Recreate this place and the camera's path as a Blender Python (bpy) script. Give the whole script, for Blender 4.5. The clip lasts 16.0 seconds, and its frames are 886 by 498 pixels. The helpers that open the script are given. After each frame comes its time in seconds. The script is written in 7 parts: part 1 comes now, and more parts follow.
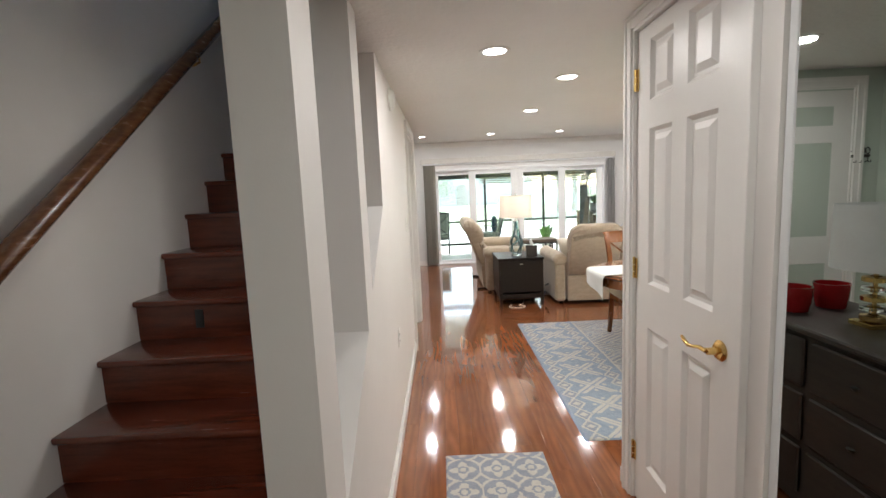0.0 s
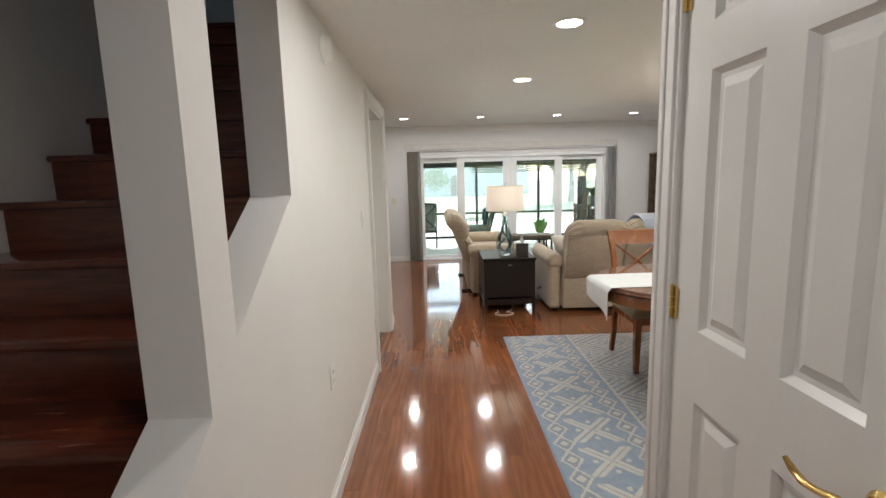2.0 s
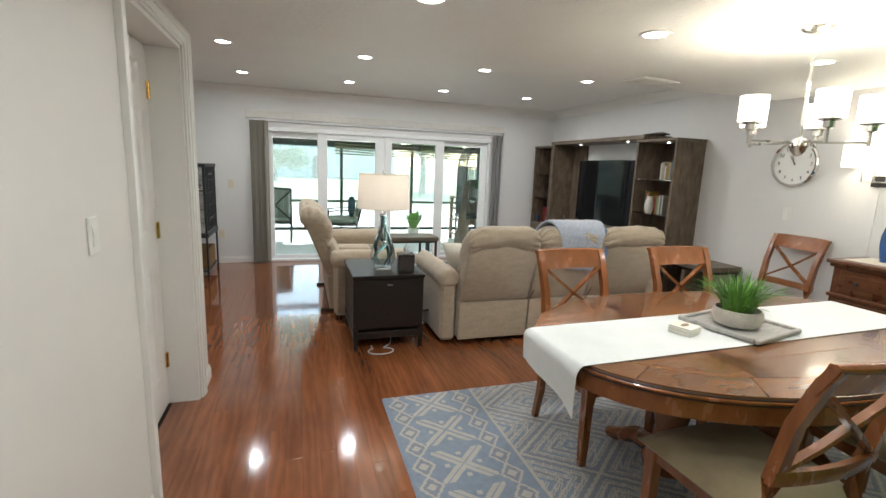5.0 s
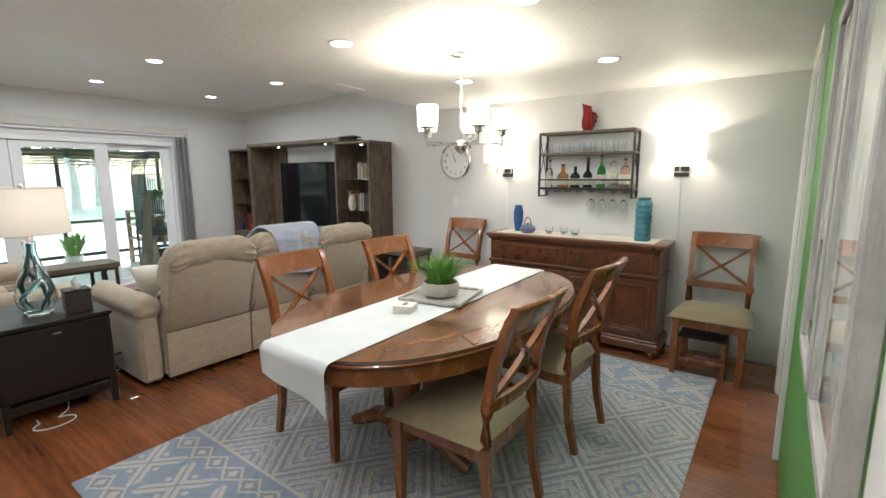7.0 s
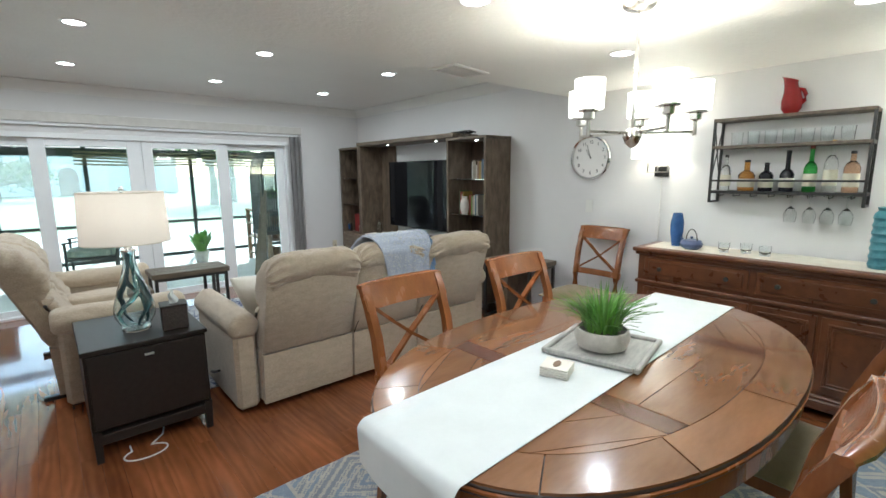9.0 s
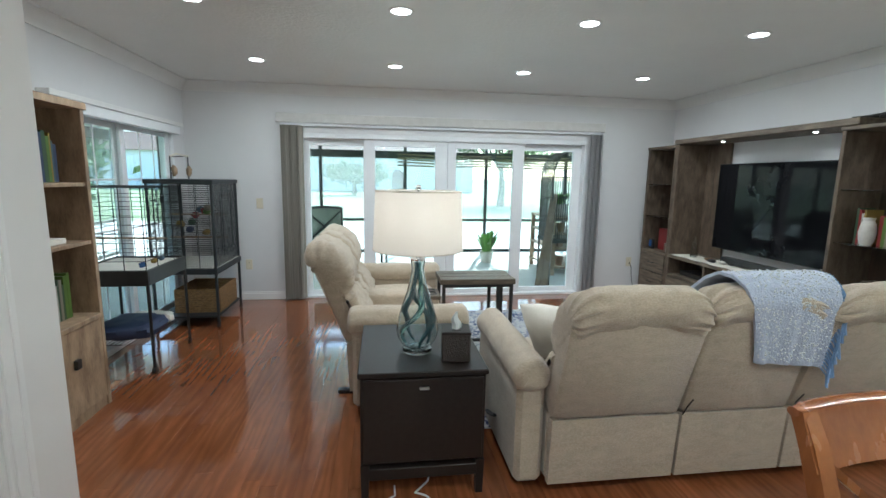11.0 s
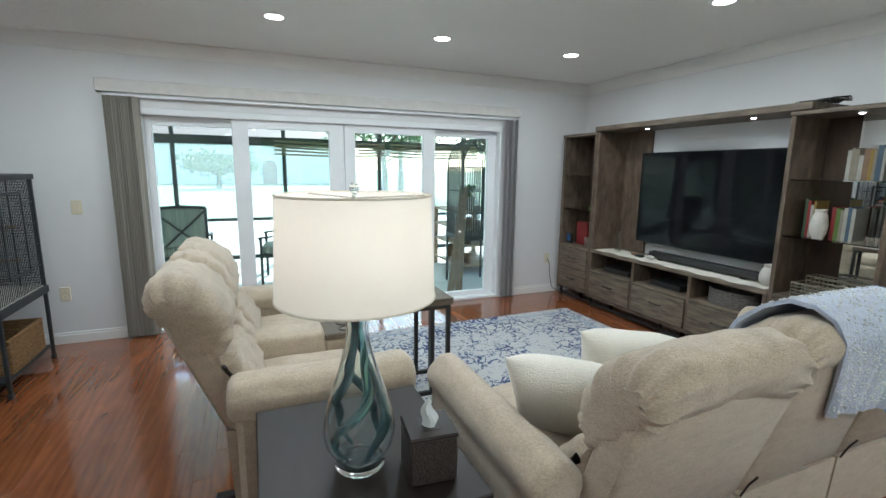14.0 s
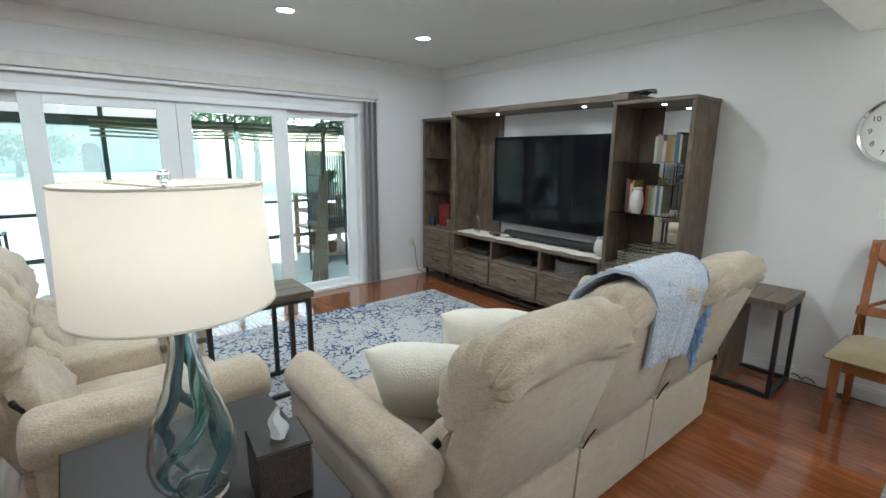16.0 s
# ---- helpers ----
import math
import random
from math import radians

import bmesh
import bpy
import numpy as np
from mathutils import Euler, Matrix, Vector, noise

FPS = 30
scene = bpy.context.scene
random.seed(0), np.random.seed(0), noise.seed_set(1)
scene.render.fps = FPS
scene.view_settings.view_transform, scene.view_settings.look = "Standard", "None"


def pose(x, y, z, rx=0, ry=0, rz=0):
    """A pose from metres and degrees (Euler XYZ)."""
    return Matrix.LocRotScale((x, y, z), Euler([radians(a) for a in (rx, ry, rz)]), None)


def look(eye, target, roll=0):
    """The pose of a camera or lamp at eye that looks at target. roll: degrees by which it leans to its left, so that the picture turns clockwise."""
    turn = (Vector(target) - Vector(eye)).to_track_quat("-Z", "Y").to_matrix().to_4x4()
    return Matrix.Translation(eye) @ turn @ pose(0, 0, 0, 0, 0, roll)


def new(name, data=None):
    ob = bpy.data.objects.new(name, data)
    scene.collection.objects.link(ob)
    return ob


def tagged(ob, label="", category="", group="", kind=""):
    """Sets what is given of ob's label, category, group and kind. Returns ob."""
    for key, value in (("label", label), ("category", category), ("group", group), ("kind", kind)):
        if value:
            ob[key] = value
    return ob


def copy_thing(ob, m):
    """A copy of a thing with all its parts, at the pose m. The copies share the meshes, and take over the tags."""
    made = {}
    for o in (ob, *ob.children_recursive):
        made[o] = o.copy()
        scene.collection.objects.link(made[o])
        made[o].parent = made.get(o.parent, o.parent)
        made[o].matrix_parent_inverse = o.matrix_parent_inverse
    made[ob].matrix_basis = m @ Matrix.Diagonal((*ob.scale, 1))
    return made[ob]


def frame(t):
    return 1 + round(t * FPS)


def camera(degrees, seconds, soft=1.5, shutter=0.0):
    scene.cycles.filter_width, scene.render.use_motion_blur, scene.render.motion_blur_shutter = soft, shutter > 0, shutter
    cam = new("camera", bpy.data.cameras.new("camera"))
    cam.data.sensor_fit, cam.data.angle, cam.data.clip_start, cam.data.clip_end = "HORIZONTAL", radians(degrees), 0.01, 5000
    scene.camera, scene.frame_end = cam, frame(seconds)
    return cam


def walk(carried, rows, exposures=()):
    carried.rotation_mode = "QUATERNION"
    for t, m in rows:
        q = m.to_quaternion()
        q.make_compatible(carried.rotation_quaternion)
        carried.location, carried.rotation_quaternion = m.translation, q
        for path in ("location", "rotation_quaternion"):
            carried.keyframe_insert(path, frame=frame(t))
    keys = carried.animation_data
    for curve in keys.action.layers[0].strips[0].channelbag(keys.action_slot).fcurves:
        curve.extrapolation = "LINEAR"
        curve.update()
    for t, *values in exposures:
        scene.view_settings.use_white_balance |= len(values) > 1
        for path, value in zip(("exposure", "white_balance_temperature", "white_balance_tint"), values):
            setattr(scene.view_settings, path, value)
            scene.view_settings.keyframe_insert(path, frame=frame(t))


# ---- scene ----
cam = camera(88.4, 16.0)
PATH = [
    (0, (0.001, 0.002, 1.471), (-0.000, 1.986, 1.224), -2.56),
    (0.5, (-0.014, 0.121, 1.468), (-0.020, 2.105, 1.217), -2.39),
    (1, (0.022, 0.310, 1.460), (0.021, 2.293, 1.201), -2.38),
    (1.5, (0.130, 0.533, 1.470), (0.139, 2.514, 1.192), -2.11),
    (2, (0.203, 0.775, 1.445), (0.221, 2.754, 1.155), -1.58),
    (2.5, (0.251, 1.040, 1.431), (0.304, 3.014, 1.116), -1.49),
    (3, (0.292, 1.326, 1.433), (0.377, 3.294, 1.087), -0.85),
    (3.2, (0.299, 1.424, 1.440), (0.401, 3.388, 1.078), -0.2),
    (5.3, (0.288, 2.245, 1.457), (1.126, 4.028, 1.113), 2.3),
    (5.5, (0.276, 2.251, 1.453), (1.302, 3.936, 1.123), 1.95),
    (6, (0.249, 2.262, 1.453), (1.592, 3.709, 1.132), 1.19),
    (6.5, (0.235, 2.256, 1.455), (1.729, 3.546, 1.135), 0.78),
    (7, (0.237, 2.246, 1.448), (1.830, 3.414, 1.132), -0.18),
    (7.5, (0.262, 2.261, 1.456), (1.915, 3.342, 1.142), -1.25),
    (8, (0.397, 2.360, 1.461), (2.055, 3.430, 1.138), -1.37),
    (8.5, (0.553, 2.548, 1.472), (2.127, 3.739, 1.147), -1.54),
    (9, (0.630, 2.847, 1.471), (1.928, 4.333, 1.147), -0.43),
    (9.5, (0.728, 3.106, 1.455), (1.757, 4.791, 1.135), -0.22),
    (10, (0.834, 3.308, 1.510), (1.597, 5.127, 1.179), -0.28),
    (10.2, (0.859, 3.365, 1.495), (1.496, 5.234, 1.174), 0.2),
    (12.3, (0.573, 4.478, 1.433), (0.647, 6.452, 1.122), 0.6),
    (12.5, (0.558, 4.541, 1.450), (0.630, 6.514, 1.128), 0.76),
    (13, (0.550, 4.653, 1.469), (0.711, 6.618, 1.133), 0.79),
    (13.5, (0.582, 4.666, 1.459), (1.075, 6.575, 1.125), 0.78),
    (14, (0.707, 4.690, 1.452), (1.469, 6.507, 1.111), 0.65),
    (14.5, (0.754, 4.707, 1.466), (1.710, 6.429, 1.118), 0.93),
    (15, (0.783, 4.716, 1.458), (1.876, 6.355, 1.112), 0.91),
    (15.5, (0.792, 4.723, 1.454), (1.951, 6.309, 1.077), 0.38),
    (16, (0.794, 4.719, 1.453), (2.032, 6.237, 1.050), 0.52),
]
walk(cam, [(t, look(eye, target, roll)) for t, eye, target, roll in PATH],
     exposures=[(0, 2.42, 6500, 11), (0.5, 2.35, 6490, 11), (1.0, 2.2, 6480, 10), (1.5, 2.05, 6470, 10), (2.2, 2.03, 6460, 9), (3, 2.0, 6450, 9), (5.5, 2.05, 6200, 6), (8, 2.03, 5980, 7), (9, 2.03, 5720, 3), (12.5, 2.03, 5520, 1), (16, 2.1, 5600, 1)])

# ---------------------------------------------------------------- world and sun
world = bpy.data.worlds.new("world")
scene.world = world
world.use_nodes = True
wn = world.node_tree
sky = wn.nodes.new("ShaderNodeTexSky")
sky.sky_type, sky.sun_disc = "NISHITA", False
sky.sun_elevation, sky.sun_rotation = radians(41), radians(19)
wn.links.new(sky.outputs[0], wn.nodes["Background"].inputs[0])
wn.nodes["Background"].inputs[1].default_value = 0.15
sun_data = bpy.data.lights.new("sun", "SUN")
sun_data.energy, sun_data.angle, sun_data.color = 5.0, radians(0.5), (1.0, 0.95, 0.87)
sun = new("sun", sun_data)
sun.matrix_world = look((0, 0, 0), (-0.25, -0.71, -0.66))


def area_light(name, m, sx, sy, watts, color, shape="RECTANGLE", spread=180):
    watts *= INDOOR
    d = bpy.data.lights.new(name, "AREA")
    d.shape, d.size, d.size_y, d.energy, d.color, d.spread = shape, sx, sy, watts, color, radians(spread)
    ob = new(name, d)
    ob.matrix_world = m
    return ob


def point_light(name, loc, watts, color, radius=0.03):
    watts *= INDOOR
    d = bpy.data.lights.new(name, "POINT")
    d.energy, d.color, d.shadow_soft_size = watts, color, radius
    ob = new(name, d)
    ob.location = loc
    return ob


LED = (1.0, 0.975, 0.94)
WARM = (1.0, 0.87, 0.69)
INDOOR = 0.27        # all lamps of the house against the daylight

# ---------------------------------------------------------------- helpers
def thing(name, x, y, z=0.0, rz=0.0, label="", category="", group="", kind=""):
    ob = new(name)
    ob.empty_display_size = 0.1
    ob.matrix_basis = pose(x, y, z, 0, 0, rz)
    return tagged(ob, label, category, group, kind)


def finish(bm, name, material, sharp=35):
    bmesh.ops.recalc_face_normals(bm, faces=bm.faces)
    me = bpy.data.meshes.new(name)
    bm.to_mesh(me)
    bm.free()
    for m in material if isinstance(material, (list, tuple)) else [material]:
        me.materials.append(m)
    me.polygons.foreach_set("use_smooth", [True] * len(me.polygons))
    me.set_sharp_from_angle(angle=radians(sharp))
    return me


def part(name, bm, material, parent=None, label="", sharp=35):
    ob = new(name, finish(bm, name, material, sharp))
    ob.parent = parent
    return tagged(ob, label)


def solo(name, bm, material, label="", category="", group="", kind="", at=(0, 0, 0), rz=0, sharp=35):
    ob = new(name, finish(bm, name, material, sharp))
    ob.matrix_basis = pose(*at, 0, 0, rz)
    return tagged(ob, label, category, group, kind)


def bx(x0, x1, y0, y1, z0, z1, bevel=0.0, bm=None, seg=1):
    """An upright box, with bevelled edges."""
    b = bmesh.new()
    bmesh.ops.create_cube(b, size=1, matrix=Matrix.LocRotScale(
        ((x0 + x1) / 2, (y0 + y1) / 2, (z0 + z1) / 2), None, (x1 - x0, y1 - y0, z1 - z0)))
    if bevel:
        bmesh.ops.bevel(b, geom=b.edges[:], offset=bevel, segments=seg, affect="EDGES", profile=0.5)
    return merge(bm, b)


def merge(bm, b):
    if bm is None:
        return b
    me = bpy.data.meshes.new("tmp")
    b.to_mesh(me)
    b.free()
    bm.from_mesh(me)
    bpy.data.meshes.remove(me)
    return bm


def prism(poly, x0, x1, bm=None, axis="x", bevel=0.0):
    """A polygon in the two other axes, thickened along axis."""
    b = bmesh.new()
    put = {"x": lambda p, v: (v, p[0], p[1]), "y": lambda p, v: (p[0], v, p[1]), "z": lambda p, v: (p[0], p[1], v)}[axis]
    lo = [b.verts.new(put(p, x0)) for p in poly]
    hi = [b.verts.new(put(p, x1)) for p in poly]
    b.faces.new(lo)
    b.faces.new(hi[::-1])
    n = len(poly)
    for i in range(n):
        b.faces.new((lo[i], hi[i], hi[(i + 1) % n], lo[(i + 1) % n]))
    if bevel:
        bmesh.ops.recalc_face_normals(b, faces=b.faces)
        bmesh.ops.bevel(b, geom=b.edges[:], offset=bevel, segments=1, affect="EDGES")
    return merge(bm, b)


def lathe(profile, seg=24, bm=None, at=(0, 0, 0)):
    """A turned shape from (radius, height) pairs."""
    b = bmesh.new()
    rings = []
    for r, z in profile:
        if r < 1e-5:
            rings.append([b.verts.new((at[0], at[1], at[2] + z))])
        else:
            rings.append([b.verts.new((at[0] + r * math.cos(2 * math.pi * i / seg), at[1] + r * math.sin(2 * math.pi * i / seg), at[2] + z)) for i in range(seg)])
    for p, q in zip(rings, rings[1:]):
        for i in range(seg):
            j = (i + 1) % seg
            if len(p) == 1 and len(q) > 1:
                b.faces.new((p[0], q[i], q[j]))
            elif len(q) == 1 and len(p) > 1:
                b.faces.new((p[i], p[j], q[0]))
            elif len(p) > 1:
                b.faces.new((p[i], p[j], q[j], q[i]))
    return merge(bm, b)


def tube(points, radius, seg=8, bm=None, flat=1.0, closed=False):
    """A round or flattened bar along points; radius may vary along it."""
    b = bmesh.new()
    pts = [Vector(p) for p in points]
    n = len(pts)
    rings = []
    for i, p in enumerate(pts):
        a, c = (pts[(i - 1) % n], pts[(i + 1) % n]) if closed else (pts[max(i - 1, 0)], pts[min(i + 1, n - 1)])
        t = (c - a).normalized()
        side = t.cross(Vector((0, 0, 1)))
        if side.length < 1e-3:
            side = Vector((1, 0, 0))
        side.normalize()
        up = side.cross(t)
        r = radius[i] if isinstance(radius, (list, tuple)) else radius
        rings.append([b.verts.new(p + side * (r * math.cos(2 * math.pi * k / seg + math.pi / seg)) + up * (r * flat * math.sin(2 * math.pi * k / seg + math.pi / seg))) for k in range(seg)])
    for i in range(n if closed else n - 1):
        p, q = rings[i], rings[(i + 1) % n]
        for k in range(seg):
            b.faces.new((p[k], p[(k + 1) % seg], q[(k + 1) % seg], q[k]))
    if not closed:
        b.faces.new(rings[0][::-1])
        b.faces.new(rings[-1])
    return merge(bm, b)


def bar(p, q, w, d, bm=None, bevel=0.0):
    """A square bar from p to q; w across level, d the other way."""
    p, q = Vector(p), Vector(q)
    b = bmesh.new()
    t = (q - p)
    m = t.to_track_quat("Z", "Y").to_matrix().to_4x4()
    bmesh.ops.create_cube(b, size=1, matrix=Matrix.Translation((p + q) / 2) @ m @ Matrix.Diagonal((w, d, t.length, 1)))
    if bevel:
        bmesh.ops.bevel(b, geom=b.edges[:], offset=bevel, segments=1, affect="EDGES")
    return merge(bm, b)


def puff(cx, cy, cz, sx, sy, sz, e=3.2, crease=0.0, bm=None, nu=28, nv=16, seed=0):
    """A stuffed cushion: a rounded block with slight wrinkles; s are half sizes."""
    b = bmesh.new()
    f = lambda c, k: math.copysign(abs(c) ** (2 / k), c)
    rows = []
    for i in range(nv + 1):
        v = -math.pi / 2 + math.pi * i / nv
        row = []
        for j in range(nu):
            u = 2 * math.pi * j / nu
            x, y, z = f(math.cos(v), e) * f(math.cos(u), e), f(math.cos(v), e) * f(math.sin(u), e), f(math.sin(v), e)
            k = 1 + crease * noise.noise(Vector((x * 2.3 + seed, y * 2.3, z * 2.3 - seed))) + crease * 0.6 * noise.noise(Vector((x * 6 + seed, y * 6, z * 6)))
            row.append((cx + sx * x * k, cy + sy * y * k, cz + sz * z * k))
        rows.append(row)
    grid = [[b.verts.new(rows[0][0])]] + [[b.verts.new(p) for p in r] for r in rows[1:-1]] + [[b.verts.new(rows[-1][0])]]
    for p, q in zip(grid, grid[1:]):
        for j in range(nu):
            k = (j + 1) % nu
            if len(p) == 1:
                b.faces.new((p[0], q[k], q[j]))
            elif len(q) == 1:
                b.faces.new((p[j], p[k], q[0]))
            else:
                b.faces.new((p[j], p[k], q[k], q[j]))
    return merge(bm, b)


def sheet(nx, ny, fn, thick=0.0):
    """A grid of points fn(u, v), u and v from 0 to 1, with thickness."""
    b = bmesh.new()
    top = [[Vector(fn(i / nx, j / ny)) for j in range(ny + 1)] for i in range(nx + 1)]
    vt = [[b.verts.new(p) for p in r] for r in top]
    for i in range(nx):
        for j in range(ny):
            b.faces.new((vt[i][j], vt[i + 1][j], vt[i + 1][j + 1], vt[i][j + 1]))
    if thick:
        b.normal_update()
        vb = [[b.verts.new(vt[i][j].co - vt[i][j].normal * thick) for j in range(ny + 1)] for i in range(nx + 1)]
        for i in range(nx):
            for j in range(ny):
                b.faces.new((vb[i][j], vb[i][j + 1], vb[i + 1][j + 1], vb[i + 1][j]))
        for i in range(nx):
            b.faces.new((vt[i][0], vb[i][0], vb[i + 1][0], vt[i + 1][0]))
            b.faces.new((vt[i][ny], vt[i + 1][ny], vb[i + 1][ny], vb[i][ny]))
        for j in range(ny):
            b.faces.new((vt[0][j], vt[0][j + 1], vb[0][j + 1], vb[0][j]))
            b.faces.new((vt[nx][j], vb[nx][j], vb[nx][j + 1], vt[nx][j + 1]))
    return b


# ---------------------------------------------------------------- materials
def surface(name, c1, c2=None, scale=8, stretch=(1, 1, 1), rough=0.5, rough_var=0.08, bump=0.0, bump_scale=60, metal=0.0, coat=0.0, detail=5, fine=0.25, vary=0.0, spec=0.5, sheen=0.0):
    """Two-tone noise at a broad and a fine scale, with bump and uneven gloss. vary: brightness from piece to piece."""
    m = bpy.data.materials.new(name)
    m.use_nodes = True
    nt = m.node_tree
    b = nt.nodes["Principled BSDF"]
    c2 = c2 or tuple(c * 0.82 for c in c1)
    tc, mp = nt.nodes.new("ShaderNodeTexCoord"), nt.nodes.new("ShaderNodeMapping")
    mp.inputs["Scale"].default_value = stretch
    nt.links.new(tc.outputs["Object"], mp.inputs[0])
    n1, n2 = nt.nodes.new("ShaderNodeTexNoise"), nt.nodes.new("ShaderNodeTexNoise")
    for n, s in ((n1, scale), (n2, scale * 7)):
        n.inputs["Scale"].default_value, n.inputs["Detail"].default_value = s, detail
        nt.links.new(mp.outputs[0], n.inputs["Vector"])
    add = nt.nodes.new("ShaderNodeMix")
    add.data_type = "FLOAT"
    add.inputs[0].default_value = fine
    nt.links.new(n1.outputs[0], add.inputs[2])
    nt.links.new(n2.outputs[0], add.inputs[3])
    ramp = nt.nodes.new("ShaderNodeValToRGB")
    ramp.color_ramp.elements[0].position, ramp.color_ramp.elements[1].position = 0.36, 0.64
    ramp.color_ramp.elements[0].color, ramp.color_ramp.elements[1].color = (*c2, 1), (*c1, 1)
    nt.links.new(add.outputs[0], ramp.inputs[0])
    out = ramp.outputs[0]
    if vary:
        info, geo, sm, fr, mr, hsv = [nt.nodes.new("ShaderNode" + k) for k in ("ObjectInfo", "NewGeometry", "Math", "Math", "MapRange", "HueSaturation")]
        fr.operation = "FRACT"
        nt.links.new(info.outputs["Random"], sm.inputs[0])
        nt.links.new(geo.outputs["Random Per Island"], sm.inputs[1])
        nt.links.new(sm.outputs[0], fr.inputs[0])
        mr.inputs[3].default_value, mr.inputs[4].default_value = 1 - vary, 1 + vary
        nt.links.new(fr.outputs[0], mr.inputs[0])
        nt.links.new(mr.outputs[0], hsv.inputs["Value"])
        nt.links.new(out, hsv.inputs["Color"])
        out = hsv.outputs[0]
    nt.links.new(out, b.inputs["Base Color"])
    rr = nt.nodes.new("ShaderNodeMapRange")
    rr.inputs[3].default_value, rr.inputs[4].default_value = max(rough - rough_var, 0.02), min(rough + rough_var, 1)
    nt.links.new(n1.outputs[0], rr.inputs[0])
    nt.links.new(rr.outputs[0], b.inputs["Roughness"])
    b.inputs["Metallic"].default_value, b.inputs["Coat Weight"].default_value, b.inputs["Coat Roughness"].default_value = metal, coat, 0.08
    b.inputs["Specular IOR Level"].default_value, b.inputs["Sheen Weight"].default_value = spec, sheen
    if bump:
        n3, bp = nt.nodes.new("ShaderNodeTexNoise"), nt.nodes.new("ShaderNodeBump")
        n3.inputs["Scale"].default_value, n3.inputs["Detail"].default_value = bump_scale, 3
        nt.links.new(mp.outputs[0], n3.inputs["Vector"])
        nt.links.new(n3.outputs[0], bp.inputs["Height"])
        bp.inputs["Strength"].default_value, bp.inputs["Distance"].default_value = bump, 0.01
        nt.links.new(bp.outputs[0], b.inputs["Normal"])
    return m


def glass(name, color=(1, 1, 1), rough=0.0, ior=1.45):
    m = bpy.data.materials.new(name)
    m.use_nodes = True
    b = m.node_tree.nodes["Principled BSDF"]
    b.inputs["Base Color"].default_value, b.inputs["Roughness"].default_value = (*color, 1), rough
    b.inputs["Transmission Weight"].default_value, b.inputs["IOR"].default_value = 1.0, ior
    return m


def glow(name, color, strength, base=(0.9, 0.88, 0.84)):
    m = surface(name, base, tuple(c * 0.975 for c in base), 60, rough=0.7)
    b = m.node_tree.nodes["Principled BSDF"]
    b.inputs["Emission Color"].default_value, b.inputs["Emission Strength"].default_value = (*color, 1), strength * INDOOR
    return m


M = {}
M["wall"] = surface("wall_paint", (0.76, 0.735, 0.71), (0.73, 0.705, 0.68), 1.5, rough=0.6, bump=0.04, bump_scale=160)
M["wall_cool"] = surface("living_wall_paint", (0.725, 0.715, 0.715), (0.695, 0.685, 0.685), 1.5, rough=0.6, bump=0.04, bump_scale=160)
M["ceiling"] = surface("ceiling_paint", (0.85, 0.84, 0.81), (0.82, 0.81, 0.78), 2, rough=0.5, bump=0.35, bump_scale=38)
M["white"] = surface("white_gloss_paint", (0.80, 0.785, 0.765), (0.77, 0.755, 0.735), 3, rough=0.35, bump=0.04, bump_scale=90)
M["vinyl"] = surface("white_vinyl", (0.82, 0.83, 0.84), (0.78, 0.79, 0.80), 4, rough=0.4)
M["green"] = surface("green_paint", (0.11, 0.30, 0.07), (0.10, 0.27, 0.06), 1.5, rough=0.55, bump=0.1, bump_scale=160)
M["sage"] = surface("entry_paint", (0.50, 0.56, 0.50), (0.47, 0.53, 0.47), 1.5, rough=0.6, bump=0.1, bump_scale=160)
M["brass"] = surface("polished_brass", (0.75, 0.52, 0.20), (0.62, 0.42, 0.15), 9, rough=0.2, metal=1)
M["nickel"] = surface("brushed_nickel", (0.62, 0.59, 0.55), (0.52, 0.5, 0.47), 9, rough=0.28, metal=1)
M["chrome"] = surface("chrome", (0.8, 0.8, 0.8), (0.72, 0.72, 0.72), 6, rough=0.08, metal=1, rough_var=0.03)
M["black"] = surface("black_metal", (0.022, 0.021, 0.02), (0.014, 0.013, 0.012), 20, rough=0.42, bump=0.1)
M["iron"] = surface("cage_iron", (0.030, 0.034, 0.036), (0.017, 0.020, 0.022), 14, rough=0.5, bump=0.1)
M["bronze"] = surface("bronze_metal", (0.035, 0.04, 0.036), (0.02, 0.024, 0.021), 14, rough=0.5, bump=0.1)
M["plastic"] = surface("white_plastic", (0.78, 0.77, 0.74), (0.75, 0.74, 0.71), 8, rough=0.35)
M["ivory"] = surface("ivory_plastic", (0.70, 0.64, 0.50), (0.66, 0.6, 0.46), 8, rough=0.4)
M["stair"] = surface("mahogany_stain", (0.150, 0.032, 0.015), (0.085, 0.018, 0.008), 5, (1, 9, 9), rough=0.24, bump=0.05, coat=0.3, vary=0.1)
M["rail"] = surface("handrail_oak", (0.20, 0.085, 0.035), (0.11, 0.042, 0.018), 6, (9, 1, 9), rough=0.25, coat=0.4)
M["chair"] = surface("cherry_stain", (0.265, 0.094, 0.029), (0.185, 0.062, 0.019), 4, (4, 4, 1.0), rough=0.26, bump=0.05, coat=0.35, vary=0.08)
M["tablewood"] = surface("table_cherry", (0.235, 0.105, 0.043), (0.172, 0.073, 0.029), 3, (1.0, 4, 4), rough=0.22, bump=0.01, coat=0.6, vary=0.16)
M["inlay"] = surface("mahogany_cross_band", (0.125, 0.040, 0.018), (0.085, 0.026, 0.012), 4, (5, 1, 5), rough=0.22, coat=0.6, vary=0.1)
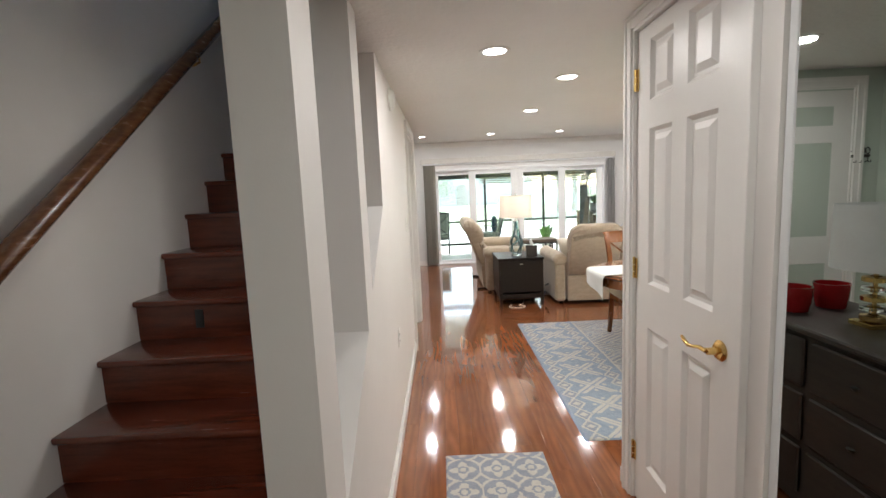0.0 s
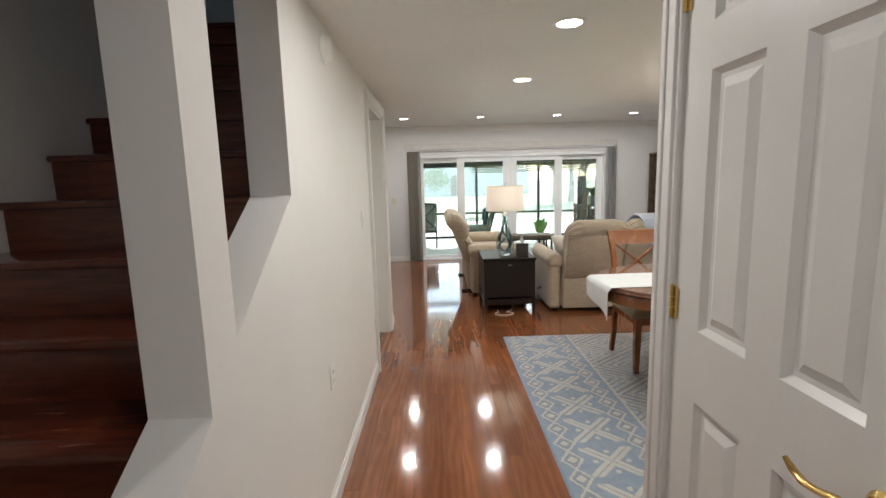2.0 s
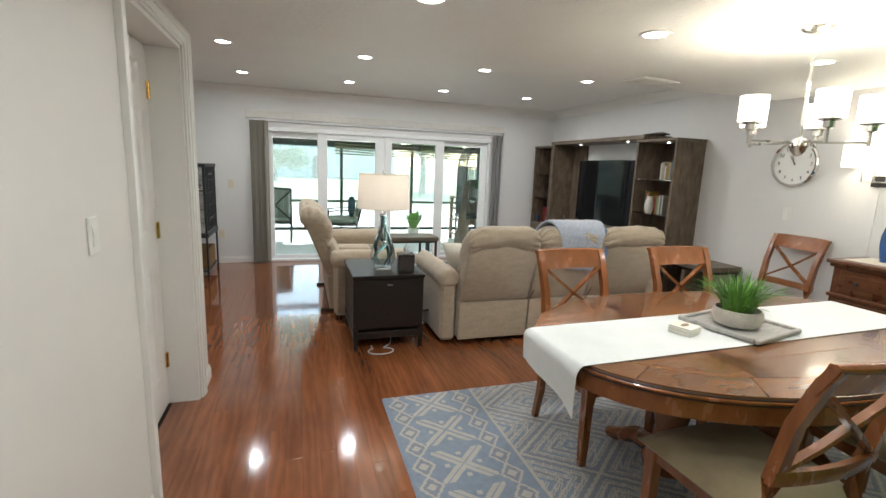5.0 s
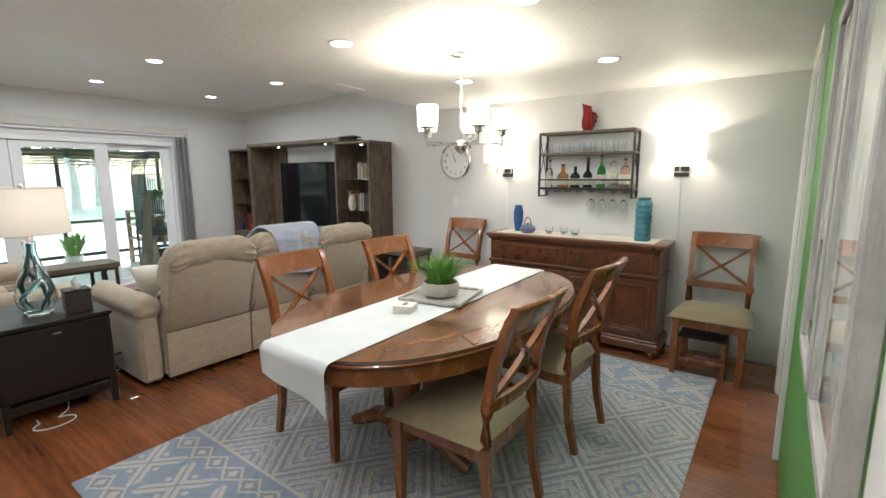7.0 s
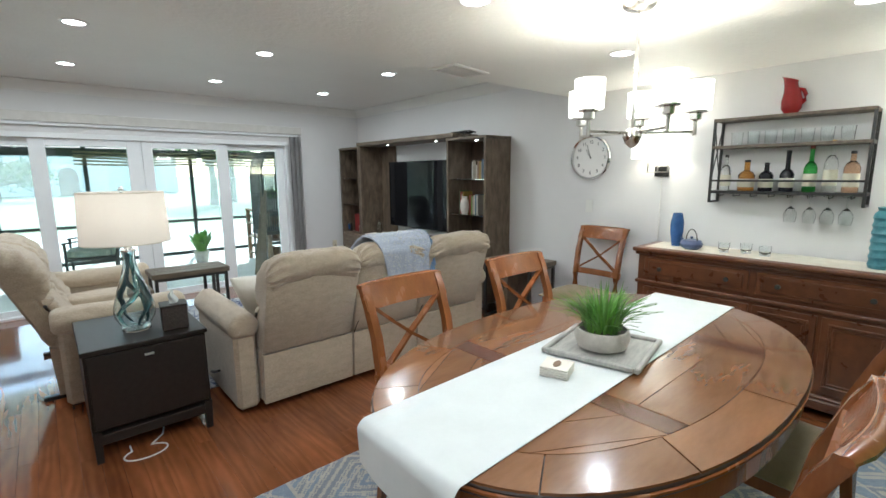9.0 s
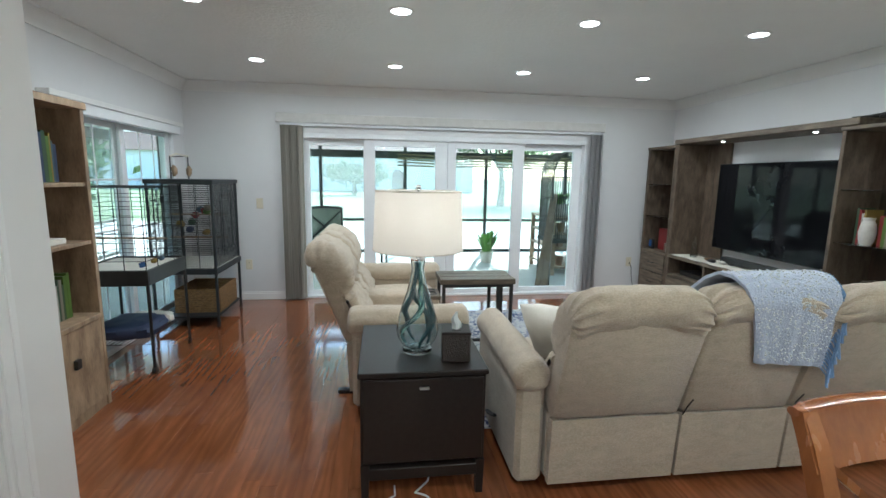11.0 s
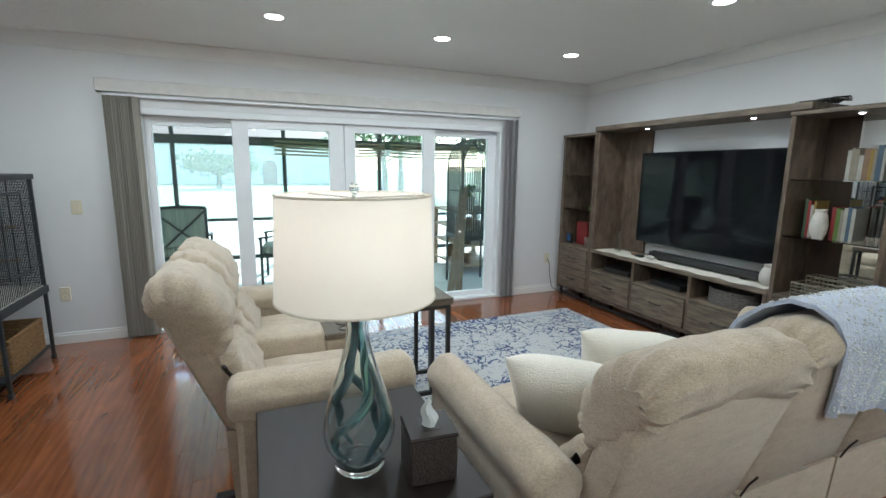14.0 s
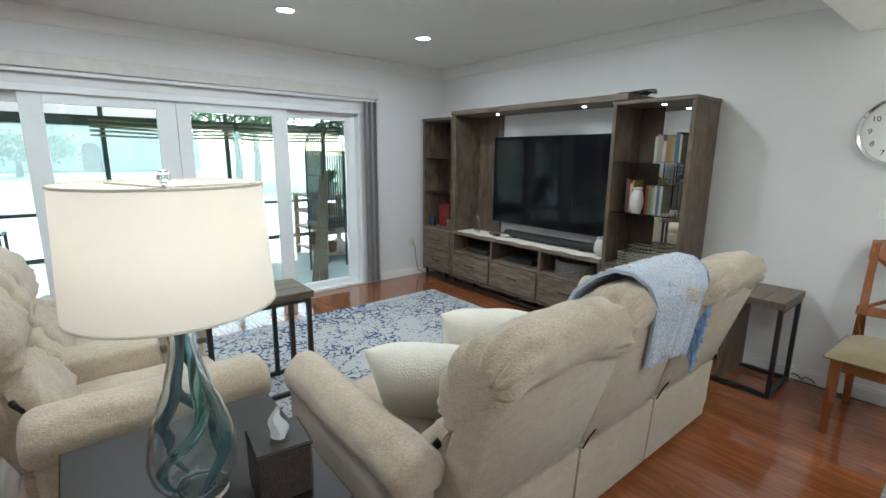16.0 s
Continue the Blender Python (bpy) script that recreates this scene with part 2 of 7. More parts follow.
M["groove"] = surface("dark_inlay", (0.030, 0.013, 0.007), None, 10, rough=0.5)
M["buffet"] = surface("buffet_cherry", (0.140, 0.050, 0.020), (0.090, 0.031, 0.013), 4, (4, 1.0, 4), rough=0.3, bump=0.05, coat=0.35, vary=0.1)
M["seat"] = surface("olive_tan_fabric", (0.275, 0.218, 0.125), (0.225, 0.175, 0.098), 12, rough=0.9, bump=0.3, bump_scale=420, sheen=0.2)
M["espresso"] = surface("espresso_wood", (0.022, 0.016, 0.013), (0.016, 0.011, 0.009), 6, (6, 1, 6), rough=0.40, rough_var=0.03, bump=0.03, spec=0.32)
M["sofa"] = surface("beige_chenille", (0.53, 0.44, 0.33), (0.375, 0.305, 0.22), 14, (1, 1, 2.2), rough=0.95, bump=0.55, bump_scale=190, fine=0.62, sheen=0.35)
M["pillow"] = surface("white_plush", (0.78, 0.74, 0.66), (0.70, 0.66, 0.57), 9, rough=0.95, bump=0.5, bump_scale=160, sheen=0.4)
M["linen"] = surface("white_linen", (0.69, 0.715, 0.715), (0.645, 0.67, 0.67), 8, rough=0.9, bump=0.3, bump_scale=500)
M["cream"] = surface("cream_cloth", (0.76, 0.72, 0.63), (0.66, 0.62, 0.53), 12, rough=0.9, bump=0.35, bump_scale=260)
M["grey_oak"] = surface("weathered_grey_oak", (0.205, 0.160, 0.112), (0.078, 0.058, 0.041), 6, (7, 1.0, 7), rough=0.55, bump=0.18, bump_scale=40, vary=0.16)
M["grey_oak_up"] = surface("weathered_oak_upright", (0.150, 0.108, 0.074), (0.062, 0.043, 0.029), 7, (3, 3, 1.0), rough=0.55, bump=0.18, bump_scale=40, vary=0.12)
M["tan_oak"] = surface("light_tan_oak", (0.42, 0.295, 0.185), (0.20, 0.13, 0.078), 4.5, (3.5, 3.5, 1), rough=0.5, bump=0.1, bump_scale=40, vary=0.1)
M["brown_back"] = surface("brown_back_panel", (0.075, 0.045, 0.028), (0.04, 0.024, 0.015), 5, (6, 6, 1), rough=0.5)
M["side_wood"] = surface("reclaimed_top", (0.15, 0.115, 0.078), (0.075, 0.056, 0.038), 5, (1, 9, 9), rough=0.45, bump=0.15, vary=0.15)
M["screen"] = surface("tv_screen", (0.006, 0.006, 0.007), (0.005, 0.005, 0.006), 3, rough=0.04, rough_var=0.02, spec=0.13)
M["mirror"] = surface("mirror", (0.86, 0.89, 0.87), (0.86, 0.89, 0.87), 2, rough=0.01, rough_var=0.0, metal=1)
M["pane"] = glass("window_glass", (0.86, 0.97, 0.955))
M["clear"] = glass("clear_glass", (0.96, 0.98, 0.98))
M["shade"] = glow("lamp_shade_linen", (1.0, 0.84, 0.70), 0.14)
nt = M["shade"].node_tree
tr, mx = nt.nodes.new("ShaderNodeBsdfTranslucent"), nt.nodes.new("ShaderNodeMixShader")
tr.inputs[0].default_value, mx.inputs[0].default_value = (0.93, 0.89, 0.84, 1), 0.5
nt.links.new(nt.nodes["Principled BSDF"].outputs[0], mx.inputs[1])
nt.links.new(tr.outputs[0], mx.inputs[2])
nt.links.new(mx.outputs[0], nt.nodes["Material Output"].inputs[0])
M["sconce_shade"] = glow("sconce_shade", (1.0, 0.93, 0.76), 1.7)
M["globe"] = glow("frosted_glass_lit", (1.0, 0.95, 0.84), 3.5)
M["led"] = glow("led_disc", (1.0, 0.97, 0.92), 14.0)
M["valance"] = surface("valance_fabric", (0.66, 0.64, 0.61), (0.6, 0.58, 0.55), 14, rough=0.85, bump=0.2, bump_scale=200)
M["curtain"] = surface("striped_blind_fabric", (0.36, 0.335, 0.29), (0.22, 0.20, 0.17), 30, (3, 3, 0.02), rough=0.85, bump=0.2, bump_scale=200)
M["curtain_grey"] = surface("grey_blind_fabric", (0.60, 0.59, 0.59), (0.53, 0.52, 0.52), 10, (3, 3, 0.1), rough=0.85, bump=0.2, bump_scale=200)
M["red"] = surface("red_glaze", (0.30, 0.010, 0.012), (0.21, 0.007, 0.009), 6, rough=0.12)
M["blue_glass"] = surface("blue_glaze", (0.045, 0.12, 0.30), (0.03, 0.08, 0.22), 8, rough=0.15)
M["blue_iron"] = surface("blue_grey_enamel", (0.10, 0.13, 0.24), (0.075, 0.10, 0.19), 10, rough=0.3)
M["teal"] = surface("teal_glaze", (0.09, 0.28, 0.32), (0.04, 0.15, 0.19), 7, rough=0.3, bump=0.1)
M["leaf"] = surface("grass_leaf", (0.17, 0.36, 0.06), (0.075, 0.20, 0.03), 15, rough=0.5, vary=0.3)
M["bowl"] = surface("whitewashed_ceramic", (0.62, 0.58, 0.53), (0.46, 0.43, 0.39), 12, rough=0.55, bump=0.3, bump_scale=60)
M["tray"] = surface("grey_wash_wood", (0.48, 0.46, 0.43), (0.33, 0.32, 0.30), 8, (1, 6, 1), rough=0.5)
M["paper"] = surface("paper", (0.74, 0.71, 0.64), (0.68, 0.65, 0.58), 12, rough=0.8)
M["tissue_box"] = surface("brown_woven_leather", (0.055, 0.042, 0.036), (0.028, 0.021, 0.018), 60, (1, 1, 1), rough=0.35, bump=0.6, bump_scale=160)
M["throw"] = surface("pale_blue_throw", (0.50, 0.545, 0.65), (0.39, 0.44, 0.56), 40, rough=0.95, bump=0.7, bump_scale=110, fine=0.5, sheen=0.3)
M["fringe"] = surface("blue_fringe", (0.22, 0.34, 0.55), (0.16, 0.26, 0.44), 40, rough=0.95)
M["wicker"] = surface("wicker", (0.33, 0.19, 0.075), (0.16, 0.085, 0.03), 45, (1, 1, 2), rough=0.7, bump=0.8, bump_scale=90)
M["grey_wicker"] = surface("grey_wicker", (0.20, 0.18, 0.16), (0.10, 0.09, 0.08), 45, (1, 1, 2), rough=0.7, bump=0.8, bump_scale=90)
M["silver"] = surface("silver_basket", (0.50, 0.46, 0.38), (0.32, 0.29, 0.23), 30, rough=0.35, metal=0.8, bump=0.4)
M["cord"] = surface("black_cord", (0.015, 0.015, 0.015), None, 10, rough=0.5)
M["dresser"] = surface("dark_brown_dresser", (0.034, 0.026, 0.021), (0.018, 0.013, 0.011), 6, (1, 6, 6), rough=0.45, bump=0.08)
for i, c in enumerate([(0.24, 0.21, 0.16), (0.22, 0.02, 0.02), (0.03, 0.045, 0.10), (0.26, 0.17, 0.03), (0.04, 0.08, 0.04), (0.03, 0.03, 0.03), (0.20, 0.12, 0.07), (0.38, 0.36, 0.31), (0.06, 0.10, 0.14), (0.10, 0.17, 0.03)]):
    M["book%d" % i] = surface("book_cover_%s" % "abcdefghij"[i], c, None, 20, rough=0.55)
M["amber"] = glass("amber_liquor", (0.75, 0.36, 0.08))
M["green_bottle"] = glass("green_bottle_glass", (0.08, 0.5, 0.10))
M["dark_bottle"] = surface("dark_bottle", (0.012, 0.012, 0.018), None, 8, rough=0.1)
M["blush"] = glass("blush_liquor", (0.95, 0.62, 0.42))
M["label"] = surface("paper_label", (0.68, 0.64, 0.52), (0.6, 0.56, 0.45), 15, rough=0.7)
# ---------------------------------------------------------------- the shell
XW, XE, YN, YS = -1.357, 4.43, 9.2, 2.125      # living side wall, east wall, slider wall, dining south wall
CD, CL, SOF = 2.172, 2.44, 5.40               # dining and living ceiling heights, and the step between them


def struct(name, bm, material, label="", sharp=35):
    return solo(name, bm, material, label, "", "", "structure", sharp=sharp)


# subfloor under the planks
struct("floor", bx(XW - 0.15, XE + 0.12, -0.85, YN + 0.16, -0.12, -0.018), M["groove"], "glossy reddish-brown oak strip floor")
# ceilings
b = bx(-0.44, XE + 0.12, -0.85, SOF, CD, CL + 0.12)
bx(-1.5, -0.44, -0.85, 0.55, CD, CL + 0.12, bm=b)
struct("ceiling", b, M["ceiling"], "white textured lower ceiling over hall and dining area")
struct("ceiling_living", bx(XW - 0.15, XE + 0.12, SOF, YN + 0.16, CL, CL + 0.12), M["ceiling"], "white textured living room ceiling")
# east wall
struct("wall_east", bx(XE, XE + 0.12, YS - 1.2, YN + 0.16, 0, CL), M["wall_cool"], "pale grey painted east wall")
# north wall round the sliding door
b = bx(XW - 0.15, -0.13, YN, YN + 0.16, 0, CL)
bx(3.30, XE, YN, YN + 0.16, 0, CL, bm=b)
bx(-0.13, 3.30, YN, YN + 0.16, 1.93, CL, bm=b)
struct("wall_north", b, M["wall_cool"], "pale grey painted wall round the sliding door")
# west living wall round the side glass
b = bx(XW - 0.15, XW, SOF, 7.08, 0, CL)
bx(XW - 0.15, XW, 8.93, YN, 0, CL, bm=b)
bx(XW - 0.15, XW, 7.08, 8.93, 1.95, CL, bm=b)
struct("wall_west", b, M["wall_cool"], "pale grey painted wall round the side window")
# hall wall with two slanted openings and a doorway
sill = lambda y: 1.418 - 0.667 * (2.365 - y)
b = bx(-0.44, -0.30, 1.0, 1.18, 0, CD)
prism([(1.18, 0), (1.71, 0), (1.71, sill(1.71) - 0.03), (1.18, sill(1.18) - 0.03)], -0.44, -0.30, b)
bx(-0.44, -0.30, 1.71, 1.86, 0, CD, bm=b)
prism([(1.86, 0), (2.36, 0), (2.36, sill(2.36)), (1.86, sill(1.86))], -0.44, -0.30, b)
bx(-0.44, -0.30, 2.36, 4.22, 0, CD, bm=b)
bx(-0.44, -0.30, 4.22, 5.12, 2.05, CD, bm=b)
bx(-0.44, -0.30, 5.12, SOF, 0, CD, bm=b)
struct("wall_hall", b, M["wall"], "off-white hall wall with two slanted openings onto the stairs")
# stairwell: far side wall, shaft above, north end; unseen south opening added for daylight
b = bx(-1.49, -1.35, -0.85, SOF, 0, 4.7)
bx(-0.44, -0.32, 0.55, SOF, CL + 0.12, 4.7, bm=b)
bx(-1.35, -0.44, 0.42, 0.55, CL + 0.12, 3.5, bm=b)
bx(-1.35, -0.44, 0.42, 0.55, 4.5, 4.7, bm=b)
bx(-1.35, -0.44, SOF - 0.12, SOF, 0, 4.7, bm=b)
bx(-1.49, -0.32, 0.42, SOF, 4.7, 4.8, bm=b)
struct("wall_stairwell", b, M["wall"], "off-white stairwell walls")
# dining south wall with the pocket doorway, closet block, entry walls
b = bx(0.97, 3.05, YS - 0.12, YS, 0, CD)
bx(3.85, XE, YS - 0.12, YS, 0, CD, bm=b)
bx(3.05, 3.85, YS - 0.12, YS, 2.04, CD, bm=b)
struct("wall_south", b, M["green"], "leaf-green painted dining wall")
b = bx(0.85, 0.97, 1.16, 1.31, 0, CD)
bx(0.85, 0.97, 2.0, YS, 0, CD, bm=b)
bx(0.85, 0.97, 1.31, 2.0, 2.10, CD, bm=b)
bx(0.97, 2.5, 1.16, 1.28, 0, CD, bm=b)
struct("wall_closet", b, M["wall"], "off-white hall closet walls")
b = bx(3.0, 3.12, -0.85, 1.16, 0, CD)
bx(2.5, 3.12, 1.16, 1.28, 0, CD, bm=b)
bx(-1.49, 3.0, -0.97, -0.85, 0, CD, bm=b)
bx(3.0, XE, 0.88, 1.0, 0, CD, bm=b)
struct("wall_entry", b, M["sage"], "pale sage painted entry walls")


# baseboards: a stepped profile
def baseboard(name, x0, y0, x1, y1, face):
    """From point to point along a wall; face: the side it stands out to, as a direction."""
    fx, fy = face
    b = None
    for t, z0, z1 in ((0.014, 0.0, 0.075), (0.008, 0.075, 0.095)):
        b = bx(min(x0, x1, x0 + fx * t, x1 + fx * t), max(x0, x1, x0 + fx * t, x1 + fx * t), min(y0, y1, y0 + fy * t, y1 + fy * t), max(y0, y1, y0 + fy * t, y1 + fy * t), z0, z1, 0.0025, b)
    struct(name, b, M["white"], "white moulded baseboard")


baseboard("baseboard_hall", -0.30, 1.0, -0.30, 4.13, (1, 0))
baseboard("baseboard_hall_end", -0.30, 5.21, -0.30, SOF + 0.014, (1, 0))
baseboard("baseboard_hall_return", -0.44, SOF, -0.30, SOF, (0, 1))
baseboard("baseboard_post", -0.44, 1.0, -0.286, 1.0, (0, -1))
baseboard("baseboard_north_a", XW, YN, -0.35, YN, (0, -1))
baseboard("baseboard_north_b", 3.50, YN, XE, YN, (0, -1))
baseboard("baseboard_east", XE, YS, XE, YN, (-1, 0))
baseboard("baseboard_west", XW, SOF, XW, 7.0, (1, 0))
baseboard("baseboard_closet", 0.85, 2.07, 0.85, YS, (-1, 0))

# crown moulding in the living room
crown = [(0, 0), (0, -0.105), (0.012, -0.105), (0.018, -0.085), (0.045, -0.055), (0.075, -0.022), (0.09, -0.014), (0.09, 0)]
b = prism([(YN - p, CL + q) for p, q in crown], XW, XE)
prism([(XE - p, CL + q) for p, q in crown], SOF, YN, b, axis="y")
prism([(XW + p, CL + q) for p, q in crown], SOF, YN, b, axis="y")
struct("trim_crown", b, M["white"], "white crown moulding")


def casing(name, axis, plane, out, a0, a1, top, w=0.075):
    """Moulded casing round an opening in the wall at plane; a0 to a1 is the opening; out: +1 or -1 is its face."""
    b = None
    hi_z = CD - 0.002 if plane < 1 else CL
    for t, i0, i1 in ((0.012, 0.0, w - 0.006), (0.020, 0.014, w - 0.018), (0.026, w - 0.022, w)):
        for lo, hi, z0, z1 in ((a0 - i1, a0 - i0, 0, min(top + i1, hi_z)), (a1 + i0, a1 + i1, 0, min(top + i1, hi_z)), (a0 - i0, a1 + i0, top + i0, min(top + i1, hi_z))):
            if z1 - z0 < 0.006:
                continue
            p0, p1 = sorted((plane, plane + out * t))
            b = bx(p0, p1, lo, hi, z0, z1, 0.002, b) if axis == "x" else bx(lo, hi, p0, p1, z0, z1, 0.002, b)
    struct(name, b, M["white"], "white moulded door casing")


casing("trim_hall_door", "x", -0.30, 1, 4.22, 5.12, 2.05)
casing("trim_closet_door", "x", 0.85, -1, 1.31, 2.0, 2.10)
casing("trim_pocket_door", "y", YS, 1, 3.05, 3.85, 2.04)
# jambs
b = bx(-0.50, -0.302, 5.10, 5.12, 0, 2.05)
bx(-0.50, -0.302, 4.22, 4.24, 0, 2.05, bm=b)
bx(-0.50, -0.302, 4.24, 5.10, 2.03, 2.05, bm=b)
struct("trim_hall_jamb", b, M["white"], "white door jamb")
b = bx(3.05, 3.07, YS - 0.118, YS - 0.002, 0, 2.04)
bx(3.83, 3.85, YS - 0.118, YS - 0.002, 0, 2.04, bm=b)
bx(3.07, 3.83, YS - 0.118, YS - 0.002, 2.02, 2.04, bm=b)
struct("trim_pocket_jamb", b, M["white"], "white pocket door jamb")


# ---------------------------------------------------------------- doors
def six_panel(name, width, height, label):
    """A six-panel door leaf in its own frame: x along its width, z up, its face towards -y."""
    d = thing(name, 0, 0, 0, 0, label, "door", kind="structure")
    part("leaf", bx(0, width, 0.0155, 0.036, 0.008, height, 0.0015), M["white"], d)
    st, rows = 0.115 if width < 0.8 else 0.125, [(0.22, 0.86), (1.05, 1.69), (1.80, height - (0.06 if height > 2.05 else 0.10))]
    b = None
    mid = width / 2
    for x0, x1 in ((0, st), (mid - 0.05, mid + 0.05), (width - st, width)):
        b = bx(x0, x1, 0, 0.016, 0.008, height, 0, b)
    for z0, z1 in ((0.008, rows[0][0]), (rows[0][1], rows[1][0]), (rows[1][1], rows[2][0]), (rows[2][1], height)):
        for x0, x1 in ((st, mid - 0.05), (mid + 0.05, width - st)):
            b = bx(x0, x1, 0, 0.016, z0, z1, 0, b)
    part("rails_and_stiles", b, M["white"], d)
    for z0, z1 in rows:
        for x0, x1 in ((st, mid - 0.05), (mid + 0.05, width - st)):
            b = bmesh.new()
            rings = []
            for inset, y in ((0.0, 0.0), (0.014, 0.0145), (0.026, 0.0145), (0.05, 0.003)):
                rings.append([b.verts.new(p) for p in ((x0 + inset, y, z0 + inset), (x1 - inset, y, z0 + inset), (x1 - inset, y, z1 - inset), (x0 + inset, y, z1 - inset))])
            for p, q in zip(rings, rings[1:]):
                for i in range(4):
                    b.faces.new((p[i], p[(i + 1) % 4], q[(i + 1) % 4], q[i]))
            b.faces.new(rings[-1])
            part("panel", b, M["white"], d, sharp=20)
    return d


def hinge(parent, x, y, z):
    b = bx(x - 0.018, x + 0.018, y - 0.004, y + 0.002, z - 0.045, z + 0.045, 0.001)
    for k in range(3):
        lathe([(0.0065, -0.014), (0.0065, 0.014)], 8, b, (x, y - 0.006, z + (k - 1) * 0.03))
    lathe([(0, 0.05), (0.005, 0.048), (0.0065, 0.043)], 8, b, (x, y - 0.006, z))
    part("hinge", b, M["brass"], parent, "polished brass butt hinge")


# closet door in the hall: leaf from the hinge side (far) to the latch side (near)
d = six_panel("door_2", 0.69, 2.095, "white six-panel closet door, closed, with brass lever")
d.matrix_basis = pose(0.856, 2.0, 0, 0, 0, -90)
for z in (0.24, 1.10, 1.90):
    hinge(d, 0.0, -0.004, z)
b = lathe([(0, 0), (0.033, 0), (0.034, 0.004), (0.026, 0.012), (0.012, 0.014), (0.011, 0.045), (0, 0.046)], 20)
bmesh.ops.rotate(b, verts=b.verts, matrix=Matrix.Rotation(radians(90), 3, "X"))
bmesh.ops.translate(b, verts=b.verts, vec=(0.625, 0, 0.94))
tube([(0.625, -0.045, 0.94), (0.59, -0.05, 0.943), (0.56, -0.052, 0.934), (0.53, -0.05, 0.928), (0.505, -0.05, 0.936), (0.486, -0.05, 0.947)], [0.009, 0.0085, 0.008, 0.008, 0.0075, 0.005], 10, b, flat=0.75)
part("lever_handle", b, M["brass"], d, "polished brass curved lever")
part("latch_plate", bx(0.687, 0.6915, 0.006, 0.03, 0.91, 0.97), M["brass"], d, "brass latch plate")
# hall door, closed, on the inner side of its jamb
d = six_panel("door_1", 0.855, 2.025, "white six-panel hall door, closed, with brass hinges")
d.matrix_basis = pose(-0.465, 4.2425, 0, 0, 0, 90)
for z in (0.28, 1.05, 1.80):
    hinge(d, 0.848, -0.004, z)
# pocket door leaf in its slot
d = thing("door_3", 3.07, YS - 0.07, 0, 0, "white pocket door, mostly slid into its wall", "door", kind="structure")
part("leaf", bx(0.0, 0.05, 0, 0.035, 0.01, 2.02, 0.002), M["white"], d)
part("edge_pull", bx(0.0505, 0.054, 0.008, 0.027, 0.93, 0.99, 0.001), M["brass"], d, "small brass edge pull")

# ---------------------------------------------------------------- sliding glass door
s = thing("window_1", 0, YN, 0, 0, "white vinyl four-panel sliding glass door", "sliding door", kind="structure")
Y0 = 0.03
b = bx(-0.13, 3.30, 0.0, 0.15, 1.875, 1.93, 0.003)
bx(-0.13, -0.095, 0.0, 0.15, 0.03, 1.875, 0.003, b)
bx(3.265, 3.30, 0.0, 0.15, 0.03, 1.875, 0.003, b)
bx(-0.13, 3.30, 0.0, 0.15, 0.0, 0.03, 0.003, b)
part("window_frame", b, M["vinyl"], s)
for x0, x1, gx0, gx1, yy in ((-0.095, 0.62, -0.04, 0.58, 0.09), (0.575, 1.56, 0.71, 1.42, 0.035), (1.565, 2.51, 1.67, 2.375, 0.035), (2.47, 3.265, 2.51, 3.16, 0.09)):
    b = bx(x0, gx0, yy, yy + 0.045, 0.03, 1.875, 0.003)
    bx(gx1, x1, yy, yy + 0.045, 0.03, 1.875, 0.003, b)
    bx(gx0, gx1, yy, yy + 0.045, 0.03, 0.085, 0.003, b)
    bx(gx0, gx1, yy, yy + 0.045, 1.80, 1.875, 0.003, b)
    p = part("sash", b, M["vinyl"], s)
    g = part("pane", bx(gx0 - 0.004, gx1 + 0.004, yy + 0.018, yy + 0.024, 0.08, 1.805), M["pane"], p)
    g.visible_shadow = False
part("latch", bx(1.585, 1.605, 0.018, 0.036, 0.86, 1.0, 0.003), M["vinyl"], s)

# valance and vertical blinds
v = thing("window_valance", 0, YN, 0, 0, "off-white fabric-covered blind valance over the sliding door", "valance")
b = bx(-0.37, 3.48, -0.075, -0.060, 2.03, 2.13, 0.004)
bx(-0.37, -0.355, -0.060, 0, 2.03, 2.13, 0.002, b)
bx(3.465, 3.48, -0.060, 0, 2.03, 2.13, 0.002, b)
bx(-0.355, 3.465, -0.060, 0, 2.116, 2.13, 0.002, b)
part("board", b, M["valance"], v)
part("headrail", bx(-0.33, 3.44, -0.05, -0.012, 2.0, 2.03, 0.003), M["vinyl"], v)
for x0, x1, mt, lab in ((-0.32, -0.10, M["curtain"], "beige and brown striped vertical blind, drawn aside"), (3.29, 3.475, M["curtain_grey"], "grey fabric vertical blind, stacked beside the door")):
    n = 11
    c = thing("vertical_blind", 0, YN, 0, 0, lab, "blind", "stacked vertical blinds")
    for k in range(n):
        x = x0 + (x1 - x0) * (k + 0.5) / n
        a = radians(68 + 8 * math.sin(k * 1.7))
        dx, dy = 0.04 * math.cos(a), 0.04 * math.sin(a)
        b = sheet(4, 1, lambda u, w: (x + (2 * u - 1) * dx + 0.004 * math.sin(math.pi * u), -0.055 + (2 * u - 1) * dy * 0.85, 0.02 + 1.982 * w), 0.0015)
        part("slat", b, mt, c)

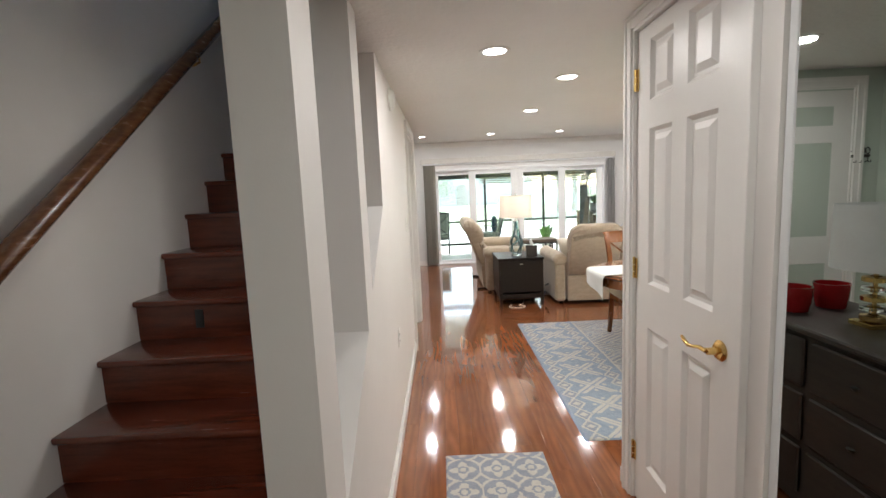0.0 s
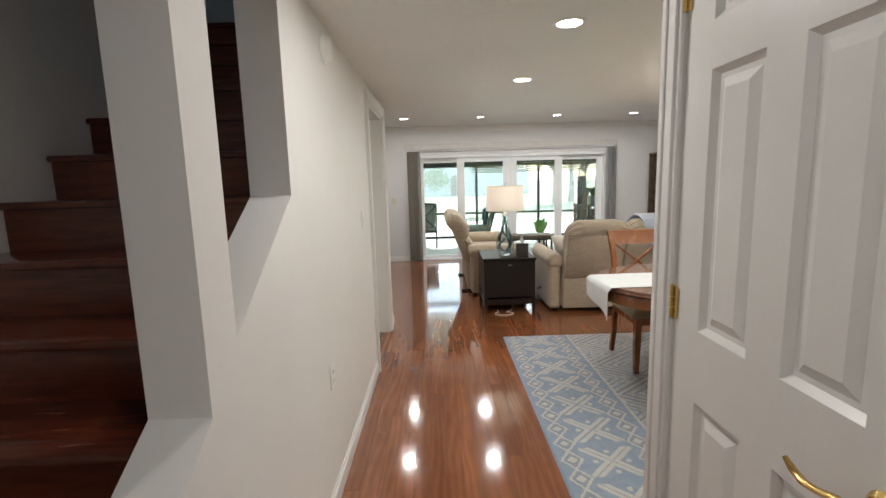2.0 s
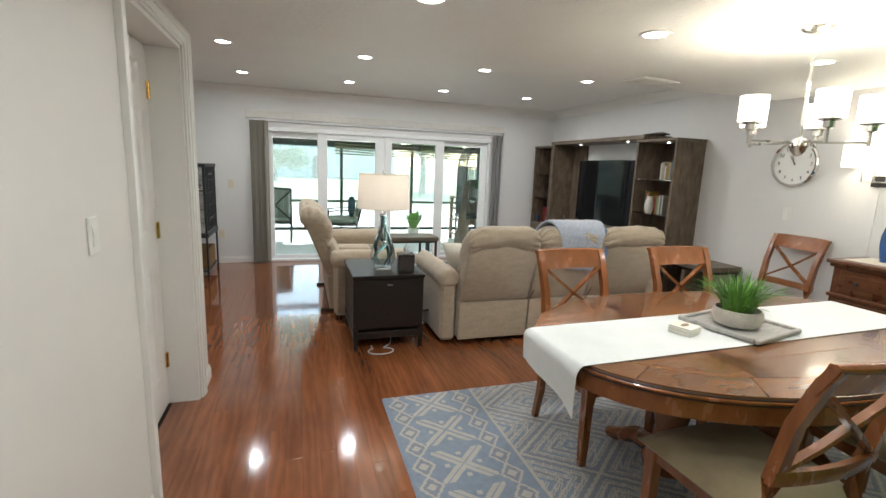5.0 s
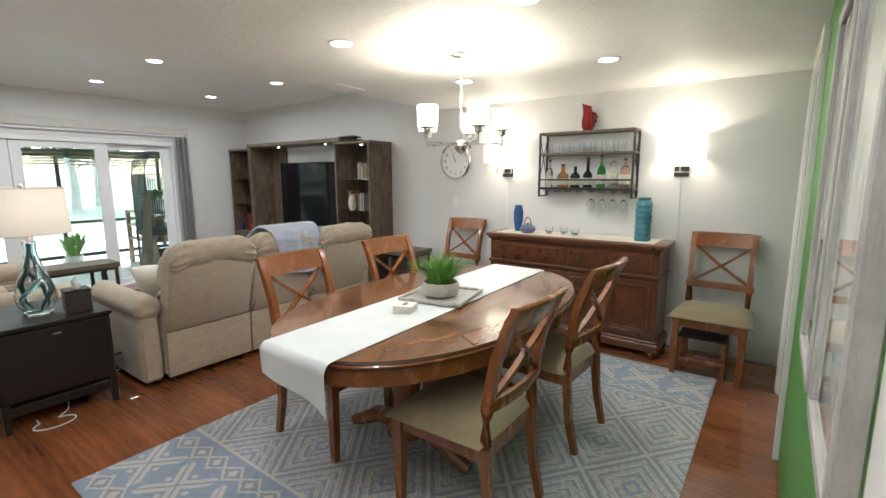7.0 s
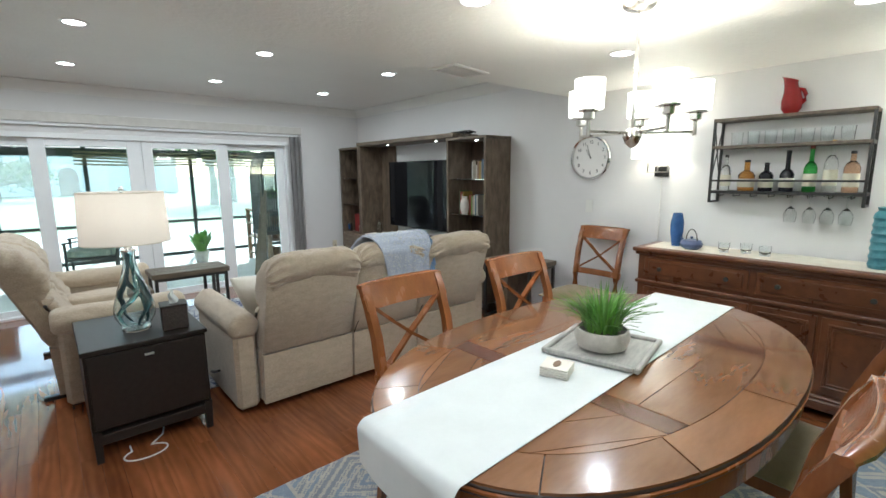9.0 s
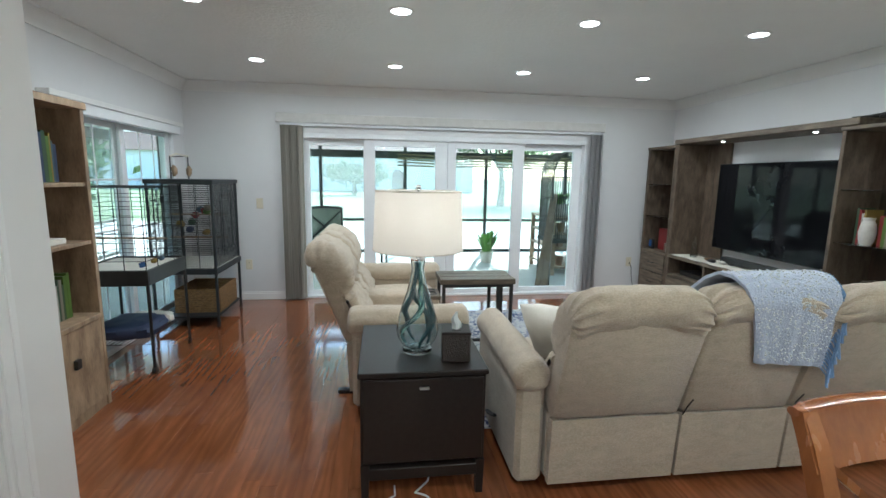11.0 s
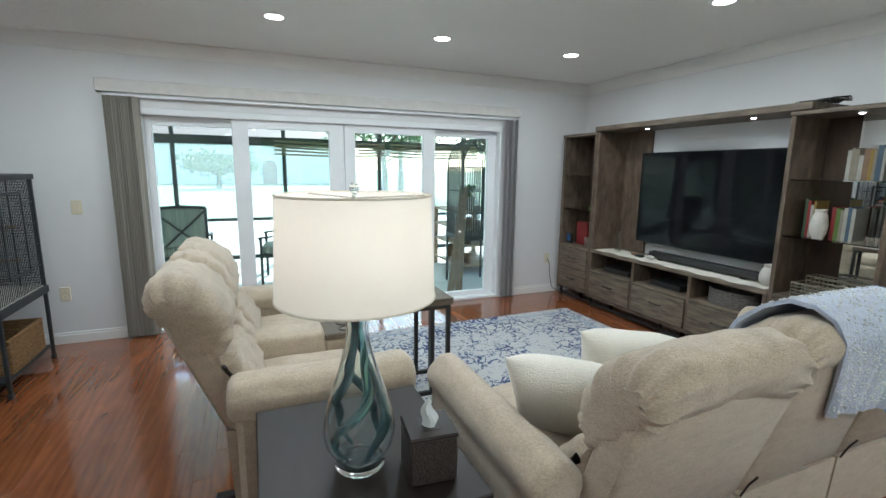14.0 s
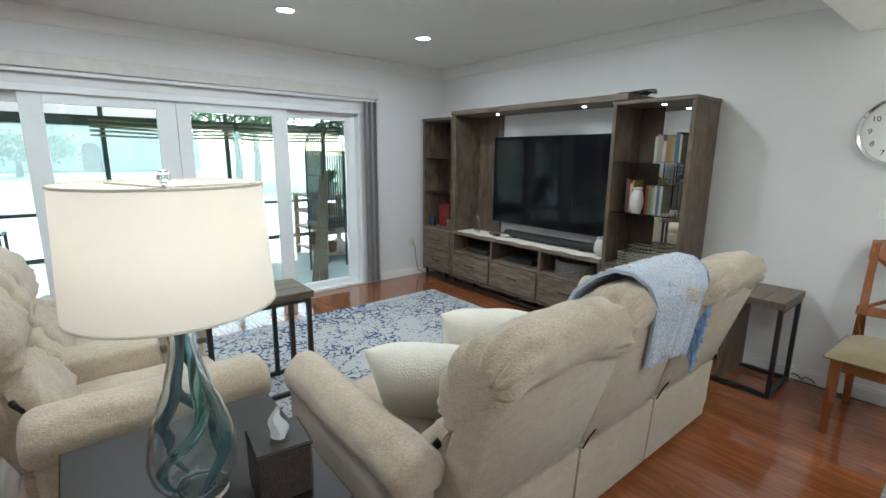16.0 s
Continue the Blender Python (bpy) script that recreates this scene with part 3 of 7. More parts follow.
# ---------------------------------------------------------------- side glass on the living room's west wall
s = thing("window_2", XW, 0, 0, 0, "white vinyl side window reaching the floor, with grid bars", "window", kind="structure")
b = bx(-0.13, 0.0, 7.08, 8.93, 1.89, 1.95, 0.003)
bx(-0.13, 0.0, 7.08, 8.93, 0.0, 0.05, 0.003, b)
bx(-0.13, 0.0, 7.08, 7.13, 0.05, 1.89, 0.003, b)
bx(-0.13, 0.0, 8.88, 8.93, 0.05, 1.89, 0.003, b)
part("window_frame", b, M["vinyl"], s)
for y0, y1, xx in ((7.13, 8.05, -0.08), (7.99, 8.88, -0.03)):
    b = bx(xx - 0.03, xx, y0, y0 + 0.07, 0.05, 1.89, 0.003)
    bx(xx - 0.03, xx, y1 - 0.07, y1, 0.05, 1.89, 0.003, b)
    bx(xx - 0.03, xx, y0 + 0.07, y1 - 0.07, 0.05, 0.12, 0.003, b)
    bx(xx - 0.03, xx, y0 + 0.07, y1 - 0.07, 1.81, 1.89, 0.003, b)
    p = part("sash", b, M["vinyl"], s)
    g = part("pane", bx(xx - 0.018, xx - 0.012, y0 + 0.066, y1 - 0.066, 0.116, 1.814), M["pane"], p)
    g.visible_shadow = False
    for k in (1, 2, 3):
        part("glazing_bar", bx(xx - 0.011, xx - 0.006, y0 + 0.07, y1 - 0.07, 0.12 + 0.4225 * k - 0.008, 0.12 + 0.4225 * k + 0.008), M["vinyl"], p)
    for k in (1, 2):
        yb = y0 + 0.07 + (y1 - y0 - 0.14) * k / 3
        part("glazing_bar", bx(xx - 0.0105, xx - 0.0065, yb - 0.008, yb + 0.008, 0.12, 1.81), M["vinyl"], p)
v = thing("blind_valance", XW, 0, 0, 0, "white roller blind valance over the side window", "valance")
part("board", bx(0.0, 0.085, 7.02, 8.99, 1.925, 1.965, 0.004), M["white"], v)
part("cassette", bx(0.004, 0.07, 7.05, 8.94, 1.845, 1.925, 0.006), M["vinyl"], v)

# ---------------------------------------------------------------- stairs and handrail
st = thing("staircase", -0.895, 0.74, 0, 0, "dark red mahogany-stained wooden staircase", "staircase", kind="structure")
RISE, RUN = 0.177, 0.238
for k in range(14):
    y, z = RUN * k, RISE * (k + 1)
    part("riser", bx(-0.455, 0.455, y + 0.02, y + 0.04, z - RISE + (0.0 if k else 0.001), z - 0.028), M["stair"], st)
    part("tread", bx(-0.455, 0.455, y - 0.006, y + RUN + 0.03, z - 0.028, z, 0.009, seg=2), M["stair"], st)
part("landing", bx(-0.455, 0.455, RUN * 14, SOF - 0.12 - 0.74, RISE * 14 - 0.05, RISE * 14), M["stair"], st)
part("vent_slot", bx(-0.20, -0.165, RUN * 5 + 0.016, RUN * 5 + 0.021, RISE * 5 + 0.045, RISE * 5 + 0.125), M["black"], st)
r = thing("handrail", -1.28, 1.0, 0, 0, "varnished oak handrail on the stairwell wall", "handrail")
rail_z = lambda y: 1.255 + 0.762 * (y - 1.219)
part("rail", tube([(0, y - 1.0, rail_z(y)) for y in (0.45, 1.2, 2.0, 3.0, 3.9)], 0.032, 12, flat=1.15), M["rail"], r)
for y in (0.8, 2.6, 3.6):
    b = tube([(0.0, y - 1, rail_z(y) - 0.035), (0.0, y - 1, rail_z(y) - 0.075), (-0.035, y - 1, rail_z(y) - 0.09), (-0.07, y - 1, rail_z(y) - 0.09)], 0.007, 8)
    part("bracket", b, M["brass"], r, "small brass rail bracket")

# ---------------------------------------------------------------- mirror wall by the entry
m = thing("wall_mirror", 0.875, 1.157, 0, 0, "tall frameless wall mirror with a thin silver edge", "mirror")
part("glass", bx(0, 1.5, -0.006, 0, 0.02, 2.14), M["mirror"], m)
# white strip: the bright reflection of the chrome edge is put into its colour
part("bevel", prism([(-0.012, 0.0), (0.0, -0.009), (0.006, -0.009), (0.006, 0.0)], 0.02, 2.14, axis="z"), M["vinyl"], m)


# ---------------------------------------------------------------- recessed ceiling lights
def downlight(x, y, z, watts, proto=[None]):
    if proto[0] is None:
        t = thing("recessed_light", x, y, z, 0, "round white recessed LED ceiling light, lit", "ceiling light", "recessed lights")
        part("trim_ring", lathe([(0.058, -0.001), (0.060, -0.006), (0.078, -0.004), (0.080, 0.0)], 28), M["white"], t)
        part("diffuser", lathe([(0, -0.0035), (0.058, -0.0035), (0.058, -0.001)], 28), M["led"], t)
        proto[0] = t
    else:
        copy_thing(proto[0], pose(x, y, z))
    area_light("downlight", pose(x, y, z - 0.012), 0.11, 0.11, watts, LED, "DISK", 180)


for i in range(4):
    downlight(-0.29 + 1.2 * i, 8.10, CL, 8.5)
    downlight(-0.295 + 1.2 * i, 6.70, CL, 8.5)
# the last three are out of view, added to brighten the hall and entry
for x, y in ((0.848, 3.04), (0.307, 2.42), (0.846, 4.24), (2.05, 4.26), (3.31, 4.29), (2.07, 3.17), (3.29, 3.19), (0.30, 1.0), (0.2, -0.35), (1.9, -0.15)):
    downlight(x, y, CD, 2.4 if y == 1.0 else 5.6)

# ceiling vent near the step
v = thing("ceiling_vent", 2.88, 5.24, CD, 8, "white louvred ceiling air vent", "vent")
b = bx(-0.19, 0.19, -0.12, -0.10, -0.012, 0, 0.002)
bx(-0.19, 0.19, 0.10, 0.12, -0.012, 0, 0.002, b)
bx(-0.19, -0.17, -0.10, 0.10, -0.012, 0, 0.002, b)
bx(0.17, 0.19, -0.10, 0.10, -0.012, 0, 0.002, b)
part("frame", b, M["white"], v)
part("backing", bx(-0.17, 0.17, -0.10, 0.10, -0.0015, 0), M["white"], v)
for k in range(9):
    y = -0.088 + 0.022 * k
    part("slat", prism([(y - 0.009, -0.012), (y + 0.006, -0.001), (y + 0.008, -0.002), (y - 0.007, -0.013)], -0.17, 0.17), M["white"], v)

# small wall fittings
def plate(name, at, rot, kind, label, material=None):
    """A wall plate: x along the wall, face towards -y before it is turned."""
    t = thing(name, *at, rot, label, kind)
    mt = material or M["plastic"]
    part("cover", bx(-0.036, 0.036, -0.006, 0, -0.058, 0.058, 0.003), mt, t)
    if kind == "light switch":
        part("rocker", prism([(-0.008, -0.033), (-0.0115, 0.0), (-0.0075, 0.033), (-0.004, 0.033), (-0.004, -0.033)], -0.016, 0.016), mt, t)
    else:
        for z in (-0.021, 0.021):
            o = part("socket", bx(-0.015, 0.015, -0.0085, -0.005, z - 0.014, z + 0.014, 0.003), mt, t)
            for x in (-0.006, 0.006):
                part("slot", bx(x - 0.001, x + 0.001, -0.0092, -0.008, z - 0.004, z + 0.005), M["black"], o)
    return t


plate("light_switch", (-0.30, 3.81, 1.215), 90, "light switch", "white rocker light switch on the hall wall")
plate("wall_outlet", (-0.30, 2.75, 0.587), 90, "outlet", "white double socket low on the hall wall")
plate("light_switch", (XE, 5.135, 1.17), -90, "light switch", "white rocker light switch under the wall clock")
plate("light_switch", (-0.594, YN, 1.126), 0, "light switch", "ivory light switch beside the sliding door", M["ivory"])
plate("wall_outlet", (-0.74, YN, 0.42), 0, "outlet", "ivory socket near the bird cage", M["ivory"])
plate("wall_outlet", (3.955, YN, 0.42), 0, "outlet", "ivory socket with a black cord plugged in", M["ivory"])
plate("wall_outlet", (XE, 4.72, 0.36), -90, "outlet", "white socket behind the dining chair")
s = thing("smoke_detector", -0.30, 2.96, 2.06, 0, "round white smoke detector on the hall wall", "detector")
b = lathe([(0.066, 0), (0.066, 0.012), (0.058, 0.02), (0.052, 0.034), (0.03, 0.04), (0, 0.041)], 28)
bmesh.ops.rotate(b, verts=b.verts, matrix=Matrix.Rotation(radians(90), 3, "Y"))
part("shell", b, M["plastic"], s)
part("test_button", bx(0.0405, 0.044, -0.008, 0.008, -0.03, -0.014, 0.002), M["white"], s)
# ---------------------------------------------------------------- dining rugs
M["rug_blue"] = surface("rug_blue_wool", (0.30, 0.36, 0.455), (0.215, 0.27, 0.36), 30, rough=0.95, bump=0.5, bump_scale=300, fine=0.5, sheen=0.2)
M["rug_cream"] = surface("rug_cream_wool", (0.58, 0.555, 0.50), (0.48, 0.46, 0.42), 30, rough=0.95, bump=0.5, bump_scale=300, fine=0.5, sheen=0.2)
M["rug_grey"] = surface("rug_grey_wool", (0.30, 0.325, 0.38), (0.22, 0.245, 0.30), 30, rough=0.95, bump=0.5, bump_scale=300, fine=0.5, sheen=0.2)


def tri_wave(t):
    return abs((t % 1.0) - 0.5) * 2


def dining_pattern(x, y, w, h):
    """Index of the yarn at a place of the rug: 0 blue, 1 cream, 2 grey. Bands across both ends with crosses, diamonds between."""
    e = min(x, w - x)
    if e < 0.60:
        # crosses down the middle of the band
        cy = (y + 0.02) % 0.30 - 0.15
        cx = e - 0.285
        p, q = abs(cx + cy), abs(cx - cy)
        r = max(abs(cx) * 0.9, abs(cy))
        if r < 0.125 and (0.006 < p < 0.040 or 0.006 < q < 0.040) and not (p < 0.006 or q < 0.006):
            return 1
        for dx, dy in ((0.085, 0), (-0.085, 0), (0, 0.085), (0, -0.085)):
            if (cx - dx) ** 2 + (cy - dy) ** 2 < 0.0155 ** 2:
                return 1
        # two chains of zigzags with small lozenges
        for c in (0.085, 0.49):
            z = tri_wave(y / 0.15) * 0.055
            a, d = e - (c - z), e - (c + z)
            if min(abs(a), abs(d)) < 0.008:
                return 1
            u = abs(e - c) + abs((y % 0.15) - 0.0)
            u = min(u, abs(e - c) + abs((y % 0.15) - 0.15))
            if u < 0.028:
                return 1
            if a > 0 and d < 0:
                return 2
        if abs(e - 0.585) < 0.009:
            return 1
        return 0
    # nested lozenges in the field
    fx, fy = (x - 0.60) % 0.62 - 0.31, (y + 0.05) % 0.48 - 0.24
    d = abs(fx) / 0.31 + abs(fy) / 0.24
    d = d if d < 1 else 2 - d
    k = d * 4.2
    f = k - math.floor(k)
    if f < 0.2 or 0.31 < f < 0.47:
        return 1
    if 0.55 < f < 0.9 and int(k) in (1, 2):
        s = (math.copysign(1, fx * fy) * fx + fy * 0.7) / 0.075
        if (s % 1.0) < 0.13:
            return 1
        return 2 if int(s) % 2 else 0
    return 1 if 0.9 <= f and int(k) in (1, 2) else 2 if int(k) in (1, 3) else 0


def woven(name, x0, y0, w, h, cell, fn, mats, label, group=""):
    nx, ny = int(w / cell), int(h / cell)
    xs, ys = np.linspace(0, w, nx + 1), np.linspace(0, h, ny + 1)
    gx, gy = np.meshgrid(xs, ys, indexing="ij")
    z = 0.009 + 0.0012 * np.sin(gx * 41 + 2 * np.sin(gy * 7)) * np.sin(gy * 37)
    z[0, :] = z[-1, :] = z[:, 0] = z[:, -1] = 0.001
    verts = np.stack([gx, gy, z], -1).reshape(-1, 3)
    idx = np.arange((nx + 1) * (ny + 1)).reshape(nx + 1, ny + 1)
    faces = np.stack([idx[:-1, :-1], idx[1:, :-1], idx[1:, 1:], idx[:-1, 1:]], -1).reshape(-1, 4)
    me = bpy.data.meshes.new(name)
    me.from_pydata(verts.tolist(), [], faces.tolist())
    for m in mats:
        me.materials.append(m)
    mi = [fn((xs[i] + xs[i + 1]) / 2, (ys[j] + ys[j + 1]) / 2, w, h) for i in range(nx) for j in range(ny)]
    me.polygons.foreach_set("material_index", mi)
    me.polygons.foreach_set("use_smooth", [True] * len(mi))
    ob = new(name, me)
    ob.location = (x0, y0, 0)
    return tagged(ob, label, "rug", group)


RUG = [M["rug_blue"], M["rug_cream"], M["rug_grey"]]
woven("area_rug", 0.775, 2.485, 3.10, 2.365, 0.0085, dining_pattern, RUG, "flat-woven blue, grey and cream geometric rug under the dining table")


def mat_pattern(x, y, w, h):
    fx, fy = x % 0.18 - 0.09, y % 0.18 - 0.09
    r = math.hypot(fx, fy)
    a = math.atan2(fy, fx)
    if r < 0.018 or 0.03 < r < 0.055 + 0.016 * math.cos(4 * a):
        return 1
    return 1 if 0.088 < r < 0.104 else 2


woven("door_mat", -0.036, 1.80, 0.545, 0.595, 0.008, mat_pattern, RUG, "small grey and cream patterned mat in the hall")

# ---------------------------------------------------------------- dining table
TX, TY, TA, TB = 2.30, 3.74, 1.03, 0.63


def oval(a, b, n=72, k=2.25):
    out = []
    for i in range(n):
        c, s = math.cos(2 * math.pi * i / n), math.sin(2 * math.pi * i / n)
        out.append((math.copysign(abs(c) ** (2 / k), c) * a, math.copysign(abs(s) ** (2 / k), s) * b))
    return out


def clip(poly, nx, ny, d):
    """The part of a convex polygon where nx * x + ny * y <= d."""
    out = []
    for i, p in enumerate(poly):
        q = poly[(i + 1) % len(poly)]
        fp, fq = nx * p[0] + ny * p[1] - d, nx * q[0] + ny * q[1] - d
        if fp <= 0:
            out.append(p)
        if fp * fq < 0:
            t = fp / (fp - fq)
            out.append((p[0] + t * (q[0] - p[0]), p[1] + t * (q[1] - p[1])))
    return out


t = thing("dining_table", TX, TY, 0.01, 0, "oval cherry-stained dining table with dark inlaid plank top", "table")
part("tabletop", prism(oval(TA, TB), 0.715, 0.745, axis="z", bevel=0.004), M["groove"], t)
b = prism(oval(TA - 0.012, TB - 0.012), 0.645, 0.7155, axis="z")
part("apron", b, M["chair"], t)
part("edge_moulding", prism(oval(TA + 0.004, TB + 0.004), 0.722, 0.738, axis="z", bevel=0.005), M["chair"], t)
outer, inner = oval(TA - 0.004, TB - 0.004, 96), oval(TA - 0.147, TB - 0.147, 96)
for k in range(12):
    i0, i1 = k * 8, k * 8 + 8
    ring_o, ring_i = [outer[i % 96] for i in range(i0, i1 + 1)], [inner[i % 96] for i in range(i0, i1 + 1)]
    shrink = lambda p, q, f: (p[0] + (q[0] - p[0]) * f, p[1] + (q[1] - p[1]) * f)
    ring_o[0], ring_o[-1] = shrink(ring_o[0], ring_o[1], 0.05), shrink(ring_o[-1], ring_o[-2], 0.05)
    ring_i[0], ring_i[-1] = shrink(ring_i[0], ring_i[1], 0.05), shrink(ring_i[-1], ring_i[-2], 0.05)
    part("rim_plank", prism(ring_o + ring_i[::-1], 0.743, 0.752, axis="z"), M["tablewood"], t)
field = oval(TA - 0.150, TB - 0.150, 96)
G = 0.0013
for sx in (-1, 0, 1):
    if sx:
        # dark cross band where the end field meets the middle
        band = clip(clip(field, sx, 0, 0.45 - G), -sx, 0, -0.36 - G)
        for sy in (-1, 1):
            part("cross_band", prism(clip(band, 0, -sy, -G), 0.743, 0.752, axis="z"), M["inlay"], t)
    zone = clip(field, 1, 0, -0.45 - G) if sx < 0 else clip(field, -1, 0, -0.45 - G) if sx > 0 else clip(clip(field, 1, 0, 0.36 - G), -1, 0, 0.36 - G)
    if sx == 0:
        for y0, y1 in ((-0.5, -0.30), (-0.30, -0.15), (-0.15, 0.0), (0.0, 0.15), (0.15, 0.30), (0.30, 0.5)):
            p = clip(clip(zone, 0, 1, y1 - G), 0, -1, -(y0 + G))
            if len(p) > 2:
                part("plank", prism(p, 0.743, 0.752, axis="z"), M["tablewood"], t)
    else:
        for sy in (-1, 1):
            half = clip(zone, 0, -sy, -G)
            n = Vector((sx * 0.5, sy * 0.866))
            for d0, d1 in ((-0.1, 0.24), (0.24, 0.36), (0.36, 0.48), (0.48, 0.60), (0.60, 0.9)):
                p = clip(clip(half, n.x, n.y, d1 - G), -n.x, -n.y, -(d0 + G))
                if len(p) > 2:
                    part("plank", prism(p, 0.743, 0.752, axis="z"), M["tablewood"], t)
for px in (-0.36, 0.36):
    part("pedestal", lathe([(0.10, 0.09), (0.11, 0.14), (0.075, 0.20), (0.065, 0.30), (0.095, 0.42), (0.10, 0.52), (0.07, 0.56), (0.13, 0.645)], 20, at=(px, 0, 0)), M["chair"], t)
    for sy in (-1, 1):
        part("foot", tube([(px, sy * 0.06, 0.15), (px, sy * 0.20, 0.13), (px, sy * 0.33, 0.055), (px, sy * 0.40, 0.03)], [0.05, 0.045, 0.036, 0.03], 10, flat=1.0), M["chair"], t)
part("stretcher", bx(-0.36, 0.36, -0.03, 0.03, 0.11, 0.17, 0.006), M["chair"], t)


def runner(u, v):
    s = -0.135 + u * 2.30
    x = TX - TA - 0.003 + max(s, 0) if s < 2.05 else TX + TA + 0.003
    top = 0.7665
    z = top if 0 <= s < 2.05 else (top + s * 1.0 if s < 0 else top - (s - 2.05))
    if abs(s) < 0.03:
        z -= 0.001 * (1 - abs(s) / 0.03)
    y = 3.735 + 0.06 * max(min(s / 2.06, 1), 0) + (v - 0.5) * 0.41
    if s < 0:
        x += -0.022 * min(1, -s / 0.02) + 0.010 * math.sin(v * 7) * (-s / 0.135)
        z -= 0.075 * (1 - v) ** 2.2 * (-s / 0.135)
    return (x, y, z)


solo("table_runner", sheet(230, 14, runner, 0.002), M["linen"], "white linen runner draped along the dining table", "table runner")

# centrepiece: tray, bowl, grass
tr = thing("serving_tray", 2.27, 3.745, 0.7675, 12, "square grey-washed tray on the runner", "tray")
part("base", bx(-0.17, 0.17, -0.17, 0.17, 0, 0.012, 0.004), M["tray"], tr)
for x0, x1, y0, y1 in ((-0.185, 0.185, -0.185, -0.165), (-0.185, 0.185, 0.165, 0.185), (-0.185, -0.165, -0.165, 0.165), (0.165, 0.185, -0.165, 0.165)):
    part("rim", bx(x0, x1, y0, y1, 0.004, 0.026, 0.005), M["tray"], tr)
pl = thing("potted_grass", 2.25, 3.74, 0.7800, 0, "artificial green grass in a whitewashed ceramic bowl", "plant")
part("bowl", lathe([(0.055, 0), (0.092, 0.012), (0.107, 0.05), (0.100, 0.082), (0.092, 0.084), (0.094, 0.05), (0, 0.045)], 28), M["bowl"], pl)
part("soil", lathe([(0, 0.075), (0.093, 0.07)], 20), M["groove"], pl)
random.seed(4)
for g in range(3):
    b = bmesh.new()
    for k in range(85):
        a, r0 = random.uniform(0, 6.283), random.uniform(0, 0.07)
        ln, out = random.uniform(0.12, 0.225), random.uniform(0.02, 0.175)
        pts = []
        for s in range(5):
            f = s / 4
            rr = r0 + out * f ** 1.5
            pts.append(Vector((rr * math.cos(a), rr * math.sin(a), 0.07 + ln * (f - 0.33 * f * f * (out / 0.12)))))
        w, side = random.uniform(0.003, 0.0062), Vector((-math.sin(a), math.cos(a), 0))
        prev = None
        for s, p in enumerate(pts):
            ww = w * (1 - (s / 4) ** 2) + 0.0003
            cur = (b.verts.new(p - side * ww), b.verts.new(p + Vector((0, 0, -0.0015))), b.verts.new(p + side * ww))
            if prev:
                b.faces.new((prev[0], prev[1], cur[1], cur[0]))
                b.faces.new((prev[1], prev[2], cur[2], cur[1]))
            prev = cur
    part("leaves", b, M["leaf"], pl, sharp=60)
c = thing("coaster_stack", 1.94, 3.735, 0.7685, 20, "stack of square cream coasters with a brown leaf print", "coasters")
for k in range(4):
    part("coaster", bx(-0.05 + 0.002 * (k % 2), 0.05 + 0.002 * (k % 2), -0.05, 0.05, 0.009 * k, 0.009 * k + 0.008, 0.002), M["paper"], c)
part("leaf_print", prism([(0.03 * math.cos(a), 0.013 * math.sin(a)) for a in [i * 0.524 for i in range(12)]], 0.035, 0.0362, axis="z"), M["book6"], c, "brown leaf print")


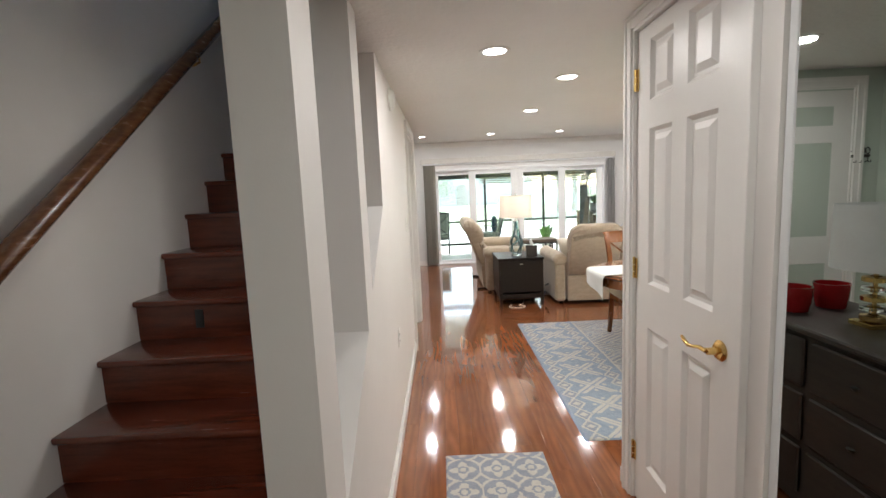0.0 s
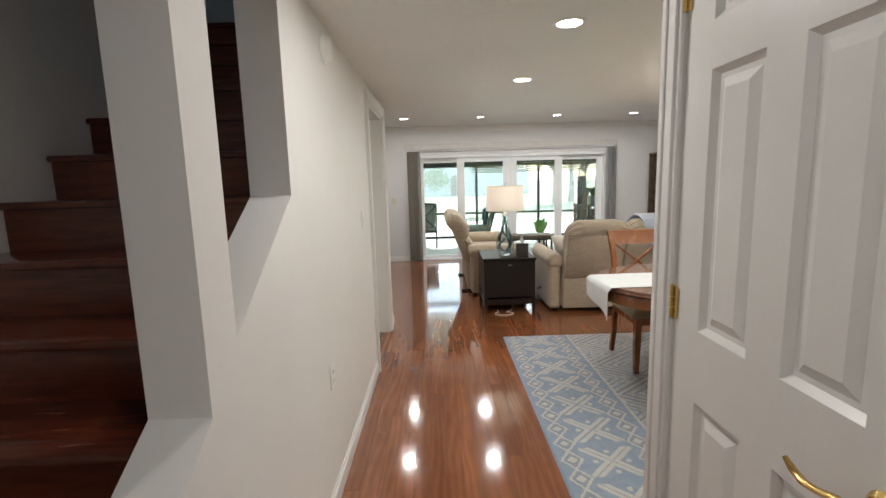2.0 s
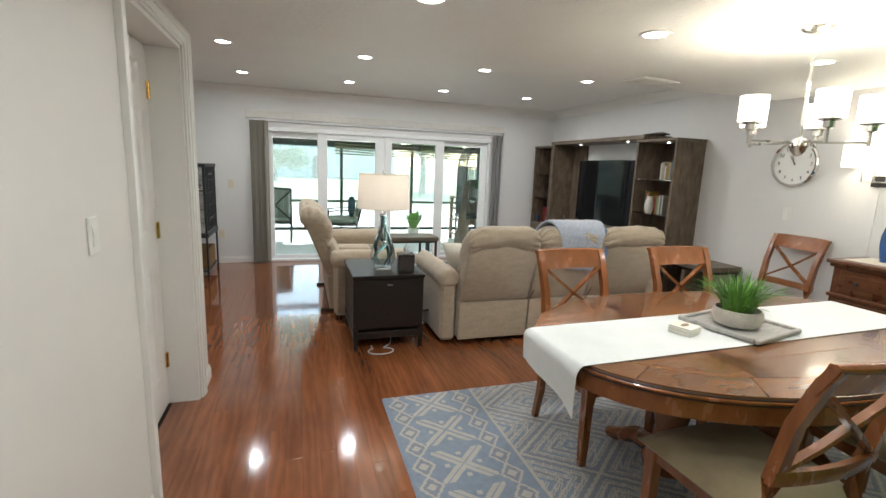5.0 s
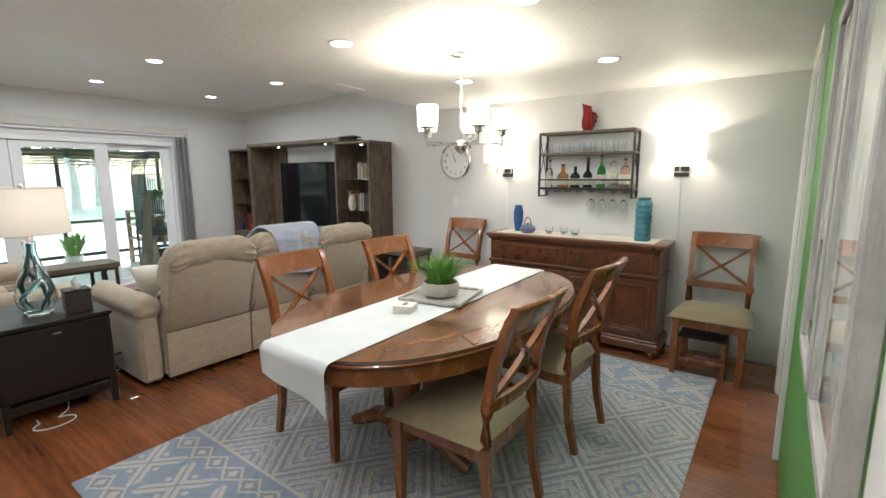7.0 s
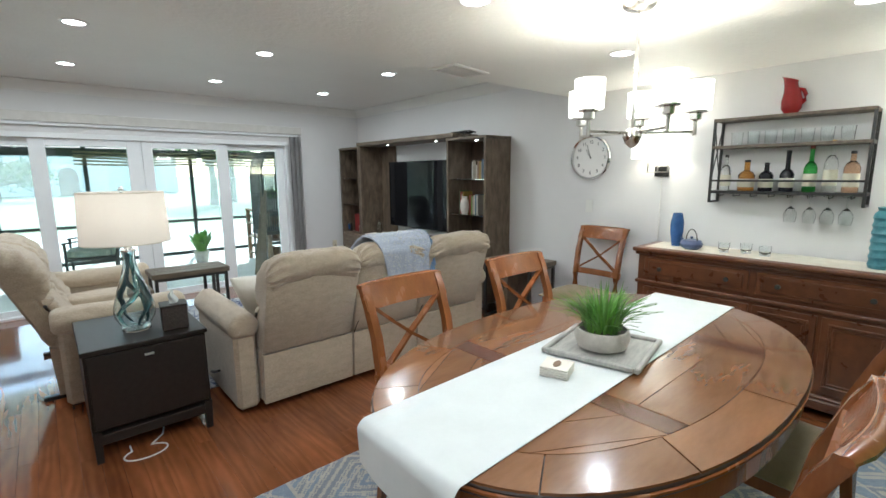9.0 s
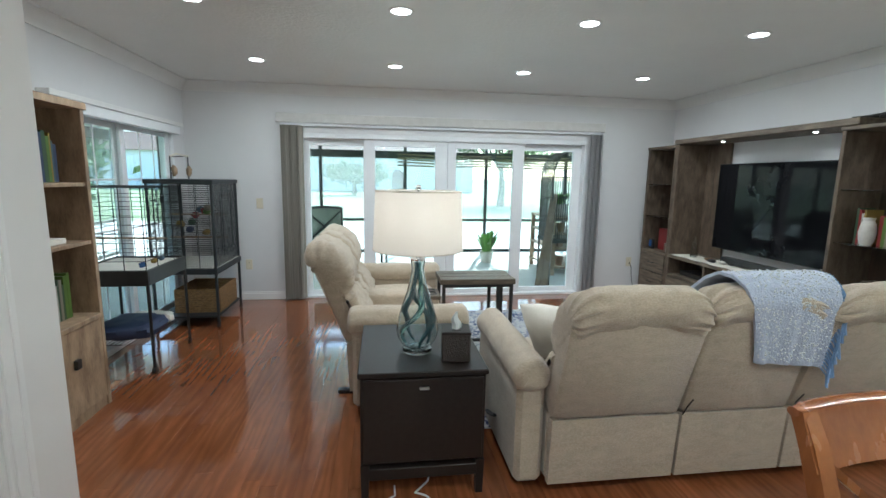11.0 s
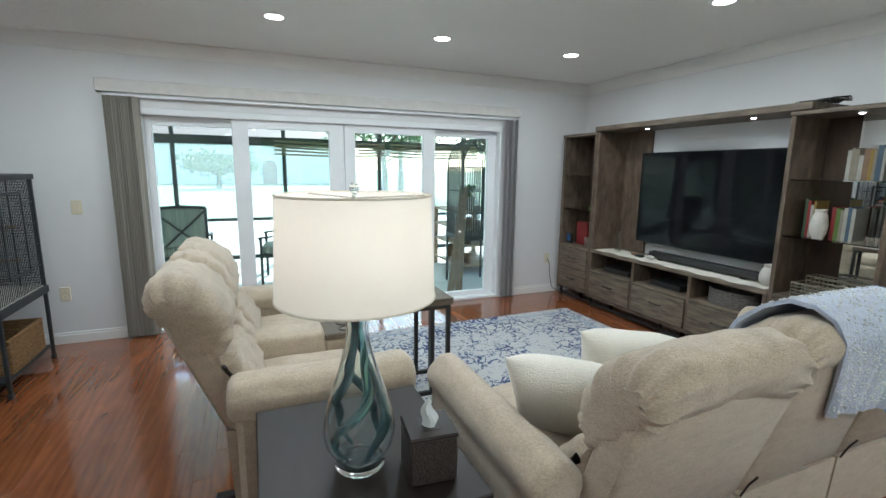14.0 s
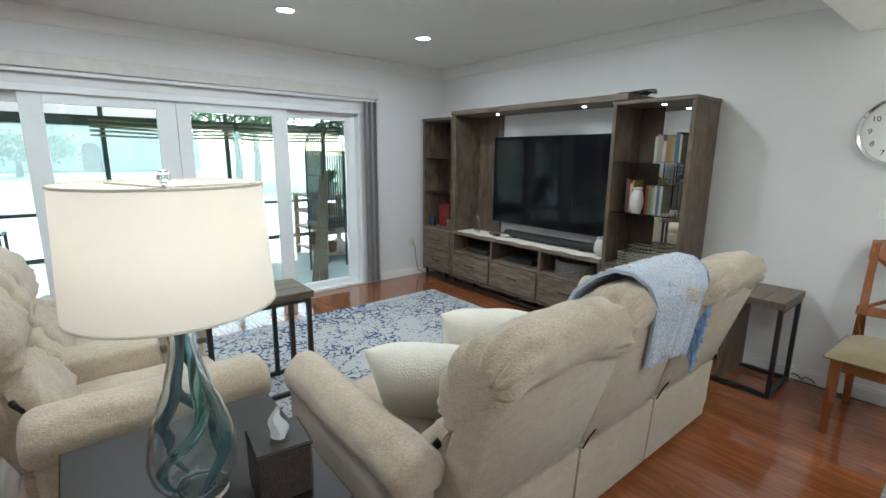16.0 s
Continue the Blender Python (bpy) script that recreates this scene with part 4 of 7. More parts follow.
# ---------------------------------------------------------------- dining chairs
def dining_chair(label):
    c = thing("dining_chair", 0, 0, 0, 0, label, "chair", "dining chairs")
    W = M["chair"]
    for sx in (-1, 1):
        part("front_leg", tube([(sx * 0.205, 0.205, 0.0), (sx * 0.205, 0.205, 0.22), (sx * 0.205, 0.205, 0.43)], [0.023, 0.029, 0.032], 4), W, c)
        pts = [(sx * 0.195, -0.275, 0.0), (sx * 0.195, -0.235, 0.18), (sx * 0.195, -0.215, 0.42), (sx * 0.197, -0.225, 0.58), (sx * 0.20, -0.26, 0.78), (sx * 0.203, -0.315, 0.93), (sx * 0.203, -0.345, 0.985)]
        part("back_post", tube(pts, [0.022, 0.025, 0.029, 0.028, 0.026, 0.025, 0.022], 4), W, c)
        part("side_apron", bx(sx * 0.205 - 0.012, sx * 0.205 + 0.012, -0.20, 0.18, 0.365, 0.43, 0.002), W, c)
    part("front_apron", bx(-0.18, 0.18, 0.195, 0.218, 0.365, 0.43, 0.002), W, c)
    part("back_apron", bx(-0.18, 0.18, -0.225, -0.205, 0.365, 0.43, 0.002), W, c)
    # seat: domed pad with a welt
    def pad(u, v):
        x, y = (u - 0.5) * 2, (v - 0.5) * 2
        k = (1 - abs(x) ** 4) * (1 - abs(y) ** 4)
        return (x * (0.240 + 0.016 * (y + 1) / 2), 0.012 + y * 0.232, 0.436 + 0.058 * k ** 0.55)
    seat = part("seat", sheet(16, 16, pad, 0.012), M["seat"], c, "olive-tan upholstered seat pad")
    part("piping", tube([(-0.241, -0.219, 0.434), (0.241, -0.219, 0.434), (0.256, 0.243, 0.434), (-0.256, 0.243, 0.434)], 0.005, 6, closed=True), M["seat"], seat)
    # crest rail, gently bowed to the back
    def bow(y, z0, z1, th, roll):
        b = bmesh.new()
        rows = []
        for i in range(9):
            x = -0.225 + 0.45 * i / 8
            d = -0.028 * (1 - (x / 0.225) ** 2)
            rows.append([b.verts.new(p) for p in ((x, y + d + th, z0), (x, y + d, z0), (x, y + d - roll, z1 - 0.012), (x, y + d - roll + 0.004, z1), (x, y + d - roll + th, z1), (x, y + d - roll + th + 0.006, z1 - 0.02))])
        for p, q in zip(rows, rows[1:]):
            for k in range(6):
                b.faces.new((p[k], p[(k + 1) % 6], q[(k + 1) % 6], q[k]))
        b.faces.new(rows[0])
        b.faces.new(rows[-1][::-1])
        return b
    part("crest_rail", bow(-0.31, 0.893, 0.995, 0.028, 0.045), W, c)
    part("crest_roll", tube([(x, -0.346 - 0.028 * (1 - (x / 0.225) ** 2), 0.988) for x in [-0.228 + 0.057 * i for i in range(9)]], [0.012] + [0.019] * 7 + [0.012], 10, flat=0.8), W, c)
    part("lower_rail", bow(-0.243, 0.575, 0.625, 0.022, 0.008), W, c)
    for s in (-1, 1):
        part("cross_brace", tube([(-s * 0.185, -0.238, 0.625), (-s * 0.09, -0.262, 0.69), (0, -0.282 + s * 0.006, 0.75), (s * 0.09, -0.296, 0.822), (s * 0.19, -0.305, 0.905)], 0.019, 4, flat=0.55), W, c)
    return c


ch = dining_chair("X-back cherry wood chair with olive-tan seat, tucked under the table")
ch.matrix_basis = pose(1.80, 3.27, 0.012, 0, 0, 0)
copy_thing(ch, pose(2.61, 3.25, 0.012, 0, 0, -3))
copy_thing(ch, pose(1.83, 4.16, 0.012, 0, 0, 181))
copy_thing(ch, pose(2.62, 4.17, 0.012, 0, 0, 178))
tagged(copy_thing(ch, pose(4.01, 4.93, 0, 0, 0, 90)), "X-back cherry chair with tan seat against the wall by the sideboard")
tagged(copy_thing(ch, pose(4.02, 2.56, 0.004, 0, 0, 89)), "X-back cherry chair with tan seat over a small step stool")
s = thing("step_stool", 4.02, 2.60, 0, 90, "small brown wooden step stool under the chair", "stool")
for sx in (-1, 1):
    for y in (-0.10, 0.13):
        part("leg", bx(sx * 0.14 - 0.014, sx * 0.14 + 0.014, y - 0.018, y + 0.018, 0, 0.27, 0.003), M["chair"], s)
part("step", bx(-0.155, 0.155, 0.05, 0.17, 0.10, 0.122, 0.004), M["chair"], s)
part("top", bx(-0.155, 0.155, -0.12, 0.15, 0.27, 0.29, 0.004), M["espresso"], s)

# ---------------------------------------------------------------- sideboard
s = thing("sideboard", 4.415, 3.695, 0, 90, "cherry-stained sideboard with two drawers and four panelled doors", "sideboard")
HL = 0.755
part("body", bx(-HL, HL, 0.03, 0.385, 0.10, 0.86), M["buffet"], s)
b = bx(-HL - 0.035, HL + 0.035, 0.0, 0.43, 0.885, 0.915, 0.008, seg=2)
bx(-HL - 0.018, HL + 0.018, 0.012, 0.412, 0.86, 0.885, 0.006, b)
part("top", b, M["buffet"], s)
b = bx(-HL - 0.03, HL + 0.03, 0.01, 0.425, 0.05, 0.115, 0.008)
bx(-HL - 0.02, HL + 0.02, 0.015, 0.412, 0.115, 0.135, 0.006, b)
bx(-HL - 0.015, HL + 0.015, 0.02, 0.405, 0.64, 0.665, 0.006, b)
part("mouldings", b, M["buffet"], s)
for x in (-HL + 0.02, HL - 0.02):
    for y in (0.06, 0.37):
        part("foot", lathe([(0.03, 0), (0.05, 0.012), (0.052, 0.035), (0.04, 0.05)], 16, at=(x, y, 0)), M["buffet"], s)
for k in (-1, 1):
    x0, x1 = (-HL + 0.05, -0.02) if k < 0 else (0.02, HL - 0.05)
    dr = part("drawer", bx(x0, x1, 0.38, 0.397, 0.69, 0.84, 0.004), M["buffet"], s)
    part("drawer_panel", bx(x0 + 0.03, x1 - 0.03, 0.396, 0.403, 0.715, 0.815, 0.005), M["buffet"], dr)
    for f in (0.18, 0.82):
        b = lathe([(0.006, 0), (0.007, 0.012), (0.016, 0.02), (0.015, 0.028), (0, 0.031)], 14)
        bmesh.ops.rotate(b, verts=b.verts, matrix=Matrix.Rotation(radians(-90), 3, "X"))
        bmesh.ops.translate(b, verts=b.verts, vec=(x0 + (x1 - x0) * f, 0.402, 0.765))
        part("knob", b, M["bronze"], dr, "dark round drawer knob")
for k in range(4):
    x0, x1 = -HL + 0.05 + k * 0.3575, -HL + 0.05 + k * 0.3575 + 0.335
    dr = part("door", bx(x0, x1, 0.38, 0.396, 0.155, 0.62, 0.003), M["buffet"], s)
    b = None
    for i0, y1 in ((0.035, 0.404), (0.055, 0.400)):
        for a0, a1, c0, c1 in ((x0 + i0, x1 - i0, 0.155 + i0, 0.155 + i0 + 0.014), (x0 + i0, x1 - i0, 0.62 - i0 - 0.014, 0.62 - i0), (x0 + i0, x0 + i0 + 0.014, 0.155 + i0 + 0.014, 0.62 - i0 - 0.014), (x1 - i0 - 0.014, x1 - i0, 0.155 + i0 + 0.014, 0.62 - i0 - 0.014)):
            b = bx(a0, a1, 0.394, y1, c0, c1, 0.003, b)
    part("panel_moulding", b, M["buffet"], dr)
solo("sideboard_runner", sheet(24, 6, lambda u, v: (4.05 + 0.34 * v, 3.0 + 1.42 * u, 0.917 + 0.0015 * math.sin(u * 30) * math.sin(v * 5)), 0.001), M["cream"], "cream lace-edged cloth on the sideboard", "table runner")

# things on the sideboard
solo("glass_vase", lathe([(0, 0), (0.030, 0), (0.034, 0.03), (0.046, 0.11), (0.047, 0.18), (0.036, 0.235), (0.032, 0.25), (0.027, 0.25), (0.03, 0.2), (0, 0.02)], 24), M["blue_glass"], "tall tapered cobalt blue vase on the sideboard", "vase", at=(4.24, 4.27, 0.918))
k = thing("teapot", 4.16, 4.13, 0.918, 60, "squat blue-grey cast iron teapot", "teapot")
part("pot", lathe([(0, 0), (0.045, 0), (0.072, 0.02), (0.076, 0.042), (0.06, 0.066), (0.03, 0.074), (0, 0.076)], 24), M["blue_iron"], k)
part("lid_knob", lathe([(0.006, 0.075), (0.012, 0.09), (0, 0.096)], 12), M["blue_iron"], k)
part("spout", tube([(0.065, 0, 0.04), (0.09, 0, 0.055), (0.105, 0, 0.075)], [0.014, 0.010, 0.007], 10), M["blue_iron"], k)
part("handle", tube([(0.055 * math.cos(a), 0, 0.06 + 0.085 * math.sin(a)) for a in [math.pi * i / 10 for i in range(11)]], 0.004, 8), M["black"], k)
prof = [(0, 0), (0.058, 0)]
for i in range(7):
    prof += [(0.060, 0.006 + 0.045 * i), (0.066, 0.022 + 0.045 * i), (0.060, 0.044 + 0.045 * i)]
prof += [(0.045, 0.332), (0.052, 0.35), (0.046, 0.352), (0.04, 0.33), (0, 0.1)]
solo("ribbed_vase", lathe(prof, 28), M["teal"], "tall ribbed teal ceramic vase on the sideboard", "vase", at=(4.20, 3.12, 0.918))
b = lathe([(0, 0), (0.036, 0), (0.055, 0.03), (0.058, 0.075), (0.046, 0.135), (0.038, 0.17), (0.040, 0.20), (0.046, 0.212), (0.036, 0.2), (0.028, 0.17), (0, 0.05)], 24)
for v in b.verts:
    lean = max(0.0, v.co.z - 0.12)
    v.co.y += 0.22 * lean
    if v.co.z > 0.19:
        v.co.z += 0.35 * v.co.y
tube([(0, -0.03, 0.15), (0, -0.055, 0.142), (0, -0.070, 0.11), (0, -0.066, 0.078), (0, -0.046, 0.055)], [0.011, 0.012, 0.012, 0.012, 0.011], 10, b)
solo("red_pitcher", b, M["red"], "glossy red fish-shaped ceramic pitcher on the wall rack", "pitcher", at=(4.34, 3.66, 1.842))


def wine_glass(x, y, z, flip=False):
    w = thing("wine_glass", x, y, z, 0, "clear stemmed wine glass" + (" hanging upside down under the rack" if flip else " on the sideboard"), "glass", "wine glasses")
    pr = [(0.032, 0), (0.031, 0.003), (0.005, 0.006), (0.004, 0.07), (0.02, 0.085), (0.035, 0.115), (0.036, 0.14), (0.029, 0.175), (0.0275, 0.175), (0.0345, 0.14), (0.0335, 0.116), (0.018, 0.087), (0, 0.08)]
    b = lathe([(0, 0)] + pr, 18)
    if flip:
        bmesh.ops.rotate(b, verts=b.verts, matrix=Matrix.Rotation(math.pi, 3, "X"))
    part("glass", b, M["clear"], w)


for x, y in ((4.17, 3.92), (4.22, 3.80), (4.18, 3.68)):
    solo("tumbler", lathe([(0, 0), (0.028, 0), (0.034, 0.03), (0.036, 0.07), (0.034, 0.07), (0.032, 0.03), (0, 0.008)], 18), M["clear"], "small clear glass tumbler on the sideboard", "glass", "tumblers", at=(x, y, 0.918))

# wall rack with bottles
r = thing("wall_rack", XE, 3.655, 0, 90, "black metal and wood wall bar rack with bottles and glasses", "wall rack")
RW = 0.415
for x in (-RW, RW):
    for y in (0.012, 0.175):
        part("upright", bx(x - 0.008, x + 0.008, y - 0.008, y + 0.008, 1.26, 1.835, 0.001), M["black"], r)
    part("cross_bar", tube([(x, 0.012, 1.42), (x, 0.175, 1.80)], 0.004, 6), M["black"], r)
    part("cross_bar", tube([(x, 0.175, 1.42), (x, 0.012, 1.80)], 0.004, 6), M["black"], r)
    part("bracket_foot", bx(x - 0.008, x + 0.008, 0.0, 0.175, 1.255, 1.268, 0.001), M["black"], r)
for z in (1.33, 1.64, 1.825):
    part("shelf", bx(-RW - 0.006, RW + 0.006, 0.0, 0.185, z - 0.008, z + 0.012, 0.002), M["grey_oak"] if z > 1.4 else M["black"], r)
part("guard_rail", bx(-RW, RW, 0.172, 0.180, 1.405, 1.418, 0.001), M["black"], r)
for k in range(8):
    x = -RW + 0.06 + 0.104 * k
    part("glass_hook", tube([(x, 0.02, 1.322), (x, 0.02, 1.305), (x, 0.16, 1.305), (x, 0.16, 1.322)], 0.003, 6), M["black"], r)
for y in (3.32, 3.41, 3.50, 3.60):
    wine_glass(4.33, y, 1.316, True)
for i in range(7):
    solo("highball_glass", lathe([(0, 0), (0.032, 0), (0.036, 0.09), (0.034, 0.09), (0.03, 0.008), (0, 0.008)], 16), M["clear"], "clear glass tumbler on the rack's upper shelf", "glass", "rack glasses", at=(4.33, 3.36 + 0.098 * i, 1.653))


def bottle(y, h, r, material, label, neck=0.35, cap="black"):
    o = thing("liquor_bottle", 4.33, y, 1.342, 0, label, "bottle", "bottles on the rack")
    hb = h * (1 - neck)
    part("glass", lathe([(0, 0), (r * 0.95, 0), (r, 0.01), (r, hb * 0.85), (r * 0.75, hb), (r * 0.36, hb + h * 0.06), (r * 0.33, h * 0.95), (0, h * 0.95)], 20), material, o)
    part("cap", lathe([(r * 0.37, h * 0.93), (r * 0.37, h), (0, h)], 14), M[cap], o)
    lb = lathe([(r * 1.012, hb * 0.2), (r * 1.012, hb * 0.66)], 20)
    part("label", lb, M["label"], o, "plain paper label")


bottle(4.00, 0.25, 0.033, M["clear"], "clear glass bottle with a paper label")
bottle(3.87, 0.21, 0.05, M["amber"], "squat amber whisky bottle", 0.4)
bottle(3.755, 0.19, 0.042, M["dark_bottle"], "black squat bottle with a white diamond label", 0.35)
bottle(3.64, 0.265, 0.040, M["dark_bottle"], "tall black bottle with a long neck", 0.5)
bottle(3.52, 0.29, 0.036, M["green_bottle"], "green glass whisky bottle", 0.4, "book1")
bottle(3.42, 0.32, 0.036, M["clear"], "tall clear spirit bottle", 0.35, "brass")
bottle(3.32, 0.25, 0.040, M["blush"], "peach-coloured liquor bottle with a paper label", 0.3)


# wall sconces
def sconce(y):
    s = thing("wall_sconce", XE, y, 1.49, 90, "square white-shaded wall sconce with black back plate, lit", "sconce", "wall sconces")
    part("back_plate", bx(-0.055, 0.055, 0, 0.022, -0.05, 0.03, 0.003), M["black"], s)
    b = bx(-0.085, 0.085, 0.09, 0.10, 0.05, 0.06)
    bx(-0.085, 0.085, 0.09, 0.10, -0.02, -0.01, bm=b)
    bx(-0.085, -0.075, 0.09, 0.10, -0.01, 0.05, bm=b)
    bx(0.075, 0.085, 0.09, 0.10, -0.01, 0.05, bm=b)
    part("bracket_frame", b, M["nickel"], s)
    part("arm", tube([(0, 0.02, -0.01), (0, 0.095, -0.012), (0, 0.095, 0.10)], 0.006, 8), M["nickel"], s)
    b = None
    X, D = 0.165, 0.10
    for x0, x1, y0, y1 in ((-X, X, 0.205, 0.208), (-X, X, 0.02, 0.023), (-X, -X + 0.003, 0.023, 0.205), (X - 0.003, X, 0.023, 0.205)):
        b = bx(x0, x1, y0, y1, 0.09, 0.285, 0, b)
    part("shade", b, M["sconce_shade"], s)
    part("bulb", lathe([(0, 0.11), (0.02, 0.13), (0.028, 0.16), (0.018, 0.19), (0, 0.195)], 14, at=(0, 0.095, 0)), M["globe"], s)
    point_light("sconce_light", (XE - 0.11, y, 1.72), 5.6, WARM, 0.04)


sconce(2.90)
sconce(4.49)
for y in (2.90, 4.49):
    solo("sconce_cord", tube([(XE - 0.006, y, 1.44), (XE - 0.006, y, 0.5)], 0.004, 6), M["plastic"], "thin white cord cover down the wall under a sconce", "cord", "sconce cords")

# wall clock
c = thing("wall_clock", XE, 5.132, 1.608, 90, "round wall clock with silver rim and white face", "clock")
rot = Matrix.Rotation(radians(-90), 3, "X")
def facing(profile, seg=40):
    b = lathe(profile, seg)
    bmesh.ops.rotate(b, verts=b.verts, matrix=rot)
    return b
part("rim", facing([(0.19, 0), (0.198, 0.01), (0.20, 0.03), (0.192, 0.042), (0.178, 0.036), (0.176, 0.02)]), M["chrome"], c)
part("face", facing([(0, 0.016), (0.178, 0.016), (0.178, 0.0)]), M["white"], c)
for h in range(1, 13):
    fc = bpy.data.curves.new("numeral", "FONT")
    fc.body, fc.size, fc.align_x, fc.align_y, fc.extrude = str(h), 0.042, "CENTER", "CENTER", 0.0006
    o = new("numeral", fc)
    a = radians(90 - 30 * h)
    o.parent = c
    o.matrix_basis = pose(-0.138 * math.cos(a), 0.0175, 0.138 * math.sin(a), 90, 0, 180)
    fc.materials.append(M["black"])
for ang, ln, w in ((30 * 10.95, 0.085, 0.006), (6 * 57, 0.125, 0.004)):
    a = radians(90 - ang)
    part("clock_hand", bar((0, 0.022, 0), (-ln * math.cos(a), 0.022, ln * math.sin(a)), w, 0.001), M["black"], c)
part("hub", facing([(0, 0.026), (0.007, 0.024), (0.007, 0.018)], 12), M["black"], c)

# ---------------------------------------------------------------- chandelier
c = thing("chandelier", 2.60, 3.84, CD - 0.025, 20, "brushed nickel five-arm chandelier with white glass cylinder shades, lit", "chandelier")
part("canopy", lathe([(0.068, 0.025), (0.068, 0.012), (0.052, 0.0), (0.014, -0.006), (0, -0.006)], 24), M["nickel"], c)
part("stem", lathe([(0, -0.06), (0.007, -0.062), (0.007, -0.2), (0.011, -0.21), (0.011, -0.235), (0.007, -0.245), (0.007, -0.48), (0.03, -0.49), (0.04, -0.52), (0.028, -0.55), (0.012, -0.565), (0, -0.57)], 16), M["nickel"], c)
part("chain_link", tube([(0.011 * math.cos(a), 0, -0.032 + 0.034 * math.sin(a)) for a in [i * math.pi / 8 for i in range(16)]], 0.0025, 6, closed=True), M["nickel"], c)
for k in range(5):
    a = 2 * math.pi * k / 5
    ca, sa = math.cos(a), math.sin(a)
    arm = part("arm", bar((0.03 * ca, 0.03 * sa, -0.505), (0.25 * ca, 0.25 * sa, -0.505), 0.016, 0.010, bevel=0.001), M["nickel"], c)
    ct = (0.25 * ca, 0.25 * sa, 0)
    part("cup", lathe([(0.008, -0.52), (0.008, -0.46), (0.024, -0.455), (0.024, -0.43), (0.045, -0.425), (0.045, -0.418), (0, -0.416)], 18, at=ct), M["nickel"], arm)
    part("shade", lathe([(0.046, -0.418), (0.058, -0.416), (0.060, -0.30), (0.057, -0.30), (0.055, -0.41), (0.02, -0.413)], 24, at=ct), M["globe"], arm)
    w = pose(2.60, 3.84, CD - 0.025, 0, 0, 20) @ Vector((0.25 * ca, 0.25 * sa, -0.29))
    point_light("chandelier_light", w, 4.0, (1.0, 0.88, 0.70), 0.03)


# ---------------------------------------------------------------- framed prints on the green wall
def framed(x0, x1, z0, z1, label, n):
    f = thing("framed_print", (x0 + x1) / 2, YS, (z0 + z1) / 2, 0, label, "picture", "framed botanical prints")
    w, h = (x1 - x0) / 2, (z1 - z0) / 2
    for a0, a1, c0, c1 in ((-w, w, h - 0.03, h), (-w, w, -h, -h + 0.03), (-w, -w + 0.03, -h + 0.03, h - 0.03), (w - 0.03, w, -h + 0.03, h - 0.03)):
        part("frame_rail", bx(a0, a1, 0, 0.035, c0, c1, 0.003), M["tray"], f)
    part("print", bx(-w + 0.03, w - 0.03, 0.008, 0.012, -h + 0.03, h - 0.03), M["paper"], f)
    part("glazing", bx(-w + 0.03, w - 0.03, 0.024, 0.027, -h + 0.03, h - 0.03), M["clear"], f).visible_shadow = False
    random.seed(n)
    b = None
    for k in range(9):
        x, z, a = random.uniform(-w * 0.55, w * 0.55), random.uniform(-h * 0.75, h * 0.7), random.uniform(-0.4, 0.4)
        ln = random.uniform(0.05, 0.09)
        poly = [(x + ln * math.cos(t) * math.sin(a) + 0.012 * math.sin(t) * math.cos(a), z + ln * math.cos(t) * math.cos(a) - 0.012 * math.sin(t) * math.sin(a)) for t in [i * 0.628 for i in range(10)]]
        b = prism(poly, 0.0122, 0.013, b, axis="y")
        b = bx(x - 0.0008, x + 0.0008, 0.0122, 0.0128, z - ln - 0.08, z - ln, 0, b)
    part("feather_drawing", b, M["grey_wicker"], f, "grey feather drawing")


framed(1.47, 1.88, 0.97, 1.86, "grey leaf print in a weathered wood frame on the green wall", 5)
framed(0.98, 1.40, 0.97, 1.88, "hanging leaf print in a weathered wood frame beside another print", 8)
